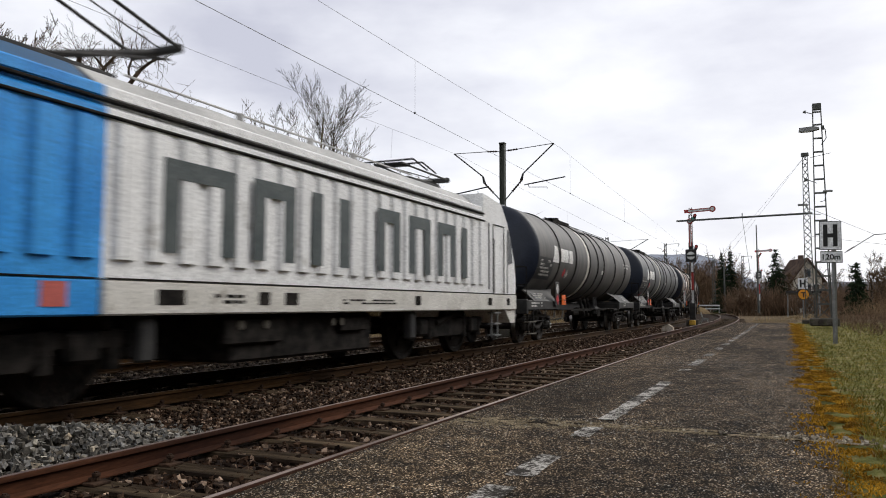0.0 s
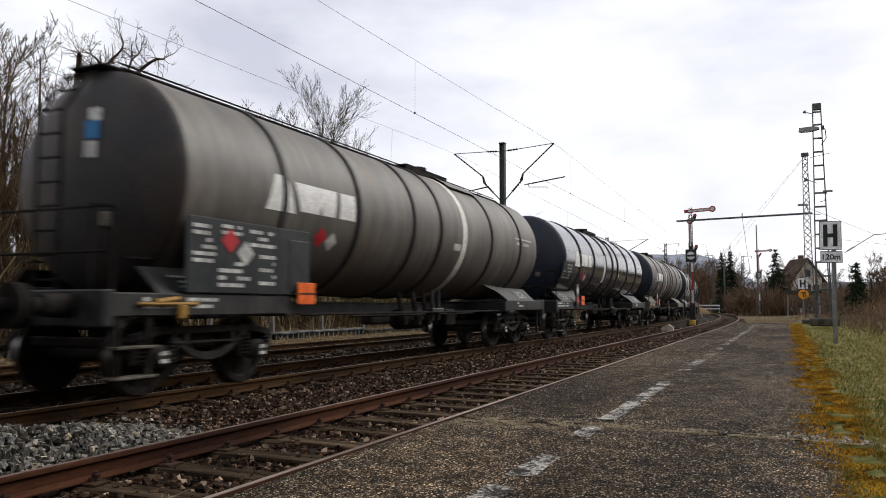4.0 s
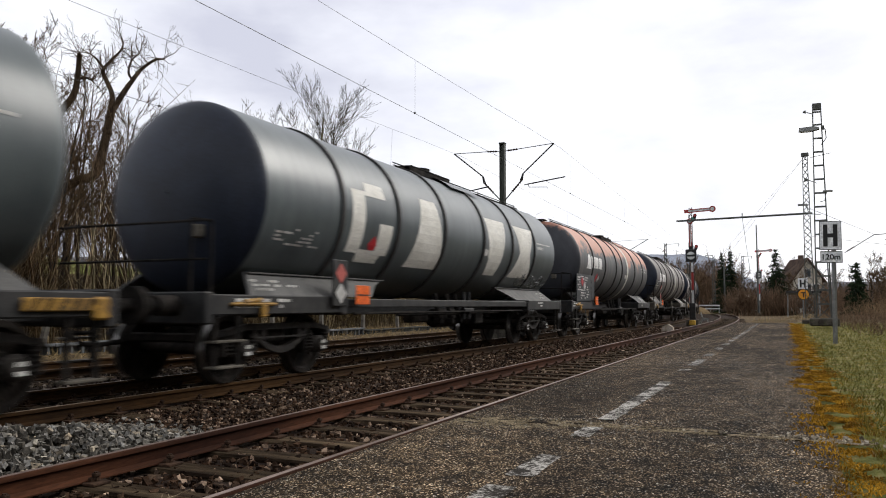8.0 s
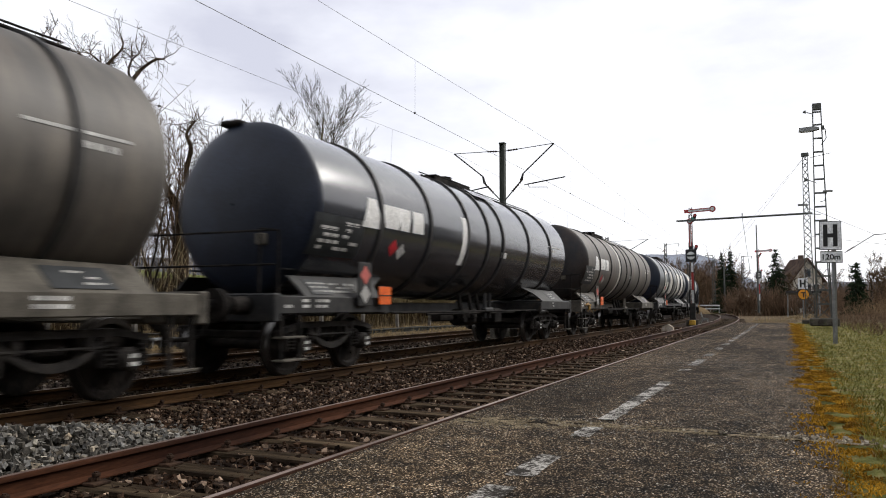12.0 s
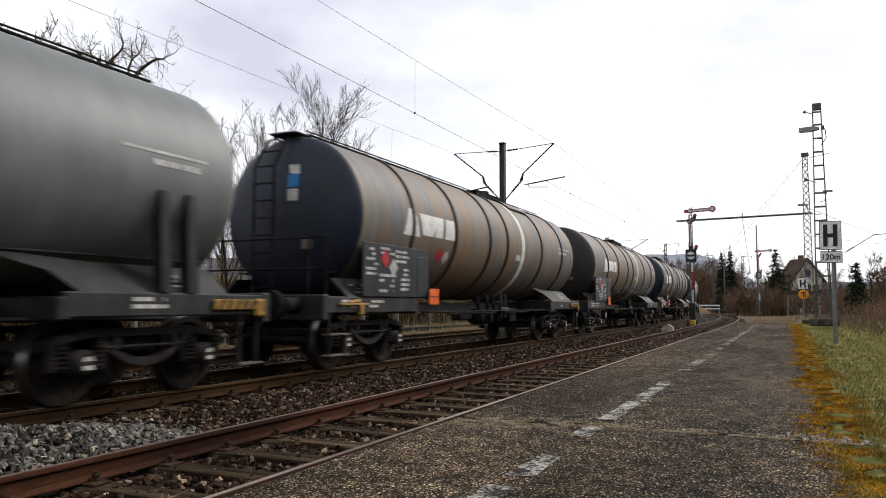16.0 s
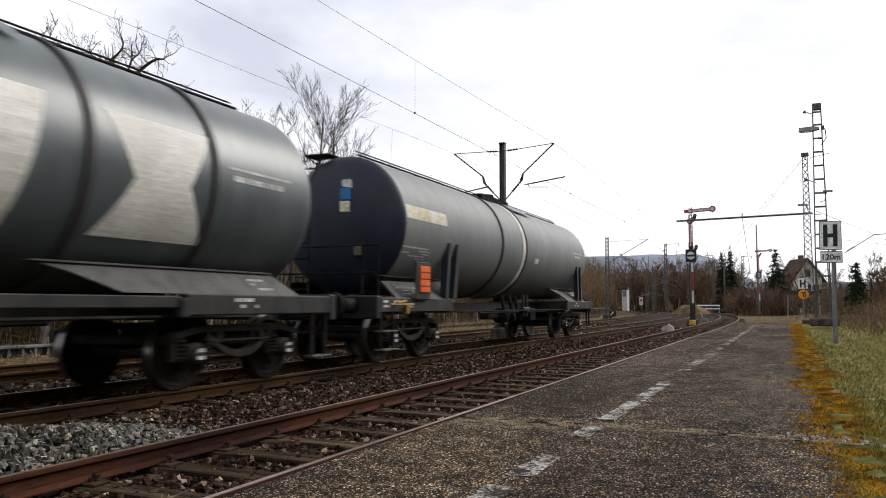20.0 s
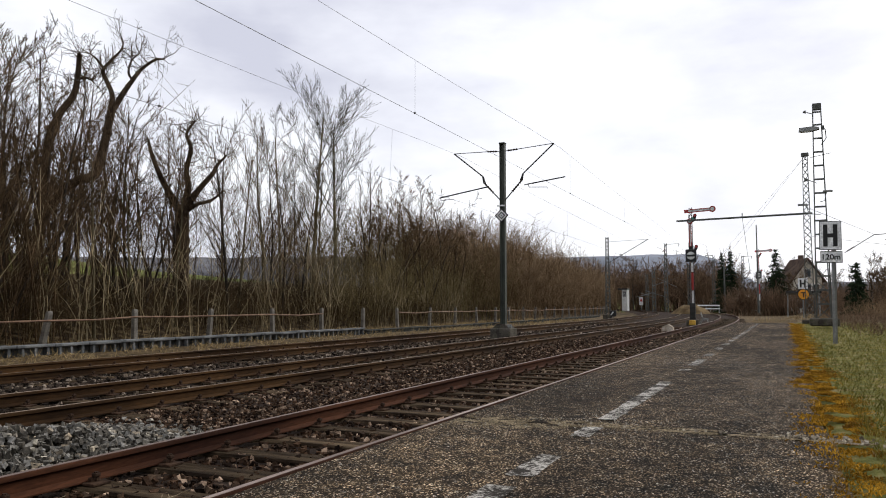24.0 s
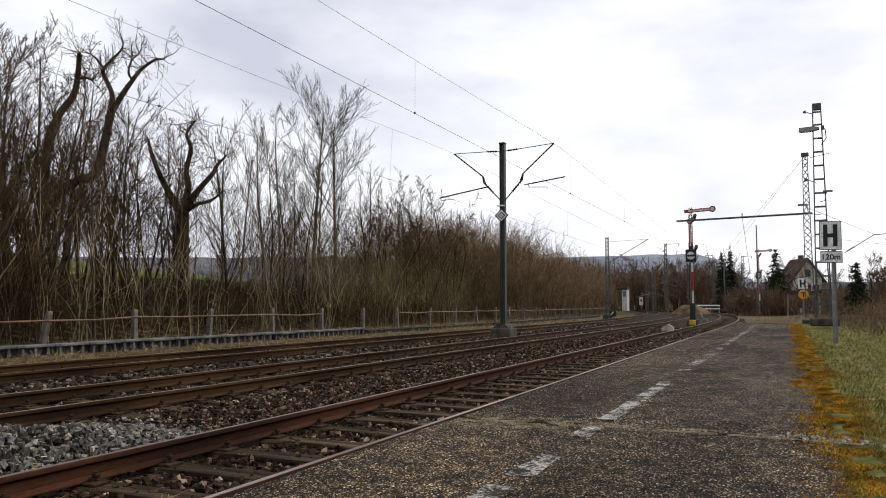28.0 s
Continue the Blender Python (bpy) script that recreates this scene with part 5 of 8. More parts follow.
for k_b, (x_b, y_b, t_b) in enumerate(((-21.3, 14.9, 8.6), (-22.6, 16.5, 9.0), (-23.8, 18.2, 9.3), (-23.4, 18.8, 9.0), (-23.8, 19.9, 9.0), (-24.0, 21.1, 9.0), (-22.8, 21.0, 8.6), (-23.1, 22.1, 8.6), (-24.1, 24.0, 8.5), (-25.2, 18.0, 10.0))):
    bushy(120 + k_b, x_b, y_b, t_b, 5 if k_b % 2 else 4, twig=M_TWIG if k_b % 3 else None)
for k_b, (x_b, y_b, t_b) in enumerate(((-22.2, 40.3, 9.4), (-21.9, 41.6, 8.5), (-21.7, 45.0, 9.3), (-22.1, 49.3, 8.2))):
    bushy(140 + k_b, x_b, y_b, t_b, 6, 0.26, "brown bushy bare tree on the railway bank", M_TWIG, 7, 0.010)
upright(31, 10.6, 0.13, 11, "tall slender bare tree with upswept branches", -22.5, 33.1, 0.62, M_BARK_OLIVE, 3, 0.30, kid_len=0.46)
upright(37, 10.4, 0.13, 11, "tall slender bare tree with upswept branches", -22.5, 35.5, 0.60, M_BARK_OLIVE, 3, 0.30, kid_len=0.46)
upright(38, 9.0, 0.09, 9, "slender bare tree with upswept branches", -23.2, 31.4, 0.60, M_BARK_OLIVE, 3, 0.30, kid_len=0.40)


def sapling_kinds():
    """Four slim saplings of unit height to copy from."""
    out = []
    for k in range(5):
        g = Grower(50 + k)
        g.least = 0.0010
        g.shoot((0, 0, -0.03), (0, 0, 1), 1.0, 0.0085, 2 if k < 4 else 3, 0.04, 0.05, 15 if k < 4 else 9, 0.46, 0.5, 8 if k < 4 else 6, 0.15, 0.0026, 0.36)
        out.append((twig_mesh("trunk", g.thick, M_BARK_OLIVE if k % 2 else M_BARK, 6), twig_mesh("crown", g.thin, M_TWIG, 3)))
    return out


SAPLINGS = sapling_kinds()
rng_s = random.Random(15)
for k_s, (x_s, y_s, h_s) in enumerate(((-24.6, 16.2, 8.2), (-25.0, 18.6, 8.4), (-23.4, 20.6, 7.6), (-25.6, 21.4, 8.0), (-25.8, 24.0, 7.6), (-23.2, 16.6, 8.8), (-24.0, 14.6, 8.8), (-26.4, 27.4, 7.4), (-22.6, 23.6, 7.2), (-23.8, 19.2, 8.0), (-22.9, 12.6, 8.8), (-21.9, 17.2, 7.6), (-21.2, 25.2, 8.0), (-21.8, 26.4, 7.4), (-21.0, 28.6, 6.4), (-22.2, 29.2, 7.4), (-23.5, 30.4, 8.6), (-23.5, 40.5, 7.8), (-22.8, 44.0, 7.4), (-23.4, 47.5, 8.0), (-22.4, 38.6, 6.6), (-21.4, 22.4, 7.0),
                                      (-21.0, 16.4, 7.8), (-20.8, 14.2, 8.2), (-21.6, 15.2, 8.4), (-20.6, 12.8, 8.0), (-22.4, 14.0, 8.6), (-21.2, 12.0, 8.0), (-20.7, 18.0, 6.8), (-22.0, 31.5, 6.6), (-24.5, 34.6, 7.2), (-21.6, 20.6, 6.6),
                                      (-24.0, 28.0, 7.6), (-25.2, 37.6, 7.8), (-23.0, 50.5, 7.6), (-24.0, 54.0, 7.6), (-22.6, 57.5, 7.0))):
    me_t, me_c = SAPLINGS[4 if k_s < 12 else k_s % 5]
    t_s = thing("sapling", "slim bare sapling on the railway bank", "tree", "bare trees",
                at=Matrix.Translation((x_s, y_s, place(x_s, y_s))) @ Matrix.Rotation(rng_s.uniform(0, 6.28), 4, "Z") @ Matrix.Rotation(rng_s.uniform(-0.08, 0.08), 4, "X") @ Matrix.Diagonal((h_s * 1.15, h_s * 1.15, h_s, 1)))
    part("trunk", me_t, None, t_s)
    part("crown", me_c, None, t_s)


def thicket(label, name, spots, seed, mat, kids=6, twigs=3, stout=1.0, lean=0.17):
    """A dense stand of bare shoots: spots are (x, y, height). Each stem bears side shoots, each shoot bears twigs."""
    rng = np.random.default_rng(seed)
    q = np.array([(x, y, ground_z(x, y) - 0.1, h) for x, y, h in spots], float)
    n = len(q)
    h = q[:, 3:4]
    rows = []

    def chain(p, d, ln, r, steps, wig, up):
        pts = [p]
        for k in range(steps):
            d = d + rng.normal(0, wig, d.shape)
            d[:, 2] += up
            d = d / np.linalg.norm(d, axis=1)[:, None]
            e = p + d * ln / steps
            rows.append(np.hstack((p, e, r * (1 - 0.6 * k / steps), r * (1 - 0.6 * (k + 1) / steps))))
            p = e
            pts.append(p)
        return pts, d
    d0 = rng.normal(0, lean, (n, 3))
    d0[:, 2] = 1
    r0 = stout * (0.005 + 0.0023 * h)
    stem, _ = chain(q[:, :3], d0, h, r0, 3, 0.15, 0.03)
    for k in range(kids):
        u = 0.15 + 0.8 * (k + rng.random((n, 1))) / kids
        lo = np.where(u < 0.34, stem[0], np.where(u < 0.67, stem[1], stem[2]))
        hi = np.where(u < 0.34, stem[1], np.where(u < 0.67, stem[2], stem[3]))
        p = lo + (hi - lo) * ((u * 3) % 1.0)
        d = rng.normal(0, 0.62, (n, 3))
        d[:, 2] = 0.8
        sl = h * (0.50 - 0.30 * u) * rng.uniform(0.7, 1.3, (n, 1))
        side, _ = chain(p, d, sl, r0 * 0.55, 2, 0.16, 0.10)
        for m in range(twigs):
            f = 0.25 + 0.7 * (m + rng.random((n, 1))) / twigs
            p2 = np.where(f < 0.5, side[0] + (side[1] - side[0]) * f * 2, side[1] + (side[2] - side[1]) * (f * 2 - 1))
            d2 = rng.normal(0, 0.7, (n, 3))
            d2[:, 2] = 0.55
            chain(p2, d2, sl * 0.5 * rng.uniform(0.6, 1.3, (n, 1)), r0 * 0.34, 1, 0.1, 0.0)
    a = np.vstack(rows)
    ob = new(name, twig_mesh(name, [(a[:, :3], a[:, 3:6], a[:, 6], a[:, 7])], mat, 3, True))
    tagged(ob, label, "scrub", "", "stuff")
    return ob


def spread_spots(seed, n, s0, s1, w0, w1, h0, h1, power=1.0):
    """Spots along the line from s0 to s1, w0 to w1 metres west of the main track."""
    rng = random.Random(seed)
    out = []
    for _ in range(n):
        s = s0 + (s1 - s0) * rng.random() ** power
        x, y, _ = on_track(s, -rng.uniform(w0, w1))
        out.append((x, y, rng.uniform(h0, h1) * (0.55 + 0.9 * abs(noise.noise(Vector((x * 0.22, y * 0.22, 4)))) + 0.25)))
    return out


M_HEDGE = surface("brown_hedge_shoots", (0.085, 0.054, 0.034), (0.20, 0.132, 0.086), 0.6, 0.95, fine=8, bump=0.0, island=0.45)
M_SCRUB_DARK = surface("dark_brown_scrub", (0.028, 0.018, 0.009), (0.085, 0.057, 0.028), 1.0, 0.95, fine=10, bump=0.0, island=0.5)
thicket("pale thin stems of undergrowth on the bank", "undergrowth", spread_spots(1, 300, 9, 46, 11.2, 14.0, 1.6, 4.6), 61, surface("pale_stems", (0.20, 0.150, 0.078), (0.46, 0.375, 0.235), 0.6, 0.9, fine=8, bump=0, island=0.5), 2, 1, 1.1, 0.10)
thicket("dense dark brown scrub on the bank under the trees", "scrub", spread_spots(2, 2300, 7, 46, 12.2, 16.2, 0.8, 1.8), 62, M_SCRUB_DARK, 6, 3)
thicket("tall fine brown shoots among the bank trees", "scrub", spread_spots(14, 60, 17, 36, 13.5, 18.0, 3.0, 5.2), 74, M_TWIG, 7, 4, 0.8, 0.08)
thicket("dark bare saplings behind the bank trees", "scrub", spread_spots(18, 130, 11, 38, 16.5, 22.0, 3.2, 5.4), 78, M_TWIG_DARK, 7, 3)
thicket("olive brown scrub on the bank", "scrub", spread_spots(3, 1000, 33, 60, 12.0, 20, 2.2, 5.2), 63, M_TWIG_TAN, 6, 3)
thicket("dense red-brown hedge of bare shoots", "scrub", spread_spots(4, 1900, 52, 112, 12.0, 22, 4.2, 6.6), 64, M_TWIG_RED, 6, 4, 1.5)
thicket("red-brown scrub along the far bend", "scrub", spread_spots(5, 500, 105, 190, 11.0, 24, 5, 8.0), 65, M_TWIG_RED, 6, 3, 2.4)
thicket("thorny brown thicket with upright shoots", "scrub", spread_spots(6, 190, 8, 16.5, 12.0, 16, 3.6, 7.0), 66, M_TWIG, 7, 4)


def rect_spots(seed, n, x0, x1, y0, y1, h0, h1):
    rng = random.Random(seed)
    return [(x, y, rng.uniform(h0, h1) * (0.7 + 0.6 * abs(noise.noise(Vector((x * 0.25, y * 0.25, 9)))))) for x, y in ((rng.uniform(x0, x1), rng.uniform(y0, y1)) for _ in range(n))]


thicket("brown hedge of bare shrubs behind the platform end", "scrub", rect_spots(7, 700, -8, 14, 112, 122, 3.0, 4.4), 67, M_HEDGE, 6, 3, 2.6)
thicket("dark brown hedge on the bank beyond the field", "scrub", rect_spots(17, 420, 3.5, 22, 98, 112, 2.6, 3.8), 77, M_HEDGE, 6, 3, 2.4)
thicket("brown bare shrubs beside the grass", "scrub", rect_spots(8, 600, 5.5, 16, 60, 90, 1.4, 2.4), 68, M_TWIG_RED, 6, 3)
thicket("low dry brambles and dead weeds", "scrub", rect_spots(9, 3000, 2.4, 13, 31, 78, 0.35, 0.95), 69, surface("dead_brambles", (0.11, 0.070, 0.046), (0.24, 0.165, 0.110), 0.8, 0.95, fine=8, bump=0, island=0.4), 4, 2)
thicket("dry tan weeds beyond the platform end", "scrub", rect_spots(12, 800, -3.0, 3.4, 52.5, 84, 0.2, 0.5), 72, M_DRY, 4, 2)
thicket("dark bare copse behind the far tracks", "scrub", [(x - 0, y, h) for x, y, h in rect_spots(10, 800, -62, -13, 175, 215, 9, 14)], 70, M_HEDGE, 7, 3, 4.0)
thicket("brown bare trees beside the far curve", "scrub", [(x, y, h * (0.55 + 0.05 * (-x - 25))) for x, y, h in rect_spots(16, 260, -38, -25.5, 112, 132, 7, 10)], 76, M_TWIG_RED, 7, 4, 2.2)


def build_blades():
    """Dry grass along the fence, green tufts and moss at the platform edge."""
    rng = random.Random(21)
    segs = []
    for _ in range(15000):
        s = 5 + 60 * rng.random() ** 1.3
        x, y, _ = on_track(s, -rng.uniform(6.3, 12.2))
        if noise.noise(Vector((x * 1.3, y * 0.9, 5))) < -0.1:
            continue
        z = ground_z(x, y)
        h = rng.uniform(0.04, 0.20)
        segs.append(((x, y, z), (x + rng.gauss(0, 0.10), y + rng.gauss(0, 0.10), z + h), 0.006 + 0.0002 * s, 0.002))
    ob = new("dry_grass", twig_mesh("dry_grass", segs, M_DRY, 3))
    tagged(ob, "matted dry tan grass along the fence", "grass", "", "stuff")
    segs = []
    for _ in range(26000):
        y = 5.0 + 46 * rng.random() ** 2.0
        x = 0.55 + (1.0 + y * 0.16) * rng.random()
        z = ground_z(x, y)
        h = rng.uniform(0.02, 0.07)
        segs.append(((x, y, z), (x + rng.gauss(0, 0.03), y + rng.gauss(0, 0.03), z + h), 0.0025 + 0.00016 * y, 0.001))
    ob = new("grass", twig_mesh("grass", segs, surface("short_green_grass", (0.10, 0.100, 0.018), (0.29, 0.250, 0.062), 1.6, 0.9, fine=20, bump=0, island=0.35), 3))
    tagged(ob, "short dull green winter grass beside the platform", "grass", "", "stuff")


build_blades()


def build_moss():
    rng = np.random.default_rng(77)
    segs = []
    for _ in range(60000):
        y = 3.2 + 47 * rng.random() ** 2.3
        c = 0.40 + 0.16 * noise.noise(Vector((0.4, y * 0.55, 0))) + (0.30 * smooth01(9, 5, y))
        x = c + rng.normal() * (0.13 + 0.12 * smooth01(10, 5, y))
        if x < -0.05 or abs(y - JOINT_Y) < 0.08 or noise.noise(Vector((x * 4, y * 2.5, 3))) < -0.12:
            continue
        z = -0.012 if x < 0.3 else max(ground_z(x, y), -0.05) - 0.004
        h = rng.uniform(0.006, 0.022)
        segs.append(((x, y, z), (x + rng.normal() * 0.012, y + rng.normal() * 0.012, z + h), 0.0035 + 0.00035 * y, 0.0015 + 0.0002 * y))
    ob = new("moss", twig_mesh("moss", segs, surface("orange_brown_moss", (0.15, 0.072, 0.008), (0.46, 0.25, 0.024), 2.2, 0.95, fine=60, bump=0.0, island=0.45), 3))
    tagged(ob, "orange-brown moss creeping over the platform edge", "moss", "", "stuff")
    peb = []
    for k in range(90):
        x = rng.uniform(-1.9, 0.1) if k < 45 else rng.uniform(-0.15, 0.95)
        r = rng.uniform(0.005, 0.014) if k < 45 else rng.uniform(0.008, 0.026)
        peb.append((x, joint_line(x) + rng.normal() * (0.03 if k < 45 else 0.08) + 0.02, -0.008 + r * 0.2, r))
    thing("joint_pebbles", "pale pebbles washed into the platform joint", "pebbles", kind="stuff", shape=stones(peb, rng, 0.22),
          mat=surface("pale_pebble", (0.30, 0.27, 0.22), (0.52, 0.48, 0.41), 8, 0.85, fine=60, bump=0.2, kinds=[(0.0, (0.3, 0.28, 0.26)), (0.4, (0.8, 0.76, 0.7)), (1.0, (1.15, 1.12, 1.05))]))
    grit = Shape()
    for _ in range(15000):
        x = rng.uniform(-2.85, 0.6)
        w = 0.040 + 0.05 * abs(noise.noise(Vector((x * 2.1, 0.3, 0)))) + 0.15 * smooth01(-1.2, -2.3, x)
        y = joint_line(x) + rng.normal() * w
        if noise.noise(Vector((x * 5, y * 9, 4))) < -0.15:
            continue
        r, a = rng.uniform(0.003, 0.009), rng.uniform(0, 6.28)
        z = -0.012 + 0.012 * noise.noise(Vector((x * 0.8, y * 0.5, 2.0))) if abs(y - JOINT_Y) > 0.05 else -0.016
        b = len(grit.v)
        for q in (0, 2.1, 4.2):
            grit.v.append((x + r * math.cos(a + q), y + 1.4 * r * math.sin(a + q), z - 0.001))
        grit.v.append((x, y, z + 0.6 * r))
        grit.f += [(b, b + 1, b + 3), (b + 1, b + 2, b + 3), (b + 2, b, b + 3)]
    thing("joint_sand", "tan sand and grit spilled along the platform joint", "sand", kind="stuff", shape=grit,
          mat=surface("joint_dirt", (0.17, 0.135, 0.085), (0.38, 0.31, 0.21), 6, 0.95, fine=60, bump=0, island=0.5))


def joint_line(x):
    return JOINT_Y - 0.20 * smooth01(-1.5, -2.7, x) + 0.05 * noise.noise(Vector((x * 1.3, 7, 0)))


build_moss()


def spruce(x, y, h, w, seed, label):
    rng = np.random.default_rng(seed)
    t = thing("spruce", label, "tree", "spruces", at=pose(x, y, place(x, y)))
    part("trunk", Shape().rod((0, 0, 0), (0, 0, h * 0.95), 0.16, 0.03, 8), M_BARK, t)
    segs = []
    for tier in range(int(h * 3.2)):
        u = (tier + rng.random()) / (h * 3.2)
        reach = w * (1.02 - u) ** 0.85
        for _ in range(max(4, int(26 * (1 - u)))):
            a = rng.uniform(0, 6.283)
            q = reach * rng.uniform(0.55, 1.15)
            z = h * (0.05 + 0.95 * u) + rng.normal() * 0.08
            for k in range(9):
                f = (k + rng.random()) / 9
                p = np.array([q * f * math.cos(a), q * f * math.sin(a), z - 0.28 * q * f * f])
                side = rng.normal(0, 0.16, 3)
                d = np.array([math.cos(a) * 0.22, math.sin(a) * 0.22, -0.12]) + side
                segs.append((tuple(p), tuple(p + d), 0.075, 0.015))
    part("crown", twig_mesh("crown", segs, M_NEEDLE, 3), None, t)


spruce(-10.9, 150, 11.4, 2.1, 1, "slim dark spruce behind the tracks")
spruce(-9.4, 150, 11.6, 2.2, 2, "slim dark spruce behind the tracks")
spruce(-1.3, 121, 9.8, 2.7, 3, "broad dark spruce behind the hedge")
spruce(7.0, 95, 6.2, 1.7, 4, "dark spruce beside the field")
for k_t, (x_t, y_t, h_t) in enumerate(((-6.2, 150, 9.5), (1.0, 143, 11.0), (2.4, 124, 7.6), (6.2, 122, 6.4), (12.5, 116, 7.2), (-3.2, 146, 8.0), (5.0, 150, 9.5), (8.6, 99.6, 7.4), (10.5, 103.5, 5.6), (-7.6, 152, 9.0), (-16.5, 185, 13.5), (-24, 190, 15), (-3.5, 165, 9), (-31, 170, 13), (-20, 175, 12))):
    gg = Grower(90 + k_t)
    gg.least = 0.02
    gg.shoot((0, 0, -0.3), (0, 0, 1), h_t * 0.75, 0.16, 3, 0.08, 0.05, 9, 0.7, 0.6, 6, 0.25, 0.05, 0.55)
    tree_from(gg, "bare_tree", "distant bare winter tree", pose(x_t, y_t, place(x_t, y_t)), None, M_TWIG)

# ---- houses, hills ----
M_PLASTER = surface("dull_beige_plaster", (0.34, 0.305, 0.25), (0.48, 0.44, 0.37), 0.8, 0.9, fine=10, bump=0.2)
M_ROOF = surface("brown_roof_tiles", (0.055, 0.038, 0.030), (0.105, 0.074, 0.058), 1.0, 0.85, fine=8, bump=0.6, dist=0.03)
M_PANE = plain("dark_window_pane", (0.02, 0.024, 0.03), 0.15)


def house(x, y, w, d, h, rh, turn, label):
    z = place(x, y, -0.3)
    t = thing("house", label, "house", "houses", at=pose(x, y, z, 0, 0, turn))
    sh = Shape().prism([(-w / 2, 0), (w / 2, 0), (w / 2, h), (0, h + rh), (-w / 2, h)], "y", -d / 2, d / 2)
    part("wall", sh, M_PLASTER, t)
    for s in (-1, 1):
        q = Shape().prism([(0, h + rh + 0.05), (s * (w / 2 + 0.5), h - rh / w - 0.05), (s * (w / 2 + 0.5), h - rh / w + 0.18), (0, h + rh + 0.28)], "y", -d / 2 - 0.5, d / 2 + 0.5)
        part("roof", q, M_ROOF, t)
    part("chimney", Shape().box((w * 0.12, 0.5, h + rh), (0.7, 0.7, 1.8), cut=0.04), M_ROOF, t)
    for zz in (1.6, 4.2, 6.6):
        for xx in (-w * 0.28, 0.0, w * 0.28):
            if zz < h - 0.6 or abs(xx) < 0.1 and zz < h + rh * 0.5:
                wn = part("window", Shape().box((xx, -d / 2 - 0.02, zz), (1.15, 0.1, 1.4), cut=0.02), M_SIGWHITE, t)
                part("pane", Shape().box((xx, -d / 2 - 0.075, zz), (0.95, 0.02, 1.2)), M_PANE, wn)
        for yy in (-d * 0.25, d * 0.25):
            if zz < h - 0.6:
                wn = part("window", Shape().box((-w / 2 - 0.02, yy, zz), (0.1, 1.15, 1.4), cut=0.02), M_SIGWHITE, t)
                part("pane", Shape().box((-w / 2 - 0.075, yy, zz), (0.02, 0.95, 1.2)), M_PANE, wn)


house(2.0, 138, 4.6, 5.6, 5.8, 3.0, 24, "beige gabled house with steep brown tiled roof")
house(-17.5, 205, 10, 12, 4.0, 3.6, 70, "brown house with broad roof behind trees")
house(-12.0, 230, 8, 9, 3.6, 3.0, 15, "small pale house with brown roof")
shed = thing("open_shelter", "low open shelter with a thin dark flat roof", "shelter", at=pose(1.5, 84, 0.5))
part("roof", Shape().prism([(-1.3, 1.78), (1.3, 1.66), (1.3, 1.84), (-1.3, 1.98)], "x", -1.6, 1.6), M_STEEL_BLACK, shed)
for x_p in (-1.45, 1.45):
    for y_p in (-1.1, 1.1):
        part("prop", Shape().rod((x_p, y_p, -0.6), (x_p * 0.97, y_p, 1.75), 0.05, seg=6), M_GALV, shed)


def build_hills():
    # distance haze is put into the ridge colours, most in the far hills
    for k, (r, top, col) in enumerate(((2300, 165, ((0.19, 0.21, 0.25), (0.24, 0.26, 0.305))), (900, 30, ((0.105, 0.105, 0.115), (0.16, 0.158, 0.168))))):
        sh = Shape()
        n = 240
        for i in range(n):
            a = 2 * math.pi * i / n
            e = 0.55 + 0.45 * math.sin(a * 2.0 + 1.2 + k) + 0.25 * noise.noise(Vector((math.cos(a) * 3, math.sin(a) * 3, k)))
            low = 1.0 if k else 1 - 0.62 * smooth01(-0.10, -0.02, a if a < math.pi else a - 2 * math.pi)
            side = smooth01(-0.32, -0.58, a if a < math.pi else a - 2 * math.pi)
            h = low * (1 + (1.15 if k else 0.1) * side) * top * (0.62 + 0.38 * e) + (4 if k == 0 else 2.5) * noise.noise(Vector((i * 0.9, 0, k)))
            for rr, hh in ((r, -10), (r * 1.02, h * 0.55), (r * 1.1, h), (r * 1.3, -10)):
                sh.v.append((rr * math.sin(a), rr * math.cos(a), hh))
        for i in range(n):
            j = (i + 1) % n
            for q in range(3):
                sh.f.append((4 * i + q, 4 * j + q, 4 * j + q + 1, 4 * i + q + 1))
        thing("backdrop", ("far wooded hills with blue-grey haze in their colour" if k == 0 else "distant dark woods on the rise"), "hills", kind="structure", shape=sh, smooth=180,
              mat=surface("far_hills_with_haze" if k == 0 else "far_woods", col[0], col[1], 0.01 if k == 0 else 0.03, 1.0, fine=0.004 if k == 0 else 0.05, bump=0))


build_hills()

# ---- the train ----
SPEED = 16.4
M_STEEL_DARK = surface("grimy_dark_steel", (0.008, 0.0075, 0.007), (0.030, 0.026, 0.023), 4, 0.8, 0.0, fine=50, bump=0.25, spec=0.06)
M_FRAME_GREY = surface("grimy_grey_frame", (0.013, 0.013, 0.0135), (0.032, 0.031, 0.030), 3, 0.6, fine=40, bump=0.15, wear=(0.05, 0.032, 0.022), wear_at=(0.58, 0.75))
M_FRAME_PALE = surface("dusty_pale_frame", (0.056, 0.049, 0.038), (0.122, 0.108, 0.086), 3, 0.7, fine=40, bump=0.15, wear=(0.07, 0.055, 0.045), wear_at=(0.56, 0.75))
M_BOGIE = surface("dusty_brown_black_bogie", (0.014, 0.012, 0.011), (0.046, 0.040, 0.035), 5, 0.7, fine=40, bump=0.25, spec=0.2)
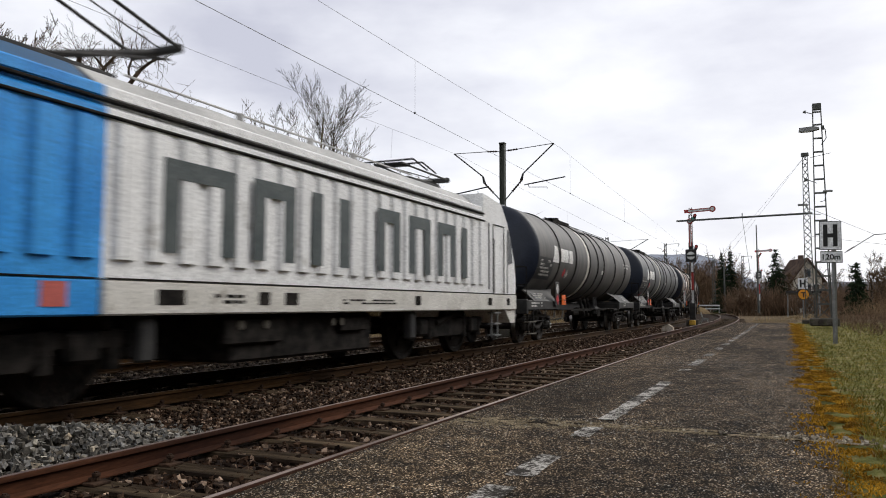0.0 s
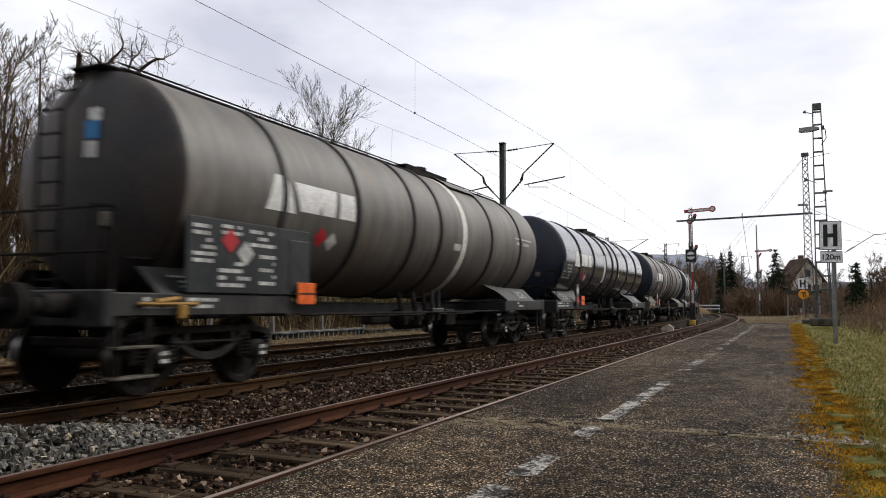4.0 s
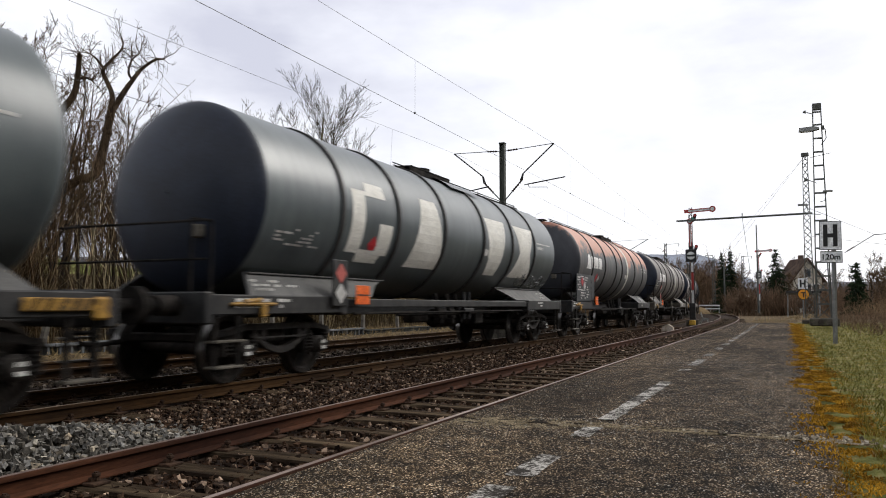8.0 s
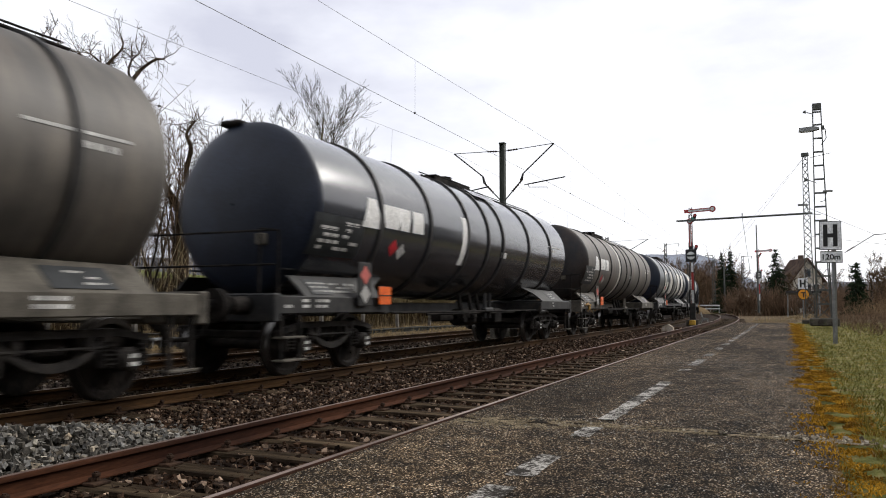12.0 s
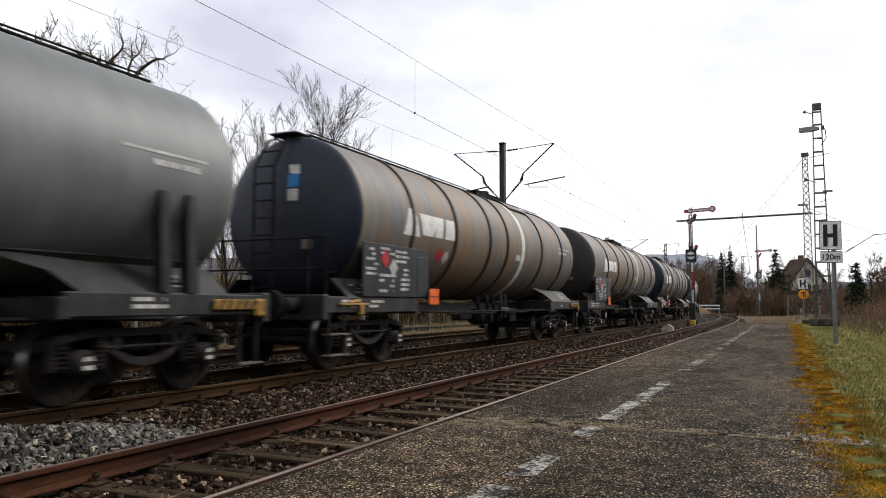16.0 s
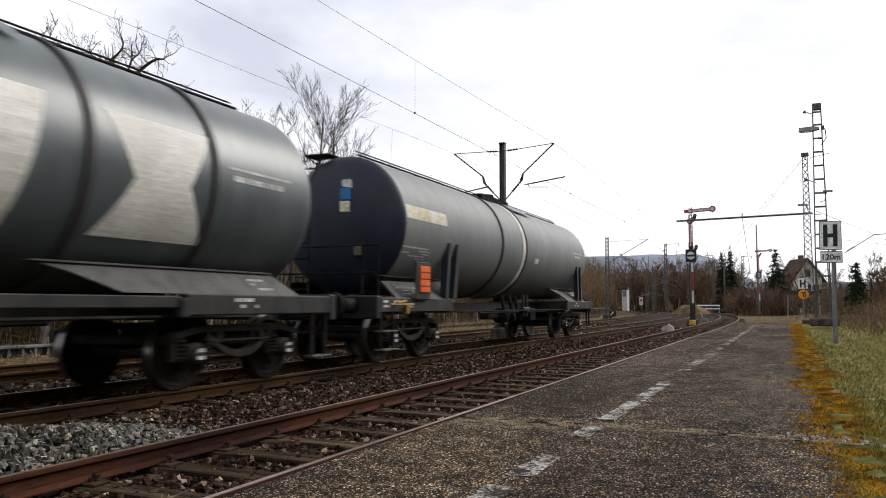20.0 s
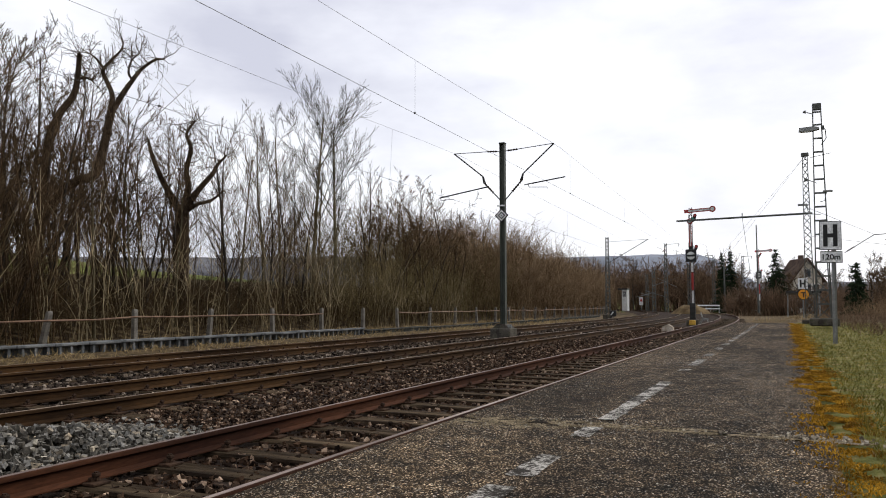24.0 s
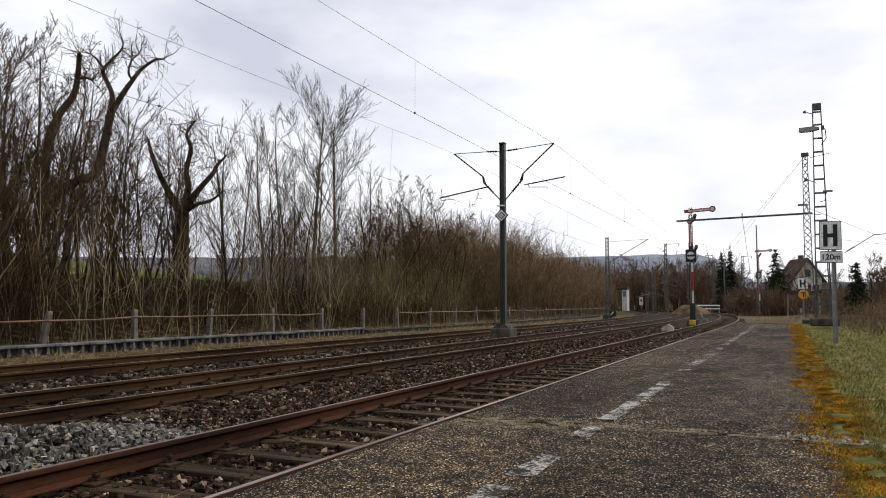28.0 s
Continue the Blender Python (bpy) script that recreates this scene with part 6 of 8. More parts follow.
M_CRADLE = surface("dusty_grey_cradle", (0.050, 0.050, 0.049), (0.095, 0.092, 0.088), 3, 0.65, fine=40, bump=0.15, wear=(0.05, 0.045, 0.04), wear_at=(0.56, 0.75))
M_WHEEL = surface("brown_wheel_steel", (0.010, 0.0085, 0.0075), (0.030, 0.024, 0.020), 5, 0.6, 0.1, spec=0.12, fine=40, bump=0.15)
M_TREAD = plain("polished_wheel_tread", (0.22, 0.21, 0.20), 0.3, 0.9)
M_WHITE = surface("soiled_white_marking", (0.40, 0.39, 0.37), (0.62, 0.61, 0.58), 3, 0.6, fine=40, bump=0.05)
M_CREAM = surface("cream_white_letter", (0.62, 0.60, 0.54), (0.74, 0.72, 0.66), 2, 0.55, fine=40, bump=0.05)
M_LOGO = surface("white_painted_shape", (0.70, 0.69, 0.66), (0.82, 0.81, 0.79), 3, 0.55, fine=40, bump=0.03)
M_ORANGE = surface("orange_warning_plate", (0.70, 0.11, 0.015), (0.88, 0.16, 0.02), 3, 0.45, fine=40, bump=0.03)
M_SPRAY = surface("faded_pale_spray", (0.16, 0.16, 0.155), (0.30, 0.30, 0.29), 4, 0.7, fine=40, bump=0.03)
M_HANDLE = surface("dirty_orange_yellow_paint", (0.20, 0.11, 0.025), (0.46, 0.25, 0.035), 6, 0.6, fine=40, bump=0.1, wear=(0.06, 0.045, 0.03), wear_at=(0.54, 0.66))
M_RED = plain("red_hazard_label", (0.48, 0.02, 0.03), 0.5)
M_PINK = plain("faded_red_label", (0.50, 0.12, 0.10), 0.5)
M_PANEL = surface("dark_sign_panel", (0.012, 0.015, 0.017), (0.026, 0.029, 0.032), 3, 0.5, fine=40, bump=0.05)
M_BLUE = plain("blue_label", (0.02, 0.16, 0.38), 0.5)
M_PATCH = surface("grey_repaint_patch", (0.10, 0.12, 0.125), (0.16, 0.18, 0.185), 3, 0.55, fine=40, bump=0.05)
M_BEIGE = surface("faded_yellow_plate", (0.50, 0.44, 0.26), (0.66, 0.62, 0.46), 2.5, 0.55, fine=20, bump=0.05, wear=(0.62, 0.60, 0.58), wear_at=(0.5, 0.56), wear_scale=3)


def tank_paint(name, base, low, stain=None, stain_at=(0.55, 0.7), rough=0.55, top=None, streak=1.0, top_at=0.465):
    """Tank paint: road dust, streaks that run down round the barrel, darker underside grime, optional rust or faded top."""
    if name in MATS:
        return MATS[name]
    m, n, l, p = nodes_of(name)
    tc = n.new("ShaderNodeTexCoord")
    co = tc.outputs["Object"]
    sep = n.new("ShaderNodeSeparateXYZ")
    l.new(co, sep.inputs[0])
    blot = noise_node(n, l, co, 1.1, 7, 0.65)
    run = noise_node(n, l, co, 2.4, 6, 0.62, (0.25, 1.6, 0.25))
    col = mix_node(n, l, ramp_node(n, l, blot, [(0.36, (0, 0, 0)), (0.64, (1, 1, 1))]), base, low)
    col = mix_node(n, l, 0.55 * streak, col, ramp_node(n, l, run, [(0.38, (0.5, 0.51, 0.53)), (0.62, (1.45, 1.42, 1.36))]), "MULTIPLY")
    if stain:
        s = noise_node(n, l, co, 0.9, 8, 0.68, (0.30, 1.5, 0.30))
        s2 = noise_node(n, l, co, 7.0, 6, 0.7, (0.3, 1.5, 0.3))
        f = math_node(n, l, "ADD", math_node(n, l, "MULTIPLY", s, 0.8), math_node(n, l, "MULTIPLY", s2, 0.2))
        col = mix_node(n, l, ramp_node(n, l, f, [(stain_at[0], (0, 0, 0)), (stain_at[1], (1, 1, 1))]), col, stain)
    if top:
        e = noise_node(n, l, co, 1.0, 9, 0.72)
        e2 = noise_node(n, l, co, 5.0, 8, 0.75)
        z = math_node(n, l, "ADD", math_node(n, l, "MULTIPLY", sep.outputs[2], 0.25), math_node(n, l, "ADD", math_node(n, l, "MULTIPLY", e, 0.55), math_node(n, l, "MULTIPLY", e2, 0.12)))
        col = mix_node(n, l, ramp_node(n, l, math_node(n, l, "SUBTRACT", z, 0.6), [(top_at, (0, 0, 0)), (top_at + 0.055, (1, 1, 1))]), col, top)
    fine = noise_node(n, l, co, 45, 4, 0.7)
    col = mix_node(n, l, 0.3, col, ramp_node(n, l, fine, [(0.25, (0.6, 0.6, 0.6)), (0.75, (1.3, 1.3, 1.3))]), "MULTIPLY")
    l.new(col, p.inputs["Base Color"])
    rg = n.new("ShaderNodeMapRange")
    rg.inputs["To Min"].default_value, rg.inputs["To Max"].default_value = rough - 0.06, rough + 0.14
    l.new(blot, rg.inputs[0])
    l.new(rg.outputs[0], p.inputs["Roughness"])
    p.inputs['Coat Weight'].default_value = 0.6 if rough < 0.2 else 0.06
    p.inputs['Coat Roughness'].default_value = rough * 0.8
    bump_node(n, l, fine, p, 0.04, 0.003)
    MATS[name] = m
    return m


RUST = (0.20, 0.115, 0.052)
T_GREY = tank_paint("dusty_grey_tank", (0.062, 0.060, 0.058), (0.105, 0.100, 0.094))
T_BROWN = tank_paint("brown_grey_tank", (0.074, 0.066, 0.058), (0.132, 0.115, 0.097), (0.13, 0.084, 0.05), (0.56, 0.72))
T_RUST = tank_paint("rust_streaked_tank", (0.100, 0.102, 0.102), (0.15, 0.145, 0.138), RUST, (0.43, 0.62))
T_RED = tank_paint("faded_red_topped_tank", (0.055, 0.055, 0.057), (0.095, 0.093, 0.092), top=(0.46, 0.21, 0.14))
T_RED_END = tank_paint("dark_end_with_faded_red_top", (0.018, 0.020, 0.027), (0.034, 0.036, 0.044), top=(0.40, 0.18, 0.12), top_at=0.66)
T_SLATE = tank_paint("slate_blue_grey_tank", (0.070, 0.076, 0.082), (0.112, 0.118, 0.122), (0.11, 0.085, 0.062), (0.58, 0.78))
T_GLOSS = tank_paint("glossy_black_tank", (0.020, 0.023, 0.030), (0.034, 0.037, 0.045), rough=0.17, streak=0.5)
T_GREEN = tank_paint("clean_slate_grey_tank", (0.070, 0.085, 0.090), (0.098, 0.116, 0.121), rough=0.32, streak=0.5)
T_MID = tank_paint("plain_mid_grey_tank", (0.118, 0.129, 0.129), (0.168, 0.178, 0.176), rough=0.5, streak=0.4)


# Front ends turn from the sun; that shade is put into their dark colour.
def shaded_end_paint(name, c):
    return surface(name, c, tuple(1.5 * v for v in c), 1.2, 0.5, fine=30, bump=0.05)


E_BLUE = shaded_end_paint("shaded_blue_tank_end", (0.011, 0.015, 0.026))
E_RUST = surface("shaded_rust_brown_tank_end", (0.020, 0.019, 0.021), (0.045, 0.032, 0.026), 1.2, 0.55, fine=30, bump=0.05)
M_RING = surface("dark_tank_ring", (0.022, 0.021, 0.021), (0.045, 0.042, 0.040), 2, 0.6, fine=30, bump=0.1)
M_BAND = surface("off_white_tank_band", (0.56, 0.54, 0.48), (0.72, 0.70, 0.64), 2, 0.6, fine=30, bump=0.05, wear=(0.12, 0.11, 0.10), wear_at=(0.66, 0.74))


def bogie_meshes():
    """A two-axle wagon bogie, about its pivot, and one wheelset about its axle."""
    # side frame: a slim upper beam over a sagging bow, with guides beside the axle boxes
    sf = Shape().prism([(-1.28, 0.64), (-1.22, 0.72), (-0.80, 0.80), (0.80, 0.80), (1.22, 0.72), (1.28, 0.64), (0.80, 0.715), (-0.80, 0.715)], "x", -0.06, 0.06)
    bow = [(0.66 * (i / 6 - 1), 0.37 + 0.30 * (i / 6 - 1) ** 2) for i in range(13)]
    sf.prism(bow + [(y, z + 0.095 - 0.03 * abs(y)) for y, z in bow[::-1]], "x", -0.05, 0.05)
    for y in (-0.9, 0.9):
        for d in (-0.30, 0.30):
            sf.box((0, y + d, 0.55), (0.10, 0.07, 0.36), cut=0.012)
    for y in (-0.42, 0.42):
        sf.box((0.02, y, 0.64), (0.10, 0.10, 0.16), cut=0.015)
    sf.rod((0.05, -0.7, 0.60), (0.05, 0.7, 0.60), 0.018, seg=6)
    eb = Shape().box((0, 0, 0.62), (2.0, 0.1, 0.12), cut=0.02)
    fr = Shape().box((0, 0, 0.62), (1.9, 0.42, 0.22), cut=0.03)
    fr.rod((0, 0, 0.7), (0, 0, 0.92), 0.28, seg=14)
    ax = Shape().box((0, 0, 0), (0.20, 0.26, 0.26), cut=0.05).rod((-0.14, 0, 0), (0.14, 0, 0), 0.10, seg=12)
    spr = Shape()
    for k in range(5):
        spr.lathe([(-0.012, 0.062), (0.012, 0.078), (0.03, 0.062)], 10, "z", (0, 0, -0.06 + 0.05 * k))
    spr.rod((0, 0, -0.08), (0, 0, 0.2), 0.06, seg=8)
    tag = Shape().box((0, 0, 0.045), (0.006, 0.11, 0.045)).box((0, 0, -0.045), (0.006, 0.11, 0.045))
    ws = Shape()
    ws.rod((-1.0, 0, 0), (1.0, 0, 0), 0.085, seg=12)
    for s in (-1, 1):
        c = s * 0.7525
        ws.lathe([(c - s * 0.075, 0.11), (c - s * 0.075, 0.36), (c - s * 0.09, 0.38), (c - s * 0.09, 0.485), (c - s * 0.055, 0.487), (c - s * 0.048, 0.462)], 28, "x")
        ws.lathe([(c + s * 0.06, 0.455), (c + s * 0.06, 0.39), (c + s * 0.01, 0.36), (c + s * 0.02, 0.16), (c + s * 0.05, 0.13), (c + s * 0.05, 0.09)], 28, "x")
        for k in range(4):
            a = k * math.pi / 2
            ws.rod((c + s * 0.01, 0.26 * math.cos(a), 0.26 * math.sin(a)), (c + s * 0.035, 0.26 * math.cos(a), 0.26 * math.sin(a)), 0.035, seg=8)
    tr = Shape().lathe([(-0.048, 0.462), (0.06, 0.455)], 36, "x")
    return (fr.mesh("bolster", M_STEEL_DARK), sf.mesh("side_frame", M_BOGIE), eb.mesh("end_beam", M_STEEL_DARK), ax.mesh("axle_box", M_BOGIE, 40), spr.mesh("coil_spring", M_STEEL_DARK, 60),
            tag.mesh("axle_box_marking", M_WHITE), ws.mesh("wheelset", M_WHEEL, 40), tr.mesh("tread", M_TREAD, 40))


BOGIE = bogie_meshes()
WHEELS = []


def add_bogie(parent, y):
    fr, sf, eb, ax, spr, tag, ws, tr = BOGIE
    b = part("bogie", fr, None, parent, "dark grimy two-axle bogie frame", at=pose(0, y, 0))
    for s in (-1, 1):
        part("side_frame", sf, None, b, at=pose(s * 1.0, 0, 0))
        part("end_beam", eb, None, b, at=pose(0, s * 1.22, 0))
    for dy in (-0.9, 0.9):
        for s in (-1, 1):
            part("axle_box", ax, None, b, at=pose(s * 1.03, dy, 0.46))
            for d in (-0.22, 0.22):
                part("coil_spring", spr, None, b, at=pose(s * 1.03, dy + d, 0.46))
        part("axle_box_marking", tag, None, b, at=pose(1.178, dy, 0.455))
    for dy in (-0.9, 0.9):
        w = part("wheelset", ws, None, parent, "steel wheelset with polished treads", at=pose(0, y + dy, 0.46))
        part("tread", tr, None, w, at=pose(0.7525, 0, 0))
        part("tread", tr, None, w, at=pose(-0.7525, 0, 0, 0, 0, 180))
        WHEELS.append((w, y + dy, 0.46, 0.46))


def patch(sh, y0, y1, a0, a1, r, zc, slant=0.0, taper=0.0, ny=3, na=6, y_is=None):
    """A thin raised field on the barrel: y from y0 to y1, angles in degrees up from level on the near side."""
    vs = []
    for lift in (0.001, 0.005):
        for i in range(na + 1):
            u = i / na
            a = radians(a0 + (a1 - a0) * u)
            sh_y = slant * u
            w = 1 - taper * u
            for j in range(ny + 1):
                y = (y0 + y1) / 2 + (y1 - y0) * (j / ny - 0.5) * w + sh_y
                vs.append(((r + lift) * math.cos(a), y, zc + (r + lift) * math.sin(a)))
    k = (ny + 1) * (na + 1)
    o = len(sh.v)
    sh.v.extend(vs)
    for i in range(na):
        for j in range(ny):
            q = o + k + i * (ny + 1) + j
            sh.f.append((q, q + 1, q + ny + 2, q + ny + 1))
    return sh


def hoop(sh, y, w, lift, r, zc, seg=48, a0=0, a1=360):
    prof = [(y - w / 2, r - 0.01), (y - w / 2, r + lift), (y + w / 2, r + lift), (y + w / 2, r - 0.01)]
    return sh.lathe(prof, seg, "y", (0, 0, zc))


def writing(sh, x, y0, y1, z0, z1, rows, rng, fill=0.85):
    """Illegible lines of text as bars on an upright panel that faces +x."""
    h = (z1 - z0) / rows
    for k in range(rows):
        y, z = y0, z1 - (k + 0.5) * h
        end = y1 - rng.random() * 0.35 * (y1 - y0)
        while y < end:
            w = rng.uniform(0.05, 0.22)
            w = min(w, end - y)
            if rng.random() < 0.22:
                y += w * 1.3
                continue
            sh.box((x, y + w / 2, z), (0.004, w, h * 0.55))
            y += w + 0.03
    return sh


def barrel_writing(sh, r, zc, y0, y1, a0, a1, rows, rng):
    da = (a1 - a0) / rows
    for k in range(rows):
        y = y0
        end = y1 - rng.random() * 0.3 * (y1 - y0)
        while y < end:
            w = min(rng.uniform(0.06, 0.25), end - y)
            if rng.random() < 0.3:
                y += w * 1.4
                continue
            patch(sh, y, y + w, a1 - (k + 0.8) * da, a1 - (k + 0.25) * da, r, zc, na=1, ny=1)
            y += w + 0.035
    return sh


def scribble(sh, y0, y1, a0, a1, r, zc, rng):
    """Loose sprayed loops along the lower barrel, with no letters in them."""
    y = y0
    while y < y1:
        n, w, da, a = 12, rng.uniform(0.10, 0.24), rng.uniform(3, 8), rng.uniform(a0, a1)
        turn, pts = rng.uniform(0, 6.28), []
        for k in range(int(n * rng.uniform(0.55, 0.95))):
            t = turn + 6.283 * k / n
            b = radians(a + da * math.sin(t))
            pts.append(((r + 0.004) * math.cos(b), y + w * math.cos(t) + 0.02 * k, zc + (r + 0.004) * math.sin(b)))
        sh.tube(pts, 0.016, 5)
        y += w * rng.uniform(0.5, 1.0)
    return sh


def diamond(sh, x, y, z, r):
    return sh.prism([(y - r, z), (y, z - r), (y + r, z), (y, z + r)], "x", x, x + 0.006)


def barrel_diamond(sh, y, a, size, r, zc):
    da = math.degrees(size / r)
    vs = [(y - size, a), (y, a - da), (y + size, a), (y, a + da)]
    sh.add([((r + 0.005) * math.cos(radians(b)), yy, zc + (r + 0.005) * math.sin(radians(b))) for yy, b in vs], [(0, 1, 2, 3)])
    return sh


def wagon(k, length, label, paint, end, rings, band, logo="", ladder=False, board=False, r=1.385, zc=2.60, pale=False, rail_top=True, hazard=0, extra="", shift=0.0, pl=0.0, bands=(), go=0.0, tall_plates=False):
    """A four-axle tank wagon about its middle at rail level; front towards -y."""
    rng = random.Random(40 + k)
    w = thing("tank_wagon", label, "tank wagon", "tank wagons of the goods train")
    hf = length / 2
    y0, y1 = -hf + 1.78, hf - 1.45
    prof = [(y0 - 0.75 * d, r * q) for d, q in ((0.56, 0.015), (0.55, 0.25), (0.51, 0.48), (0.44, 0.67), (0.35, 0.81), (0.24, 0.91), (0.12, 0.975), (0.04, 0.997), (0.0, 1.0))]
    n = 8
    body = [(y0, r)] + [(y0 + (y1 - y0) * i / n, r) for i in range(1, n)] + [(y1, r)]
    rear = [(y1 + y0 - y, q) for y, q in prof[::-1]]
    tank = part("tank", Shape().lathe(body, 72, "y", (0, 0, zc)), paint, w, smooth=60)
    # front end carries its shade in the colour, rear end keeps the barrel paint
    part("tank_end", Shape().lathe(prof, 64, "y", (0, 0, zc)), end, w, "domed front tank end with shade in its dark colour", smooth=60)
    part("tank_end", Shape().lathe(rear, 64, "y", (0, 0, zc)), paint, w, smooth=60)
    for y in rings:
        part("tank_ring", hoop(Shape(), y + go, 0.085, 0.035, r, zc), M_RING, w, smooth=30)
    if band is not None:
        part("tank_band", hoop(Shape(), band + go, 0.25, 0.012, r, zc), M_BAND, w, "off-white band round the tank", smooth=30)
    for y in bands:
        part("tank_band", hoop(Shape(), y, 0.16, 0.010, r, zc), M_BAND, w, "off-white band round the tank", smooth=30)
    # underframe: end frames, centre sill, saddles, headstocks, buffers
    fm = M_FRAME_PALE if pale else M_FRAME_GREY
    und = part("underframe", Shape().box((0, 0, 1.0), (0.55, length - 3.0, 0.22), cut=0.02), fm, w)
    for s in (-1, 1):
        yb = s * (hf - 0.72)
        part("headstock", Shape().box((0, yb, 1.02), (2.72, 0.16, 0.40), cut=0.02), fm, und)
        for sx in (-1, 1):
            part("side_sill", Shape().box((sx * 1.30, s * (hf - 2.3), 1.06), (0.10, 3.1, 0.26), cut=0.015), fm, und)
            part("inner_sill", Shape().box((sx * 0.42, s * (hf - 2.3), 1.0), (0.10, 3.1, 0.26), cut=0.015), fm, und)
        part("cross_beam", Shape().box((0, s * (hf - 3.85), 1.02), (2.7, 0.14, 0.24), cut=0.02), fm, und)
    if logo == "tall":
        for sx in (-1, 1):
            part("side_sill", Shape().box((sx * 1.285, 0, 1.09), (0.06, length - 7.9, 0.14), cut=0.012), fm, und)
    for s in (-1, 1):
        for sx in (-1, 1):
            sad = Shape()
            yb = s * (hf - 2.35)
            xo = sx * 1.31
            if logo == "tall":
                poly = [(yb + s * 0.8, 1.19), (yb + s * 0.5, 1.50), (yb - s * 3.3, 1.50), (yb - s * 2.9, 1.40), (yb - s * 2.4, 1.19)]
            else:
                poly = [(yb + s * 0.9, 1.19), (yb + s * 0.9, 1.50), (yb - s * 1.0, 1.52), (yb - s * 2.2, 1.60), (yb - s * 1.5, 1.40), (yb - s * 1.3, 1.19)]
            # an inclined plate that leans in from the sill to the barrel
            ring = [(xo - sx * 1.05 * (z - 1.19), y, z) for y, z in poly]
            m_p = len(ring)
            sad.add(ring + [(x - sx * 0.05, y, z) for x, y, z in ring], [tuple(range(m_p)), tuple(range(m_p, 2 * m_p))[::-1]] + [(i, (i + 1) % m_p, m_p + (i + 1) % m_p, m_p + i) for i in range(m_p)])
            z_l = max(z for _, z in poly)
            y_l = [y for y, z in poly if z > z_l - 0.13]
            sad.box((xo - sx * (1.05 * (z_l - 1.19) + 0.0), (min(y_l) + max(y_l)) / 2, z_l), (0.10, max(y_l) - min(y_l), 0.025), cut=0.005)
            part("saddle", sad, M_CRADLE if logo == "tall" else fm, w)
            buf = Shape()
            bx = sx * 0.875
            yb = s * (hf - 0.62)
            buf.rod((bx, yb - s * 0.04, 1.05), (bx, yb + s * 0.32, 1.05), 0.13, 0.12, 14)
            buf.rod((bx, yb + s * 0.30, 1.05), (bx, yb + s * 0.56, 1.05), 0.085, 0.085, 12)
            buf.rod((bx, yb + s * 0.56, 1.05), (bx, yb + s * 0.61, 1.05), 0.23, 0.22, 20)
            part("buffer", buf, M_STEEL_DARK, w, smooth=40)
        hook = Shape().box((0, s * (hf - 0.38), 1.0), (0.10, 0.7, 0.12), cut=0.02)
        hook.tube([(0.1, s * (hf - 0.3), 0.95), (0.1, s * (hf - 0.05), 0.72), (-0.1, s * (hf - 0.05), 0.72), (-0.1, s * (hf - 0.3), 0.95)], 0.025)
        hook.tube([(0.35, s * (hf - 0.6), 0.9), (0.38, s * (hf - 0.3), 0.62), (0.30, s * (hf - 0.02), 0.58)], 0.03)
        part("coupling", hook, M_STEEL_DARK, w)
    add_bogie(w, -hf + 2.6)
    add_bogie(w, hf - 2.5)
    # brake and pipe gear under the belly
    gear = Shape()
    gear.lathe([(-0.55, 0.05), (-0.52, 0.20), (0.52, 0.20), (0.55, 0.05)], 16, "y", (0.75, 0.35, 0.78))
    gear.box((1.0, 1.5, 0.80), (0.35, 0.5, 0.35), cut=0.03)
    gear.box((0.9, -1.3, 0.82), (0.25, 0.7, 0.22), cut=0.03)
    gear.tube([(1.15, -2.6, 0.88), (1.15, 2.8, 0.88)], 0.03)
    gear.tube([(1.28, -hf + 4.2, 0.92), (1.28, hf - 4.2, 0.92)], 0.022)
    for y in (-0.5, 0.1, 0.55):
        gear.rod((0.95, y, 1.3), (1.05, y, 0.72), 0.05, seg=8)
        gear.box((1.05, y, 0.72), (0.16, 0.16, 0.12), cut=0.02)
    part("brake_gear", gear, M_STEEL_DARK, w)
    val = Shape()
    for y in (0.45, 0.75):
        val.rod((1.22, y, 1.35), (1.22, y, 0.75), 0.045, seg=8)
    val.box((1.24, 0.6, 0.95), (0.12, 0.55, 0.10), cut=0.02)
    part("discharge_valve", val, fm, w)
    # corner steps and handrails at the brake platform
    for sx in (-1, 1):
        x = sx * 1.30
        part("step_hanger", Shape().box((x, -hf + 0.88, 0.60), (0.05, 0.05, 0.72)), M_STEEL_DARK, w)
        step = part("step_hanger", Shape().box((x, -hf + 1.32, 0.60), (0.05, 0.05, 0.72)), M_STEEL_DARK, w)
        for z in (0.28, 0.60):
            part("footstep", Shape().box((x, -hf + 1.10, z), (0.20, 0.55, 0.03), cut=0.006), M_FRAME_PALE, step)
    for sx in (-1, 1):
        x = sx * 1.30
        back = part("step_hanger", Shape().box((x, hf - 1.22, 0.62), (0.05, 0.05, 0.66)).box((x, hf - 0.88, 0.62), (0.05, 0.05, 0.66)), M_STEEL_DARK, w)
        part("footstep", Shape().box((x, hf - 1.05, 0.30), (0.20, 0.46, 0.03), cut=0.006), M_FRAME_PALE, back)
    part("socket_box", Shape().box((0.55, y0 - 0.40, 2.05), (0.16, 0.12, 0.18), cut=0.02), M_FRAME_PALE, w, "small pale socket box on the tank end")
    for sx in (-1, 1):
        x = sx * 1.30
        part("handrail", Shape().tube([(x, -hf + 0.80, 1.15), (x, -hf + 0.80, 2.10), (x * 0.75, -hf + 0.80, 2.14), (x * 0.75, -hf + 0.80, 1.15)], 0.018), M_STEEL_DARK, w)
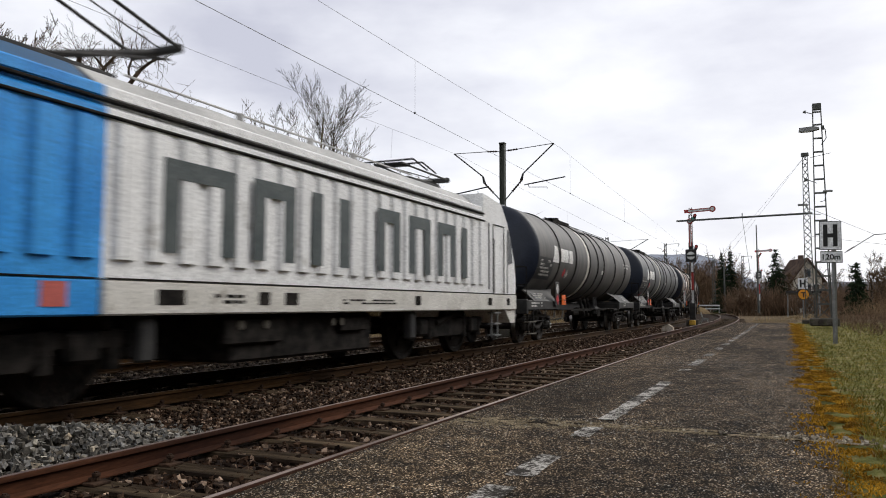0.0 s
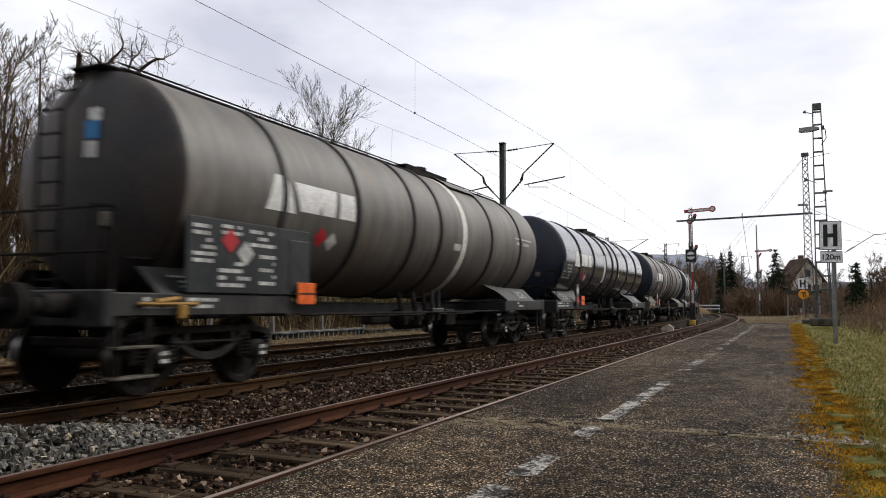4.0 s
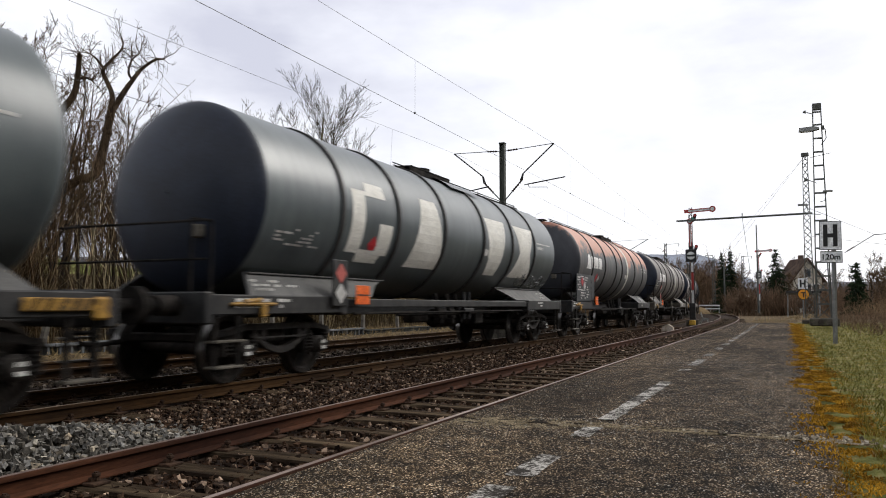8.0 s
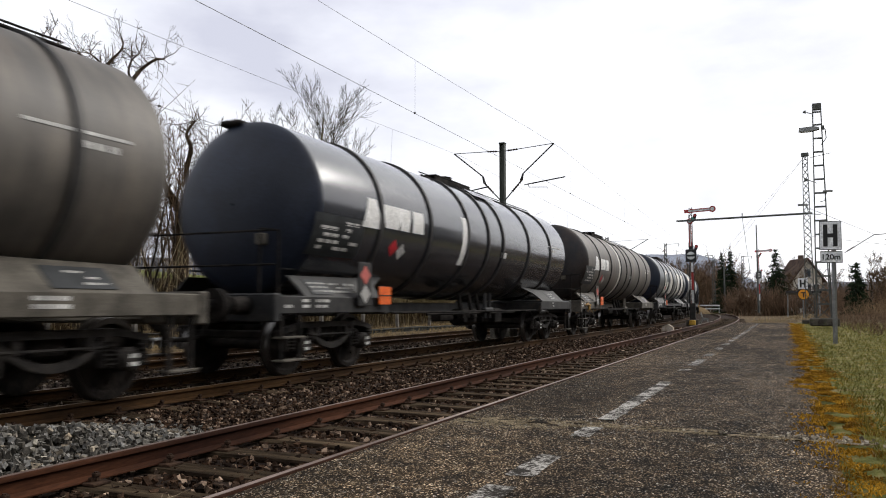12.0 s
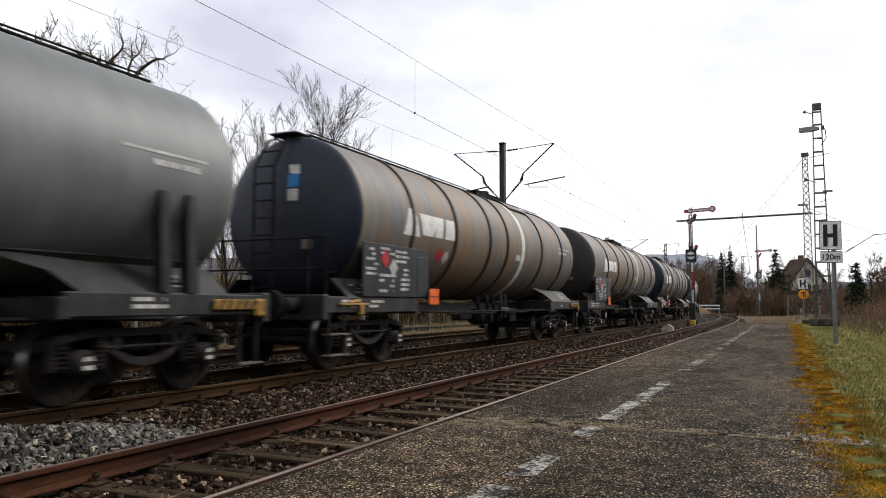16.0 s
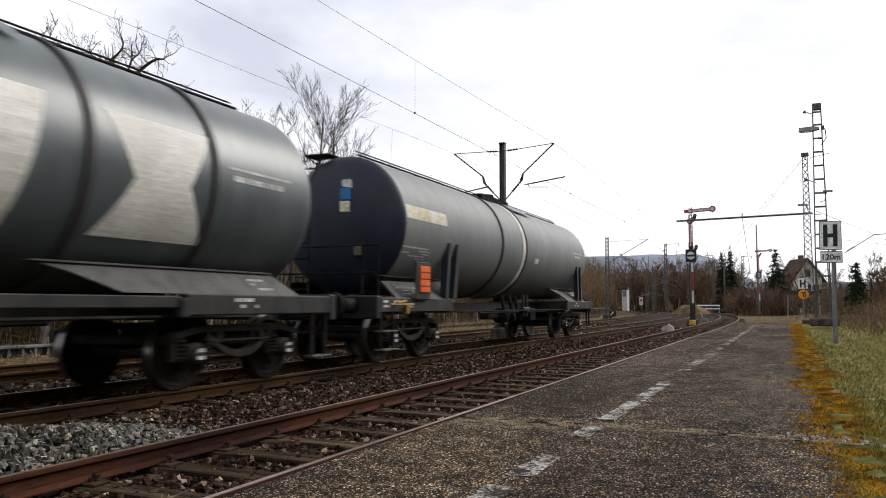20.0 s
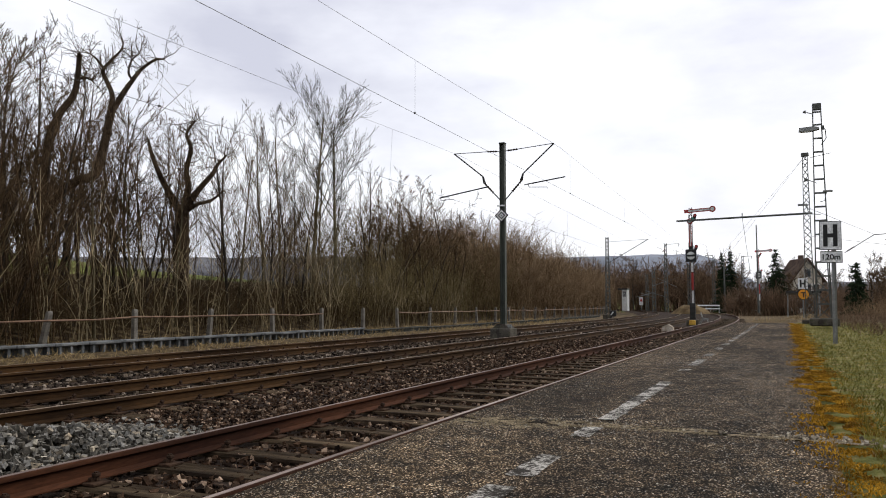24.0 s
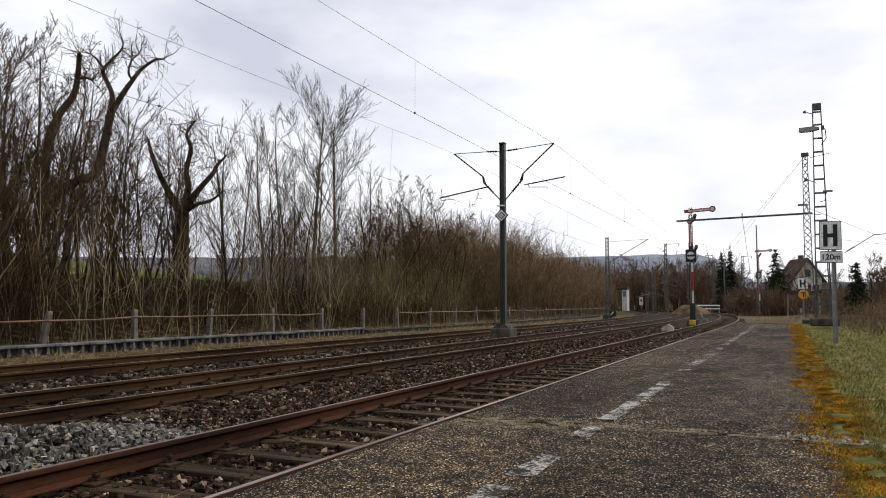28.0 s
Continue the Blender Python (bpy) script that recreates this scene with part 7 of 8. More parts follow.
    for z in (1.62, 2.1):
        part("handrail", Shape().tube([(-1.3, -hf + 0.72, z), (1.3, -hf + 0.72, z)], 0.016), M_STEEL_DARK, w)
    if k in (7, 15, 16, 18):
        rb = Shape().box((1.385, hf - 1.35, 1.06), (0.03, 0.85, 0.13), cut=0.01)
        rb.box((1.39, hf - 0.90, 1.02), (0.06, 0.20, 0.24), cut=0.03)
        bar = part("brake_handle", rb, M_HANDLE, w, "yellow brake handle on a black-striped bar")
        for i in range(5):
            y = hf - 1.72 + 0.15 * i
            st = Shape().add([(1.402, y, 1.0), (1.402, y + 0.06, 1.0), (1.402, y + 0.13, 1.12), (1.402, y + 0.07, 1.12)], [(0, 1, 2, 3)])
            part("stripe", st, M_STEEL_DARK, bar)
    if pale or k in (3, 4, 8, 9, 16, 19, 20):
        brk = Shape()
        brk.tube([(1.38, -hf + 1.1, 1.07), (1.38, -hf + 2.0, 1.07)], 0.022)
        brk.box((1.38, -hf + 1.75, 0.98), (0.05, 0.14, 0.18), cut=0.02)
        brk.rod((1.37, -hf + 1.35, 1.09), (1.37, -hf + 1.7, 1.13), 0.035, 0.028, 8)
        part("brake_handle", brk, M_HANDLE, w, "dirty yellow brake handle")
    # dark lettered panels on the leaning saddle plates
    if logo != "tall":
        for ya, yc in ((-hf + 1.7, -hf + 2.25), (hf - 2.75, hf - 1.95)):
            lo_x, hi_x = 1.31 - 1.05 * 0.03 + 0.008, 1.31 - 1.05 * 0.26 + 0.008
            pl_s = Shape().add([(x, y, z) for dx in (0, 0.008) for x, y, z in ((lo_x + dx, ya, 1.22), (lo_x + dx, yc, 1.22), (hi_x + dx, yc, 1.45), (hi_x + dx, ya, 1.45))],
                               [(4, 5, 6, 7), (0, 1, 5, 4), (1, 2, 6, 5), (2, 3, 7, 6), (3, 0, 4, 7)])
            part("saddle_panel", pl_s, M_PANEL, w, "dark lettered panel on the saddle")
    # top gear: manhole, walkway and its rails
    top = Shape()
    zt = zc + r
    my = (band if band is not None else 0.2)
    top.box((0.0, my + 0.2, zt + 0.075), (0.90, 2.1, 0.03), cut=0.01)
    top.box((0.42, my + 0.2, zt + 0.0), (0.04, 2.1, 0.12))
    top.box((-0.42, my + 0.2, zt + 0.0), (0.04, 2.1, 0.12))
    top.rod((0, my + 0.4, zt - 0.05), (0, my + 0.4, zt + 0.22), 0.28, seg=16)
    part("walkway", top, M_STEEL_DARK, w)
    if k == 12:
        part("landing", Shape().box((-0.30, y0 - 0.03, zt - 0.02), (0.40, 0.34, 0.09), cut=0.03), M_STEEL_DARK, w)
    rail = Shape()
    if rail_top:
        rail.tube([(0.34, y0 - 0.1 if ladder else my - 1.4, zt - 0.01), (0.34, y1 - 0.4, zt - 0.01)], 0.022)
        rail.tube([(0.30, y0 - 0.1 if ladder else my - 1.4, zt + 0.06), (0.30, y1 - 0.5, zt + 0.06)], 0.014)
        y = y0
        while y < y1 - 0.5:
            if ladder or y > my - 1.4:
                rail.rod((0.32, y, zt - 0.06), (0.32, y, zt + 0.06), 0.012, seg=5)
            y += 1.2
    part("safety_rail", rail, M_STEEL_DARK, w) if rail.v else None
    cov = Shape()
    patch(cov, my + 0.25, my + 1.9, 50, 74, r + 0.05, zc)
    part("heat_cover", cov, paint, w)
    if ladder:
        lx = -0.80 if k == 20 else -0.38
        lad = part("ladder", Shape().box((lx + 0.2, y0 - 0.62, 1.24), (0.46, 0.06, 0.05), cut=0.01), M_STEEL_DARK, w)
        for x in (lx, lx + 0.40):
            part("ladder_rail", Shape().tube([(x, y0 - 0.62, 1.2), (x, y0 - 0.62, zc + 0.55 * r), (x, y0 - 0.30, zt - 0.12), (x, y0 + 0.1, zt + 0.08)], 0.024), M_STEEL_DARK, lad)
        for i in range(9):
            z = 1.35 + 0.29 * i
            y = y0 - 0.62 if z < zc + 0.55 * r else y0 - 0.62 + 0.32 * (z - zc - 0.55 * r) / (0.45 * r - 0.12)
            part("rung", Shape().rod((lx, y, z), (lx + 0.40, y, z), 0.016, seg=6), M_STEEL_DARK, lad)
        lab_x = 0.78 if k == 3 else 0.26
        for dz, w_l, h_l, m_l, txt in ((0.74, 0.20, 0.16, M_YELLOW if k in (3, 9, 10) else M_WHITE, "small pale warning label on the tank end"), (0.54, 0.22, 0.22, M_BLUE, "small blue warning label on the tank end"),
                                       (0.30, 0.20, 0.20, M_BEIGE if k == 20 else M_WHITE, "small pale label on the tank end")):
            rr = math.hypot(lab_x, dz) / r
            yl = y0 - 0.42 * (1 - rr ** 3.2) - 0.014
            part("end_label", Shape().box((lab_x, yl, zc + dz), (w_l, 0.014, h_l), m=Matrix.Rotation(0.16 * lab_x, 3, "Z"), cut=0.004), m_l, w, txt)
        # small grating landing over the front end of the tank
        land = Shape().box((lx + 0.25, y0 + 0.02, zt + 0.045), (0.56, 0.46, 0.035), cut=0.01)
        land.rod((lx, y0 - 0.15, zt + 0.04), (lx + 0.05, y0 + 0.14, zt - 0.08), 0.018, seg=6).rod((lx + 0.5, y0 - 0.15, zt + 0.04), (lx + 0.45, y0 + 0.14, zt - 0.05), 0.018, seg=6)
        part("landing", land, M_STEEL_DARK, w)
    # markings on the near side
    mk = Shape()
    if logo == "mark":
        ly = -hf + 3.6 + shift
        fields = [(-0.34, 0.34, -10, 11, 0.6), (0.46, 0.95, -8, 9, -0.6), (1.02, 1.38, -8, 9, -0.2), (1.50, 1.98, -8, 9, 0.12)]
        for a, b, c0, c1, tp in fields:
            part("logo_shape", patch(Shape(), ly + a, ly + b, c0, c1, r, zc, taper=tp), M_LOGO, w, "plain white painted shape")
    if paint is T_GLOSS:
        part("painted_patch", patch(Shape(), -1.25, -0.85, -29, 15, r, zc, na=8), M_LOGO, w, "white upright painted bar")
    if logo == "tall":
        for a, b, c0, c1, tp in ((-4.66, -4.24, -29, 15, 0.0), (-4.24, -3.52, 12, 22, 0.15), (-4.24, -3.52, -36, -26, -0.15), (-3.74, -3.27, -29, -6, 0.0), (-2.45, -0.95, -36, 22, 0.55), (1.70, 2.42, -36, 22, -0.85), (3.40, 5.05, -36, -7, 0.5), (3.80, 4.63, -7, 22, -0.9)):
            part("logo_shape", patch(Shape(), a + go, b + go, c0, c1, r, zc, taper=tp, na=8), M_CREAM, w, "plain cream painted block")
    if logo == "plate":
        patch(mk, -hf + 1.8, -hf + 3.65, 4, 15, r, zc, na=5) if tall_plates else patch(mk, -hf + 2.6, -hf + 4.6, 15, 29, r, zc, na=5)
        part("name_plate", mk, M_BEIGE, w, "faded yellow and white plate")
    tx = Shape()
    barrel_writing(tx, r, zc, hf - 3.1, hf - 2.0, 0, 5.5, 1, rng)
    patch(tx, hf - 3.2, hf - 1.9, 7, 8.5, r, zc)
    patch(tx, 1.25, 1.62, -16, -10, r, zc)
    if not board:
        barrel_writing(tx, r, zc, -hf + shift + 2.1, -hf + shift + 3.3, -30, -8 if logo == "mark" else -18, 5, rng)
    writing(tx, 1.352, -hf + shift + 1.2, -hf + shift + 2.6, 1.0, 1.16, 2, rng)
    writing(tx, 1.352, hf - 3.0, hf - 2.5, 1.0, 1.16, 2, rng)
    for z_s in (1.27, 1.33, 1.39):
        x_s = 1.31 - 1.05 * (z_s - 1.19) + 0.022
        writing(tx, x_s, -hf + 1.75, -hf + 3.1, z_s - 0.028, z_s + 0.028, 1, rng)
        writing(tx, x_s, hf - 2.5, hf - 2.0, z_s - 0.028, z_s + 0.028, 1, rng)
    tagged(part("lettering", tx, M_WHITE, w, "small white unreadable lettering"), kind="stuff")
    if board:
        bd = Shape().box((1.36, -hf + shift + 3.05, 1.66), (0.03, 2.5, 0.92), cut=0.008)
        bd.box((1.36, -hf + shift + 4.05, 1.60), (0.045, 0.5, 0.75), cut=0.01)
        b = part("sign_panel", bd, M_PANEL, w, "dark sign panel full of small white lettering")
        t2 = Shape()
        for (a, c, z0, z1, rws) in ((-1.15, -0.75, 1.55, 2.05, 6), (-0.7, -0.05, 1.26, 1.62, 4), (-0.1, 0.45, 1.80, 2.06, 3), (0.1, 0.5, 1.30, 1.74, 5), (-0.65, -0.15, 1.92, 2.08, 2)):
            writing(t2, 1.379, -hf + shift + 3.05 + a, -hf + shift + 3.05 + c, z0, z1, rws, rng)
        tagged(part("panel_lettering", t2, M_WHITE, b), kind="stuff")
        d1 = diamond(Shape(), 1.378, -hf + shift + 2.55, 1.86, 0.16)
        part("hazard_label", d1, M_RED, b, "red diamond hazard label")
        d2 = diamond(Shape(), 1.378, -hf + shift + 2.85, 1.72, 0.16)
        part("hazard_label", d2, M_WHITE, b, "white diamond hazard label")
    else:
        pn = Shape()
        patch(pn, -hf + shift + 1.9, -hf + shift + 3.35, -34, -6, r, zc, na=6)
        if logo == "mark":
            part("stencil_field", pn, M_PANEL, w, "dark stencil field behind the lettering")
        hold = Shape().box((1.40, -hf + pl + (4.5 if tall_plates else 3.9), 1.52 if tall_plates else 1.40), (0.03, 0.62 if tall_plates else 0.42, 0.72), cut=0.01)
        hl = part("label_holder", hold, fm, w)
        if not tall_plates:
            part("hazard_label", diamond(Shape(), 1.418, -hf + pl + 3.9, 1.55, 0.16), M_WHITE if hazard else M_PINK, hl)
            part("hazard_label", diamond(Shape(), 1.418, -hf + pl + 3.9, 1.24, 0.16), M_RED if hazard else M_WHITE, hl)
    hz = Shape()
    barrel_diamond(hz, -hf + pl + (6.4 if tall_plates else 5.1), -40 if tall_plates else -22, 0.17, r, zc)
    part("hazard_label", hz, M_RED, w, "red diamond hazard label")
    hz2 = Shape()
    barrel_diamond(hz2, -hf + pl + (6.8 if tall_plates else 5.42), -40 if tall_plates else -24, 0.16, r, zc)
    part("hazard_label", hz2, M_WHITE, w, "white diamond hazard label")
    if hazard > 1:
        for dy, a, mt in ((-0.2, -22, M_WHITE), (-0.2, -46, M_RED), (0.42, -46, M_BEIGE), (0.95, -46, M_BEIGE)):
            q = Shape()
            barrel_diamond(q, -hf + pl + 4.2 + dy, a, 0.2, r, zc)
            part("hazard_label", q, mt, w)
    for zp in ((1.42, 1.68) if tall_plates else (1.22,)):
        op = Shape().box((1.43, -hf + pl + 4.55, zp), (0.02, 0.42, 0.31 if not tall_plates else 0.24), cut=0.006)
        plate = part("warning_plate", op, M_ORANGE, w, "orange danger plate with a dark dividing line")
        ln = Shape().box((1.443, -hf + pl + 4.55, zp), (0.004, 0.40, 0.02))
        part("divider", ln, M_PANEL, plate)
    if k in (8, 17):
        q = scribble(Shape(), *((hf - 4.1, hf - 1.7, -44, -36) if k == 8 else (-1.5, hf - 1.6, -40, -30)), r, zc, rng)
        tagged(part("sprayed_scribble", q, M_SPRAY, w, "pale grey sprayed scribble"), kind="stuff")
    if extra == "patch":
        q = Shape()
        patch(q, -hf + shift + 1.95, -hf + shift + 3.2, 2, 20, r, zc)
        part("repaint_patch", q, M_PATCH, w, "square grey repainted patch")
    if extra == "struts":
        for y, s in ((-hf + 3.5, 1), (hf - 2.6, -1)):
            q = Shape()
            for d in (0, 0.42):
                q.prism([(y + d, 1.2), (y + d + 0.16, 1.2), (y + d + 0.20 + 0.14 * s, 2.35), (y + d + 0.14 * s + 0.08, 2.35)], "x", 1.22, 1.36)
            part("tank_strut", q, M_PANEL, w)
    return w


A_RINGS = (-4.88, -2.87, -0.93, 0.31, 1.32, 3.37, 5.42)
B_RINGS = (-4.85, -2.82, -0.78, 0.44, 3.35, 5.45)
G_RINGS = (-4.95, -3.05, -1.0, 1.2, 3.2, 5.05)
JOINTS = [18.9, 35.9, 52.9, 70.6, 87.4, 104.4, 121.15, 137.7, 154.8, 171.5, 188.4, 204.65, 221.6, 238.2, 254.85, 271.45, 288.2, 305.3, 322.1, 338.7, 355.65]
WAGONS = [
    dict(label="dusty dark grey tank wagon with a white band", paint=T_GREY, end=E_BLUE, rings=A_RINGS, band=-1.19, go=0.28, logo="mark", hazard=1, shift=-0.1, pl=-0.45),
    dict(label="slate grey tank wagon with several hazard labels", paint=T_SLATE, end=E_BLUE, rings=A_RINGS, band=-1.19, go=0.12, logo="mark", hazard=2, shift=-0.2, pl=-1.0),
    dict(label="rust-streaked grey tank wagon with ladder and sign panel", paint=T_RUST, end=E_BLUE, rings=B_RINGS, band=1.67, go=-0.05, logo="mark", ladder=True, board=True, extra="patch", shift=0.2, pl=-0.25),
    dict(label="brown-grey tank wagon with ladder and sign panel", paint=T_BROWN, end=E_RUST, rings=B_RINGS, band=1.67, go=0.12, logo="mark", ladder=True, board=True, shift=0.0, pl=-0.4),
    dict(label="glossy black tank wagon reflecting the sky", paint=T_GLOSS, end=E_BLUE, rings=A_RINGS, band=None, logo="mark", hazard=1, shift=-0.4, pl=-0.9),
    dict(label="dusty brown-grey tank wagon with pale saddles", paint=T_BROWN, end=E_BLUE, rings=A_RINGS, band=-1.19, go=0.12, logo="mark", pale=True, hazard=1, shift=0, pl=-0.9),
    dict(label="slate grey tank wagon with tall cream shapes", paint=T_GREEN, end=E_BLUE, rings=G_RINGS, band=0.65, logo="tall", go=0.1, shift=0, pl=-0.6),
    dict(label="slate grey tank wagon with tall shapes and scribbles", paint=T_GREEN, end=E_BLUE, rings=G_RINGS, band=None, logo="tall", go=0.1, shift=0, pl=-0.3),
    dict(label="dark tank wagon with faded red top and sign panel", paint=T_RED, end=T_RED_END, rings=B_RINGS, band=1.67, go=0.12, logo="mark", ladder=True, board=True, shift=-0.55, pl=-0.65),
    dict(label="dusty grey tank wagon with ladder and pale saddles", paint=T_BROWN, end=E_BLUE, rings=B_RINGS, band=1.67, logo="mark", ladder=True, pale=True, shift=-0.45, pl=-1.2),
    dict(label="dusty brown-grey tank wagon with a cream band", paint=T_BROWN, end=E_BLUE, rings=A_RINGS, band=-1.19, go=0.12, logo="mark", pale=True, shift=-0.9, pl=-1.3),
    dict(label="glossy black tank wagon with white lettering", paint=T_GLOSS, end=E_BLUE, rings=A_RINGS, band=None, logo="mark", shift=-0.3, pl=-0.9),
    dict(label="brown-grey weathered tank wagon with a white band", paint=T_BROWN, end=E_RUST, rings=A_RINGS, band=-1.19, go=0.12, logo="mark", pale=True, shift=-0.5, pl=-1.0),
    dict(label="slate grey tank wagon with tall cream shapes", paint=T_GREEN, end=E_BLUE, rings=G_RINGS, band=0.65, logo="tall", go=0.3, shift=0, pl=-0.6),
    dict(label="plain mid grey tank wagon with a yellow plate", paint=T_MID, end=E_BLUE, rings=(-0.05, 1.55), band=-0.22, bands=(2.65,), logo="plate", r=1.34, zc=2.60, extra="struts", shift=-0.3, pl=-1.3),
    dict(label="rusty brown tank wagon with ladder and sign panel", paint=T_RUST, end=E_BLUE, rings=B_RINGS, band=1.67, go=0.12, logo="mark", ladder=True, board=True, shift=0, pl=-0.1),
    dict(label="rusty brown tank wagon with a bright white band", paint=T_RUST, end=E_RUST, rings=B_RINGS, band=1.67, go=0.25, logo="mark", board=True, shift=0, pl=-0.7),
    dict(label="dusty brown-grey tank wagon with a cream band", paint=T_BROWN, end=E_BLUE, rings=A_RINGS, band=-1.19, go=0.12, logo="mark", pale=True, hazard=1, shift=-0.4, pl=-1.0),
    dict(label="slate grey tank wagon with ladder and tall shapes", paint=T_GREEN, end=E_BLUE, rings=G_RINGS, band=0.65, logo="tall", go=-0.2, ladder=True, shift=0, pl=-0.5),
    dict(label="plain mid grey last tank wagon with orange plates", paint=T_MID, end=E_BLUE, rings=(-1.43, 0.44), band=0.28, logo="plate", r=1.34, zc=2.60, ladder=True, extra="struts", shift=-0.3, pl=-2.15, tall_plates=True),
]
ROLLING = []
for k_w, spec in enumerate(WAGONS):
    span = JOINTS[k_w + 1] - JOINTS[k_w]
    first = len(WHEELS)
    wag = wagon(k_w + 1, span, **spec)
    ROLLING.append((wag, (JOINTS[k_w] + JOINTS[k_w + 1]) / 2, span / 2 - 2.7, WHEELS[first:]))

# ---- the electric locomotive at the head of the train ----
M_LOCO_WHITE = surface("soiled_white_loco_paint", (0.80, 0.80, 0.79), (0.87, 0.87, 0.86), 1.2, 0.42, fine=30, bump=0.04, wear=(0.36, 0.34, 0.30), wear_at=(0.58, 0.75), wear_scale=2.0)
M_LOCO_SKIRT = surface("dusty_cream_skirt_paint", (0.58, 0.56, 0.51), (0.72, 0.70, 0.65), 1.5, 0.5, fine=30, bump=0.04, wear=(0.22, 0.19, 0.15), wear_at=(0.58, 0.75), wear_scale=2.0)
M_LOCO_BLUE = surface("bright_blue_loco_paint", (0.025, 0.24, 0.64), (0.045, 0.31, 0.74), 1.2, 0.4, fine=30, bump=0.04)
M_LOCO_BLUE_DARK = surface("dark_blue_loco_roof", (0.012, 0.075, 0.17), (0.03, 0.12, 0.24), 1.2, 0.5, fine=30, bump=0.04)
M_LOCO_ROOF = surface("grey_loco_roof", (0.34, 0.335, 0.32), (0.48, 0.47, 0.45), 1.2, 0.55, fine=30, bump=0.05)
M_LOCO_LETTER = surface("slate_letter_paint", (0.055, 0.070, 0.072), (0.085, 0.10, 0.10), 2, 0.5, fine=30, bump=0.03)
M_GLASS_DARK = plain("dark_cab_glass", (0.012, 0.014, 0.016), 0.08)


def loco_wheels(loco, y):
    ws = Shape().rod((-0.95, 0, 0), (0.95, 0, 0), 0.10, seg=12)
    for s in (-1, 1):
        c = s * 0.7525
        ws.lathe([(c - s * 0.075, 0.12), (c - s * 0.075, 0.5), (c - s * 0.09, 0.53), (c - s * 0.09, 0.65), (c - s * 0.05, 0.65), (c - s * 0.045, 0.628), (c + s * 0.06, 0.622),
                  (c + s * 0.06, 0.54), (c + s * 0.02, 0.51), (c + s * 0.02, 0.2), (c + s * 0.07, 0.18), (c + s * 0.07, 0.05)], 36, "x")
        for k in range(3):
            a = k * 2.094
            ws.rod((c + s * 0.02, 0.36 * math.cos(a), 0.36 * math.sin(a)), (c + s * 0.05, 0.36 * math.cos(a), 0.36 * math.sin(a)), 0.05, seg=8)
    w = part("wheelset", ws, M_WHEEL, loco, "large steel driving wheelset", smooth=40, at=pose(0, y, 0.625))
    WHEELS.append((w, y, 0.625, 0.625))


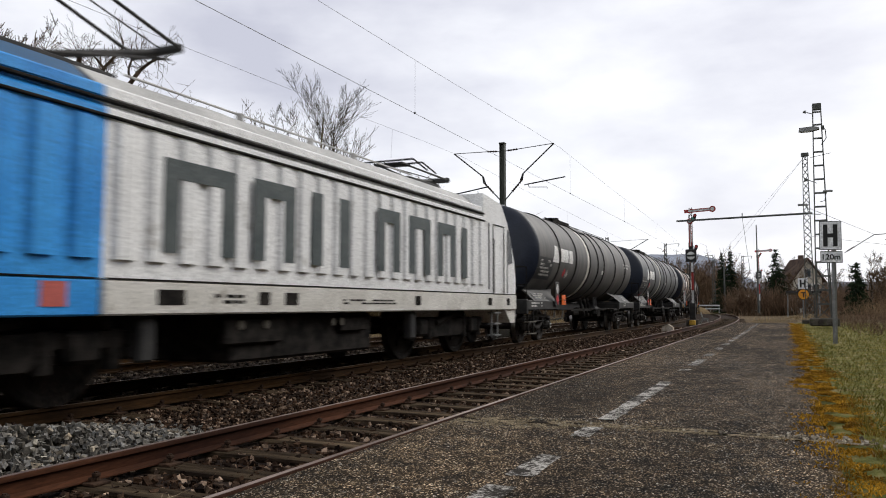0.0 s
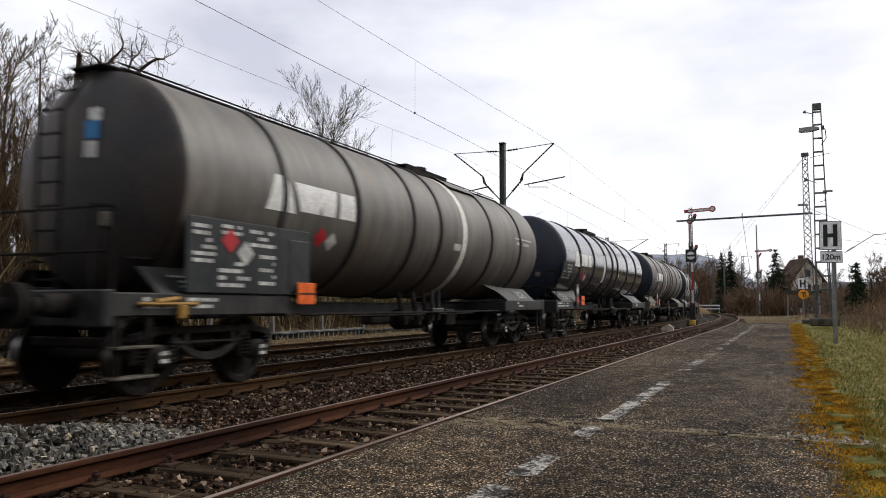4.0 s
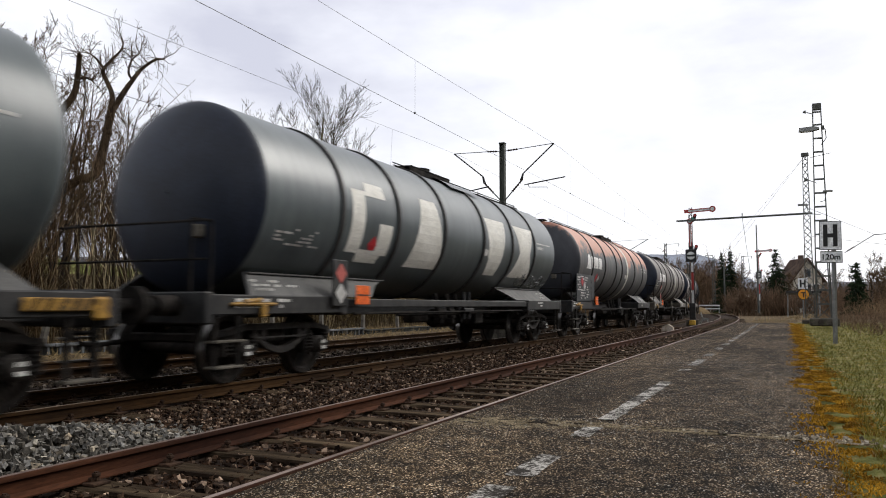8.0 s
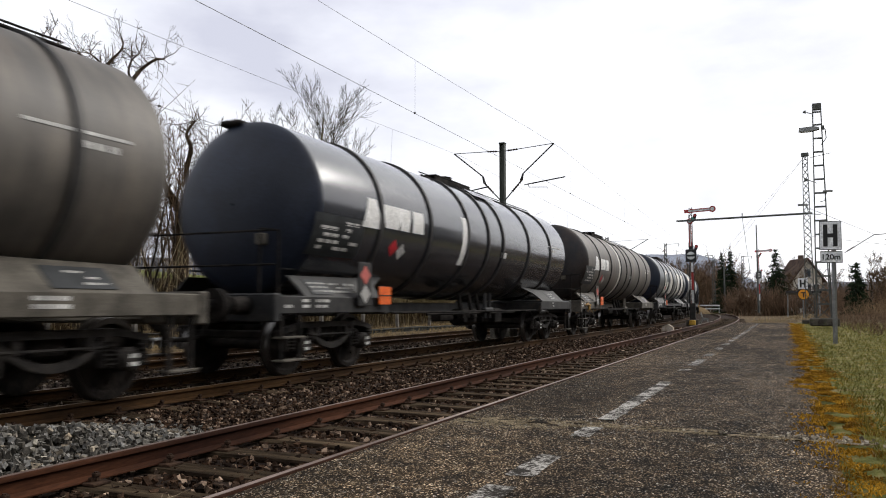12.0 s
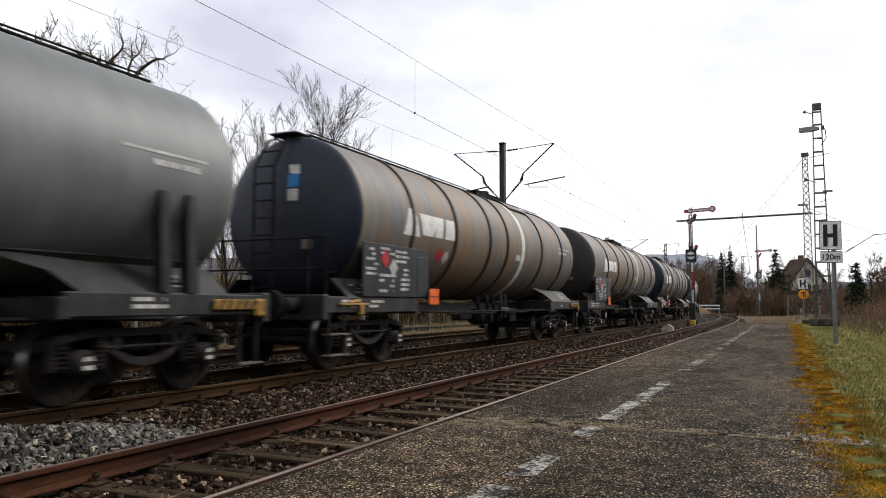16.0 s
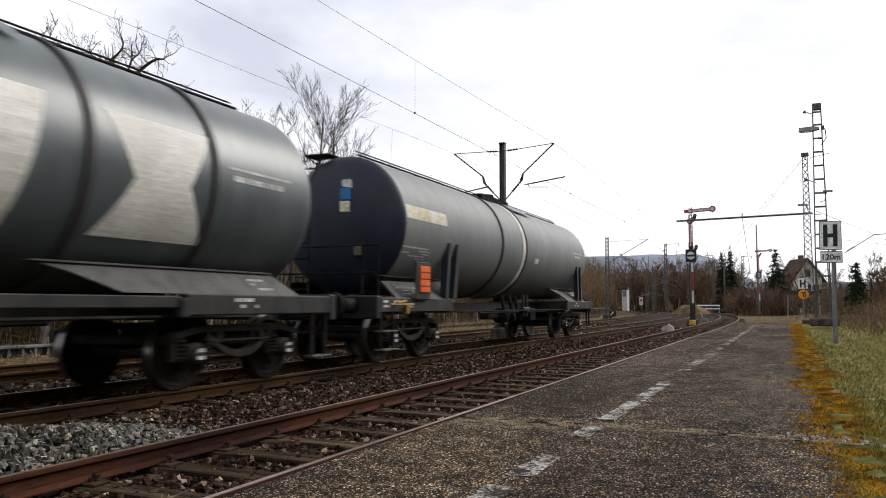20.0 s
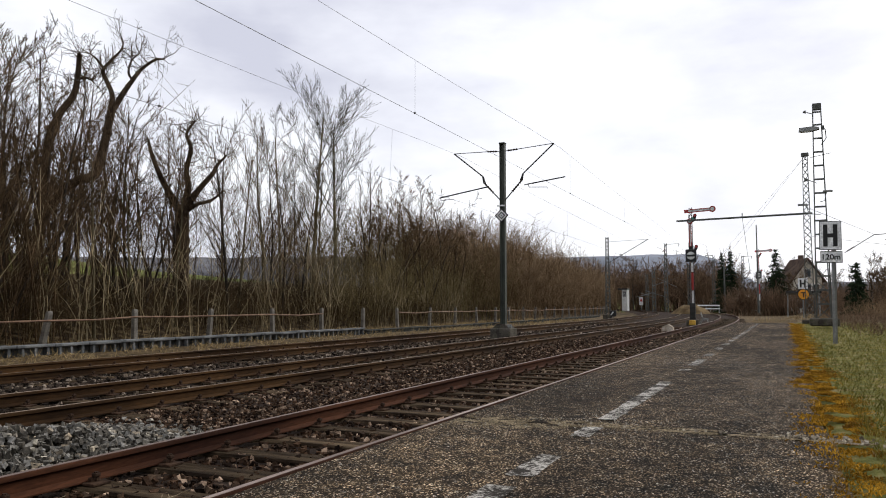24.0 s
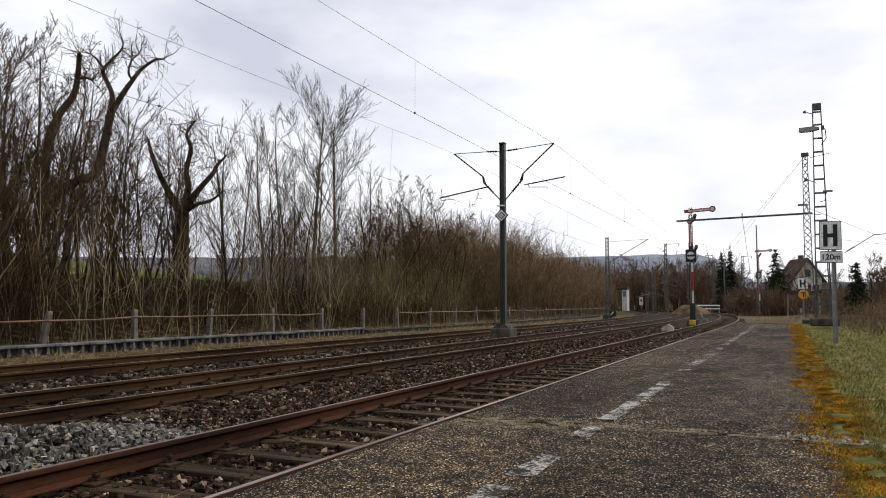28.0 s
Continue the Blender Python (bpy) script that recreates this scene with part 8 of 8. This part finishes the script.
def build_loco():
    """About its middle at rail level; front towards -y, blue front half of the body."""
    lo = thing("electric_locomotive", "blue and white electric locomotive with ribbed sides", "locomotive")
    hl = 8.85
    split = -3.95
    half = 1.49
    for name, a, b, mat, skirt, roofm in (("front_body", -hl, split, M_LOCO_BLUE, M_LOCO_BLUE, M_LOCO_BLUE_DARK), ("rear_body", split, hl, M_LOCO_WHITE, M_LOCO_SKIRT, M_LOCO_ROOF)):
        cab0, cab1 = (a + 2.1, b) if a < -5 else (a, b - 2.25)
        # machine room body between the cabs
        sh = Shape().prism([(-half, 1.32), (half, 1.32), (half, 3.05), (half - 0.06, 3.12), (-half + 0.06, 3.12), (-half, 3.05)], "y", cab0, cab1)
        body = part(name, sh, mat, lo, "bright blue body side" if a < -5 else "soiled white body side")
        y = cab0 + 0.25
        while y < cab1 - 0.1:
            for s in (-1, 1):
                rb = Shape().prism([(s * (half - 0.005), y - 0.17), (s * (half + 0.045), y - 0.10), (s * (half + 0.045), y + 0.10), (s * (half - 0.005), y + 0.17)], "z", 1.52, 2.93)
                part("side_rib", rb, mat, body)
            y += 0.46
        part("skirt", Shape().box((0, (a + b) / 2, 1.13), (2 * half + 0.02, b - a - 0.04, 0.37), cut=0.02), skirt, lo)
        part("seam", Shape().box((0, (a + b) / 2, 1.325), (2 * half + 0.026, b - a - 0.1, 0.016)), M_STEEL_DARK, lo)
        for s in (-1, 1):
            part("gutter", Shape().box((s * (half + 0.02), (cab0 + cab1) / 2, 2.975), (0.05, cab1 - cab0, 0.03), cut=0.008), M_STEEL_DARK, lo)
            part("gutter", Shape().box((s * (half - 0.01), (cab0 + cab1) / 2, 3.14), (0.06, cab1 - cab0, 0.035), cut=0.008), M_STEEL_DARK, lo)
            part("roof_edge", Shape().box((s * (half - 0.09), (cab0 + cab1) / 2, 3.24), (0.12, cab1 - cab0, 0.14), cut=0.02), mat, lo)
        rf = Shape().prism([(-1.38, 3.12), (1.38, 3.12), (1.36, 3.30), (0.98, 3.58), (0.7, 3.64), (-0.7, 3.64), (-0.98, 3.58), (-1.36, 3.30)], "y", cab0 + 0.05, cab1 - 0.05)
        part("roof", rf, roofm, lo, smooth=20)
        # cab with sloping nose
        e = a if a < -5 else b
        d = -1 if a < -5 else 1
        c = cab0 if a < -5 else cab1
        nose = [(c, 1.32), (e, 1.32), (e, 1.75), (e - d * 0.10, 2.15), (e - d * 0.62, 3.10), (e - d * 1.05, 3.50), (c, 3.62)]
        cab = part("cab", Shape().prism(nose, "x", -half + 0.02, half - 0.02), mat, lo, "smooth sloping driving cab")
        part("apron", Shape().prism([(e - d * 0.35, 0.62), (e - d * 0.02, 0.62), (e + d * 0.02, 1.33), (e - d * 1.3, 1.33), (e - d * 1.3, 0.95), (e - d * 0.75, 0.95)], "x", -half + 0.04, half - 0.04), skirt, lo)
        for s in (-1, 1):
            x = s * (half - 0.015)
            wv = [(e - d * 0.62, 2.05), (e - d * 0.26, 2.12), (e - d * 0.40, 2.72), (e - d * 0.62, 2.92)]
            part("side_window", Shape().prism(wv, "x", min(x, x + s * 0.012), max(x, x + s * 0.012)), M_GLASS_DARK, cab)
            door = Shape()
            for yy in (e - d * 1.62, e - d * 0.88):
                door.box((x + s * 0.004, yy, 2.1), (0.012, 0.02, 1.7))
            door.box((x + s * 0.004, e - d * 1.25, 2.96), (0.012, 0.75, 0.02))
            door.box((x + s * 0.004, e - d * 1.9, 2.2), (0.012, 0.035, 1.55))
            part("door_seam", door, M_STEEL_DARK, cab)
            hr = Shape()
            for yy in (e - d * 1.70, e - d * 0.80):
                hr.tube([(x + s * 0.06, yy, 1.35), (x + s * 0.06, yy, 2.6)], 0.018)
            part("handrail", hr, M_LOCO_ROOF, cab)
            st = Shape()
            for z in (0.35, 0.62, 0.88):
                st.box((s * 1.36, e - d * 1.25, z), (0.18, 0.42, 0.035))
            for yy in (e - d * 1.05, e - d * 1.45):
                st.box((s * 1.36, yy, 0.65), (0.03, 0.04, 0.72))
            part("footstep", st, M_GALV, lo)
            bu = Shape().rod((s * 0.875, e - d * 0.02, 1.04), (s * 0.875, e + d * 0.5, 1.04), 0.14, 0.11, 14)
            bu.box((s * 0.875, e + d * 0.55, 1.04), (0.55, 0.05, 0.34), cut=0.02)
            part("buffer", bu, M_STEEL_DARK, lo)
        part("windscreen", Shape().prism([(-0.95, 0), (0.95, 0), (0.85, 1.0), (-0.85, 1.0)], "y", -0.02, 0.02), M_GLASS_DARK, cab,
             at=Matrix.Translation((0, e - d * 0.13, 2.10)) @ Matrix.Rotation(d * 0.50, 4, "X"))
        for s in (-1, 1):
            part("headlight", Shape().rod((s * 0.95, e - d * 0.02, 1.62), (s * 0.95, e + d * 0.03, 1.62), 0.13, seg=16), M_SIGNGREY, cab)
    # plain slate-coloured shapes in place of the painted name
    for y0, y1, kind in ((-3.2, -2.0, 2), (-1.65, -0.75, 2), (-0.35, -0.05, 1), (0.4, 0.7, 1), (1.6, 2.4, 2), (2.75, 3.65, 2), (4.0, 4.85, 2), (5.2, 5.5, 1)):
        x = half + 0.049
        bars = [((y0 + y1) / 2, 2.16, 0.28, 1.06)] if kind == 1 else [(y0 + 0.12, 2.16, 0.24, 1.06), (y1 - 0.12, 2.16, 0.24, 1.06), ((y0 + y1) / 2, 2.58, y1 - y0 - 0.48, 0.22)]
        for yy, zz, wy, wz in bars:
            part("painted_shape", Shape().box((x, yy, zz), (0.006, wy, wz)), M_LOCO_LETTER, lo, "plain slate block painted on the side")
    for y, w in ((-3.0, 0.42), (-1.35, 0.22), (-0.75, 0.30), (3.2, 0.22), (6.95, 0.25), (8.2, 0.2)):
        part("skirt_opening", Shape().box((half + 0.012, y, 1.14), (0.012, w, 0.17), cut=0.004), M_STEEL_DARK, lo)
    part("route_label", Shape().box((half + 0.014, -4.5, 1.16), (0.008, 0.28, 0.24)), M_PINK, lo, "small faded label")
    bars = Shape()
    rng = random.Random(4)
    writing(bars, half + 0.013, 0.6, 2.4, 1.06, 1.16, 2, rng)
    writing(bars, half + 0.013, -2.3, -1.7, 1.06, 1.2, 2, rng)
    tagged(part("lettering", bars, M_STEEL_DARK, lo), kind="stuff")
    # bogies, boxes and pipes
    for yb in (-5.22, 5.22):
        bf = Shape()
        for s in (-1, 1):
            bf.prism([(yb - 2.0, 0.78), (yb + 2.0, 0.78), (yb + 2.0, 0.60), (yb + 1.0, 0.62), (yb + 0.7, 0.42), (yb - 0.7, 0.42), (yb - 1.0, 0.62), (yb - 2.0, 0.60)], "x", s * 1.12 - 0.07, s * 1.12 + 0.07)
            for yy in (-1.3, 1.3):
                bf.box((s * 1.16, yb + yy, 0.62), (0.24, 0.42, 0.34), cut=0.05)
                for dy in (-0.42, 0.42):
                    bf.rod((s * 1.14, yb + yy + dy, 0.38), (s * 1.14, yb + yy + dy, 0.80), 0.10, seg=10)
            bf.rod((s * 1.2, yb - 0.6, 0.7), (s * 1.2, yb + 0.6, 0.9), 0.06, seg=8)
        bf.box((0, yb, 0.62), (2.1, 0.9, 0.35), cut=0.05)
        part("bogie", bf, M_STEEL_DARK, lo, "heavy dark locomotive bogie")
        for dy in (-1.3, 1.3):
            loco_wheels(lo, yb + dy)
    ub = Shape().box((0, 0.1, 0.62), (2.5, 3.6, 0.62), cut=0.04)
    ub.box((1.27, -1.3, 0.72), (0.12, 1.2, 0.34), cut=0.02)
    ub.box((1.27, 1.2, 0.75), (0.12, 0.8, 0.22), cut=0.02)
    part("equipment_box", ub, M_STEEL_DARK, lo)
    lt = Shape()
    for y in (-1.62, -1.1, 0.55, 0.8):
        lt.rod((1.33, y, 0.80), (1.36, y, 0.80), 0.06, seg=10)
    part("pipe_fittings", lt, M_FRAME_PALE, lo)
    for y in (3.25, -3.2):
        part("sand_box", Shape().box((1.30, y, 0.68), (0.16, 0.25, 0.5), cut=0.03), M_FRAME_GREY, lo)
    # raised collector at the front, folded one at the rear
    def collector(y, up, name, label):
        p = part(name, Shape().box((0, y, 3.72), (1.3, 1.5, 0.06), cut=0.01).box((0.5, y, 3.68), (0.08, 0.08, 0.14)).box((-0.5, y, 3.68), (0.08, 0.08, 0.14)), M_STEEL_BLACK, lo, label)
        knee = (y + 2.0, 4.50) if up else (y + 1.7, 4.05)
        head = (y - 1.5, 5.46) if up else (y - 0.35, 4.16)
        low = Shape().rod((0, y - 0.3, 3.76), (0, knee[0], knee[1]), 0.055, 0.045, 10)
        low.rod((0.12, y - 0.55, 3.76), (0.12, knee[0] + 0.12, knee[1] - 0.08), 0.02, seg=6)
        low.box((0, knee[0], knee[1]), (0.9, 0.12, 0.12), cut=0.03)
        part("lower_arm", low, M_STEEL_BLACK, p)
        upp = Shape()
        for s in (-1, 1):
            upp.rod((s * 0.40, knee[0], knee[1]), (s * 0.30, head[0], head[1] - 0.06), 0.026, 0.02, 8)
        upp.rod((0, knee[0] + 0.1, knee[1] + 0.06), (0, head[0], head[1] - 0.12), 0.012, seg=5)
        part("upper_arm", upp, M_STEEL_BLACK, p)
        hd = Shape()
        for d in (-0.22, 0.22):
            hd.tube([(-0.95, head[0] + d, head[1] - 0.28), (-0.62, head[0] + d, head[1] - 0.01), (0.62, head[0] + d, head[1] - 0.01), (0.95, head[0] + d, head[1] - 0.28)], 0.02)
        hd.box((0, head[0], head[1] - 0.06), (0.7, 0.44, 0.03))
        part("contact_strip", hd, M_STEEL_BLACK, p)
    collector(-3.85, True, "collector", "raised single-arm current collector")
    collector(5.3, False, "collector", "folded single-arm current collector")
    top = Shape()
    for y in (-1.2, 0.6, 2.0):
        top.box((0.2, y, 3.72), (0.5, 0.6, 0.16), cut=0.03)
        top.rod((0.5, y + 0.5, 3.64), (0.5, y + 0.5, 3.86), 0.06, seg=8)
    top.tube([(0.45, -2.8, 3.86), (0.45, 5.0, 3.86)], 0.018)
    part("roof_gear", top, M_LOCO_ROOF, lo)
    return lo


first = len(WHEELS)
LOCO = build_loco()
ROLLING.append((LOCO, 18.9 - 9.45, 5.22, WHEELS[first:]))


def motions():
    """The train rolls towards -y at an even pace; every wheelset turns with it."""
    for thing_ob, s_mid, half, wheels in ROLLING:
        rows = []
        t = 0.0
        while t <= 28.001:
            s = s_mid - SPEED * t
            a, b = on_track(s - half), on_track(s + half)
            h = math.atan2(-(b[0] - a[0]), b[1] - a[1])
            rows.append((t, Matrix.Translation(((a[0] + b[0]) / 2, (a[1] + b[1]) / 2, 0)) @ Matrix.Rotation(h, 4, "Z")))
            t += 0.5 if s + half > BEND_Y - 9 else 2.0
            if t > 28 and rows[-1][0] < 27.99:
                t = 28.0
        walk(thing_ob, rows)
        for w, y, z, r in wheels:
            # spin frame by frame while the wagon is on the stretch before the camera
            turn = SPEED / r
            f0 = min(max(0, int((s_mid - 150) / SPEED * 30)), 839)
            f1 = max(min(840, int((s_mid + 30) / SPEED * 30)), f0 + 1)
            ff = sorted({0, *range(f0, f1 + 1), 840})
            walk(w, [(f / 30, Matrix.Translation((0, y, z)) @ Matrix.Rotation(turn * (min(max(f, f0), f1) - f0) / 30, 4, "X")) for f in ff])


motions()
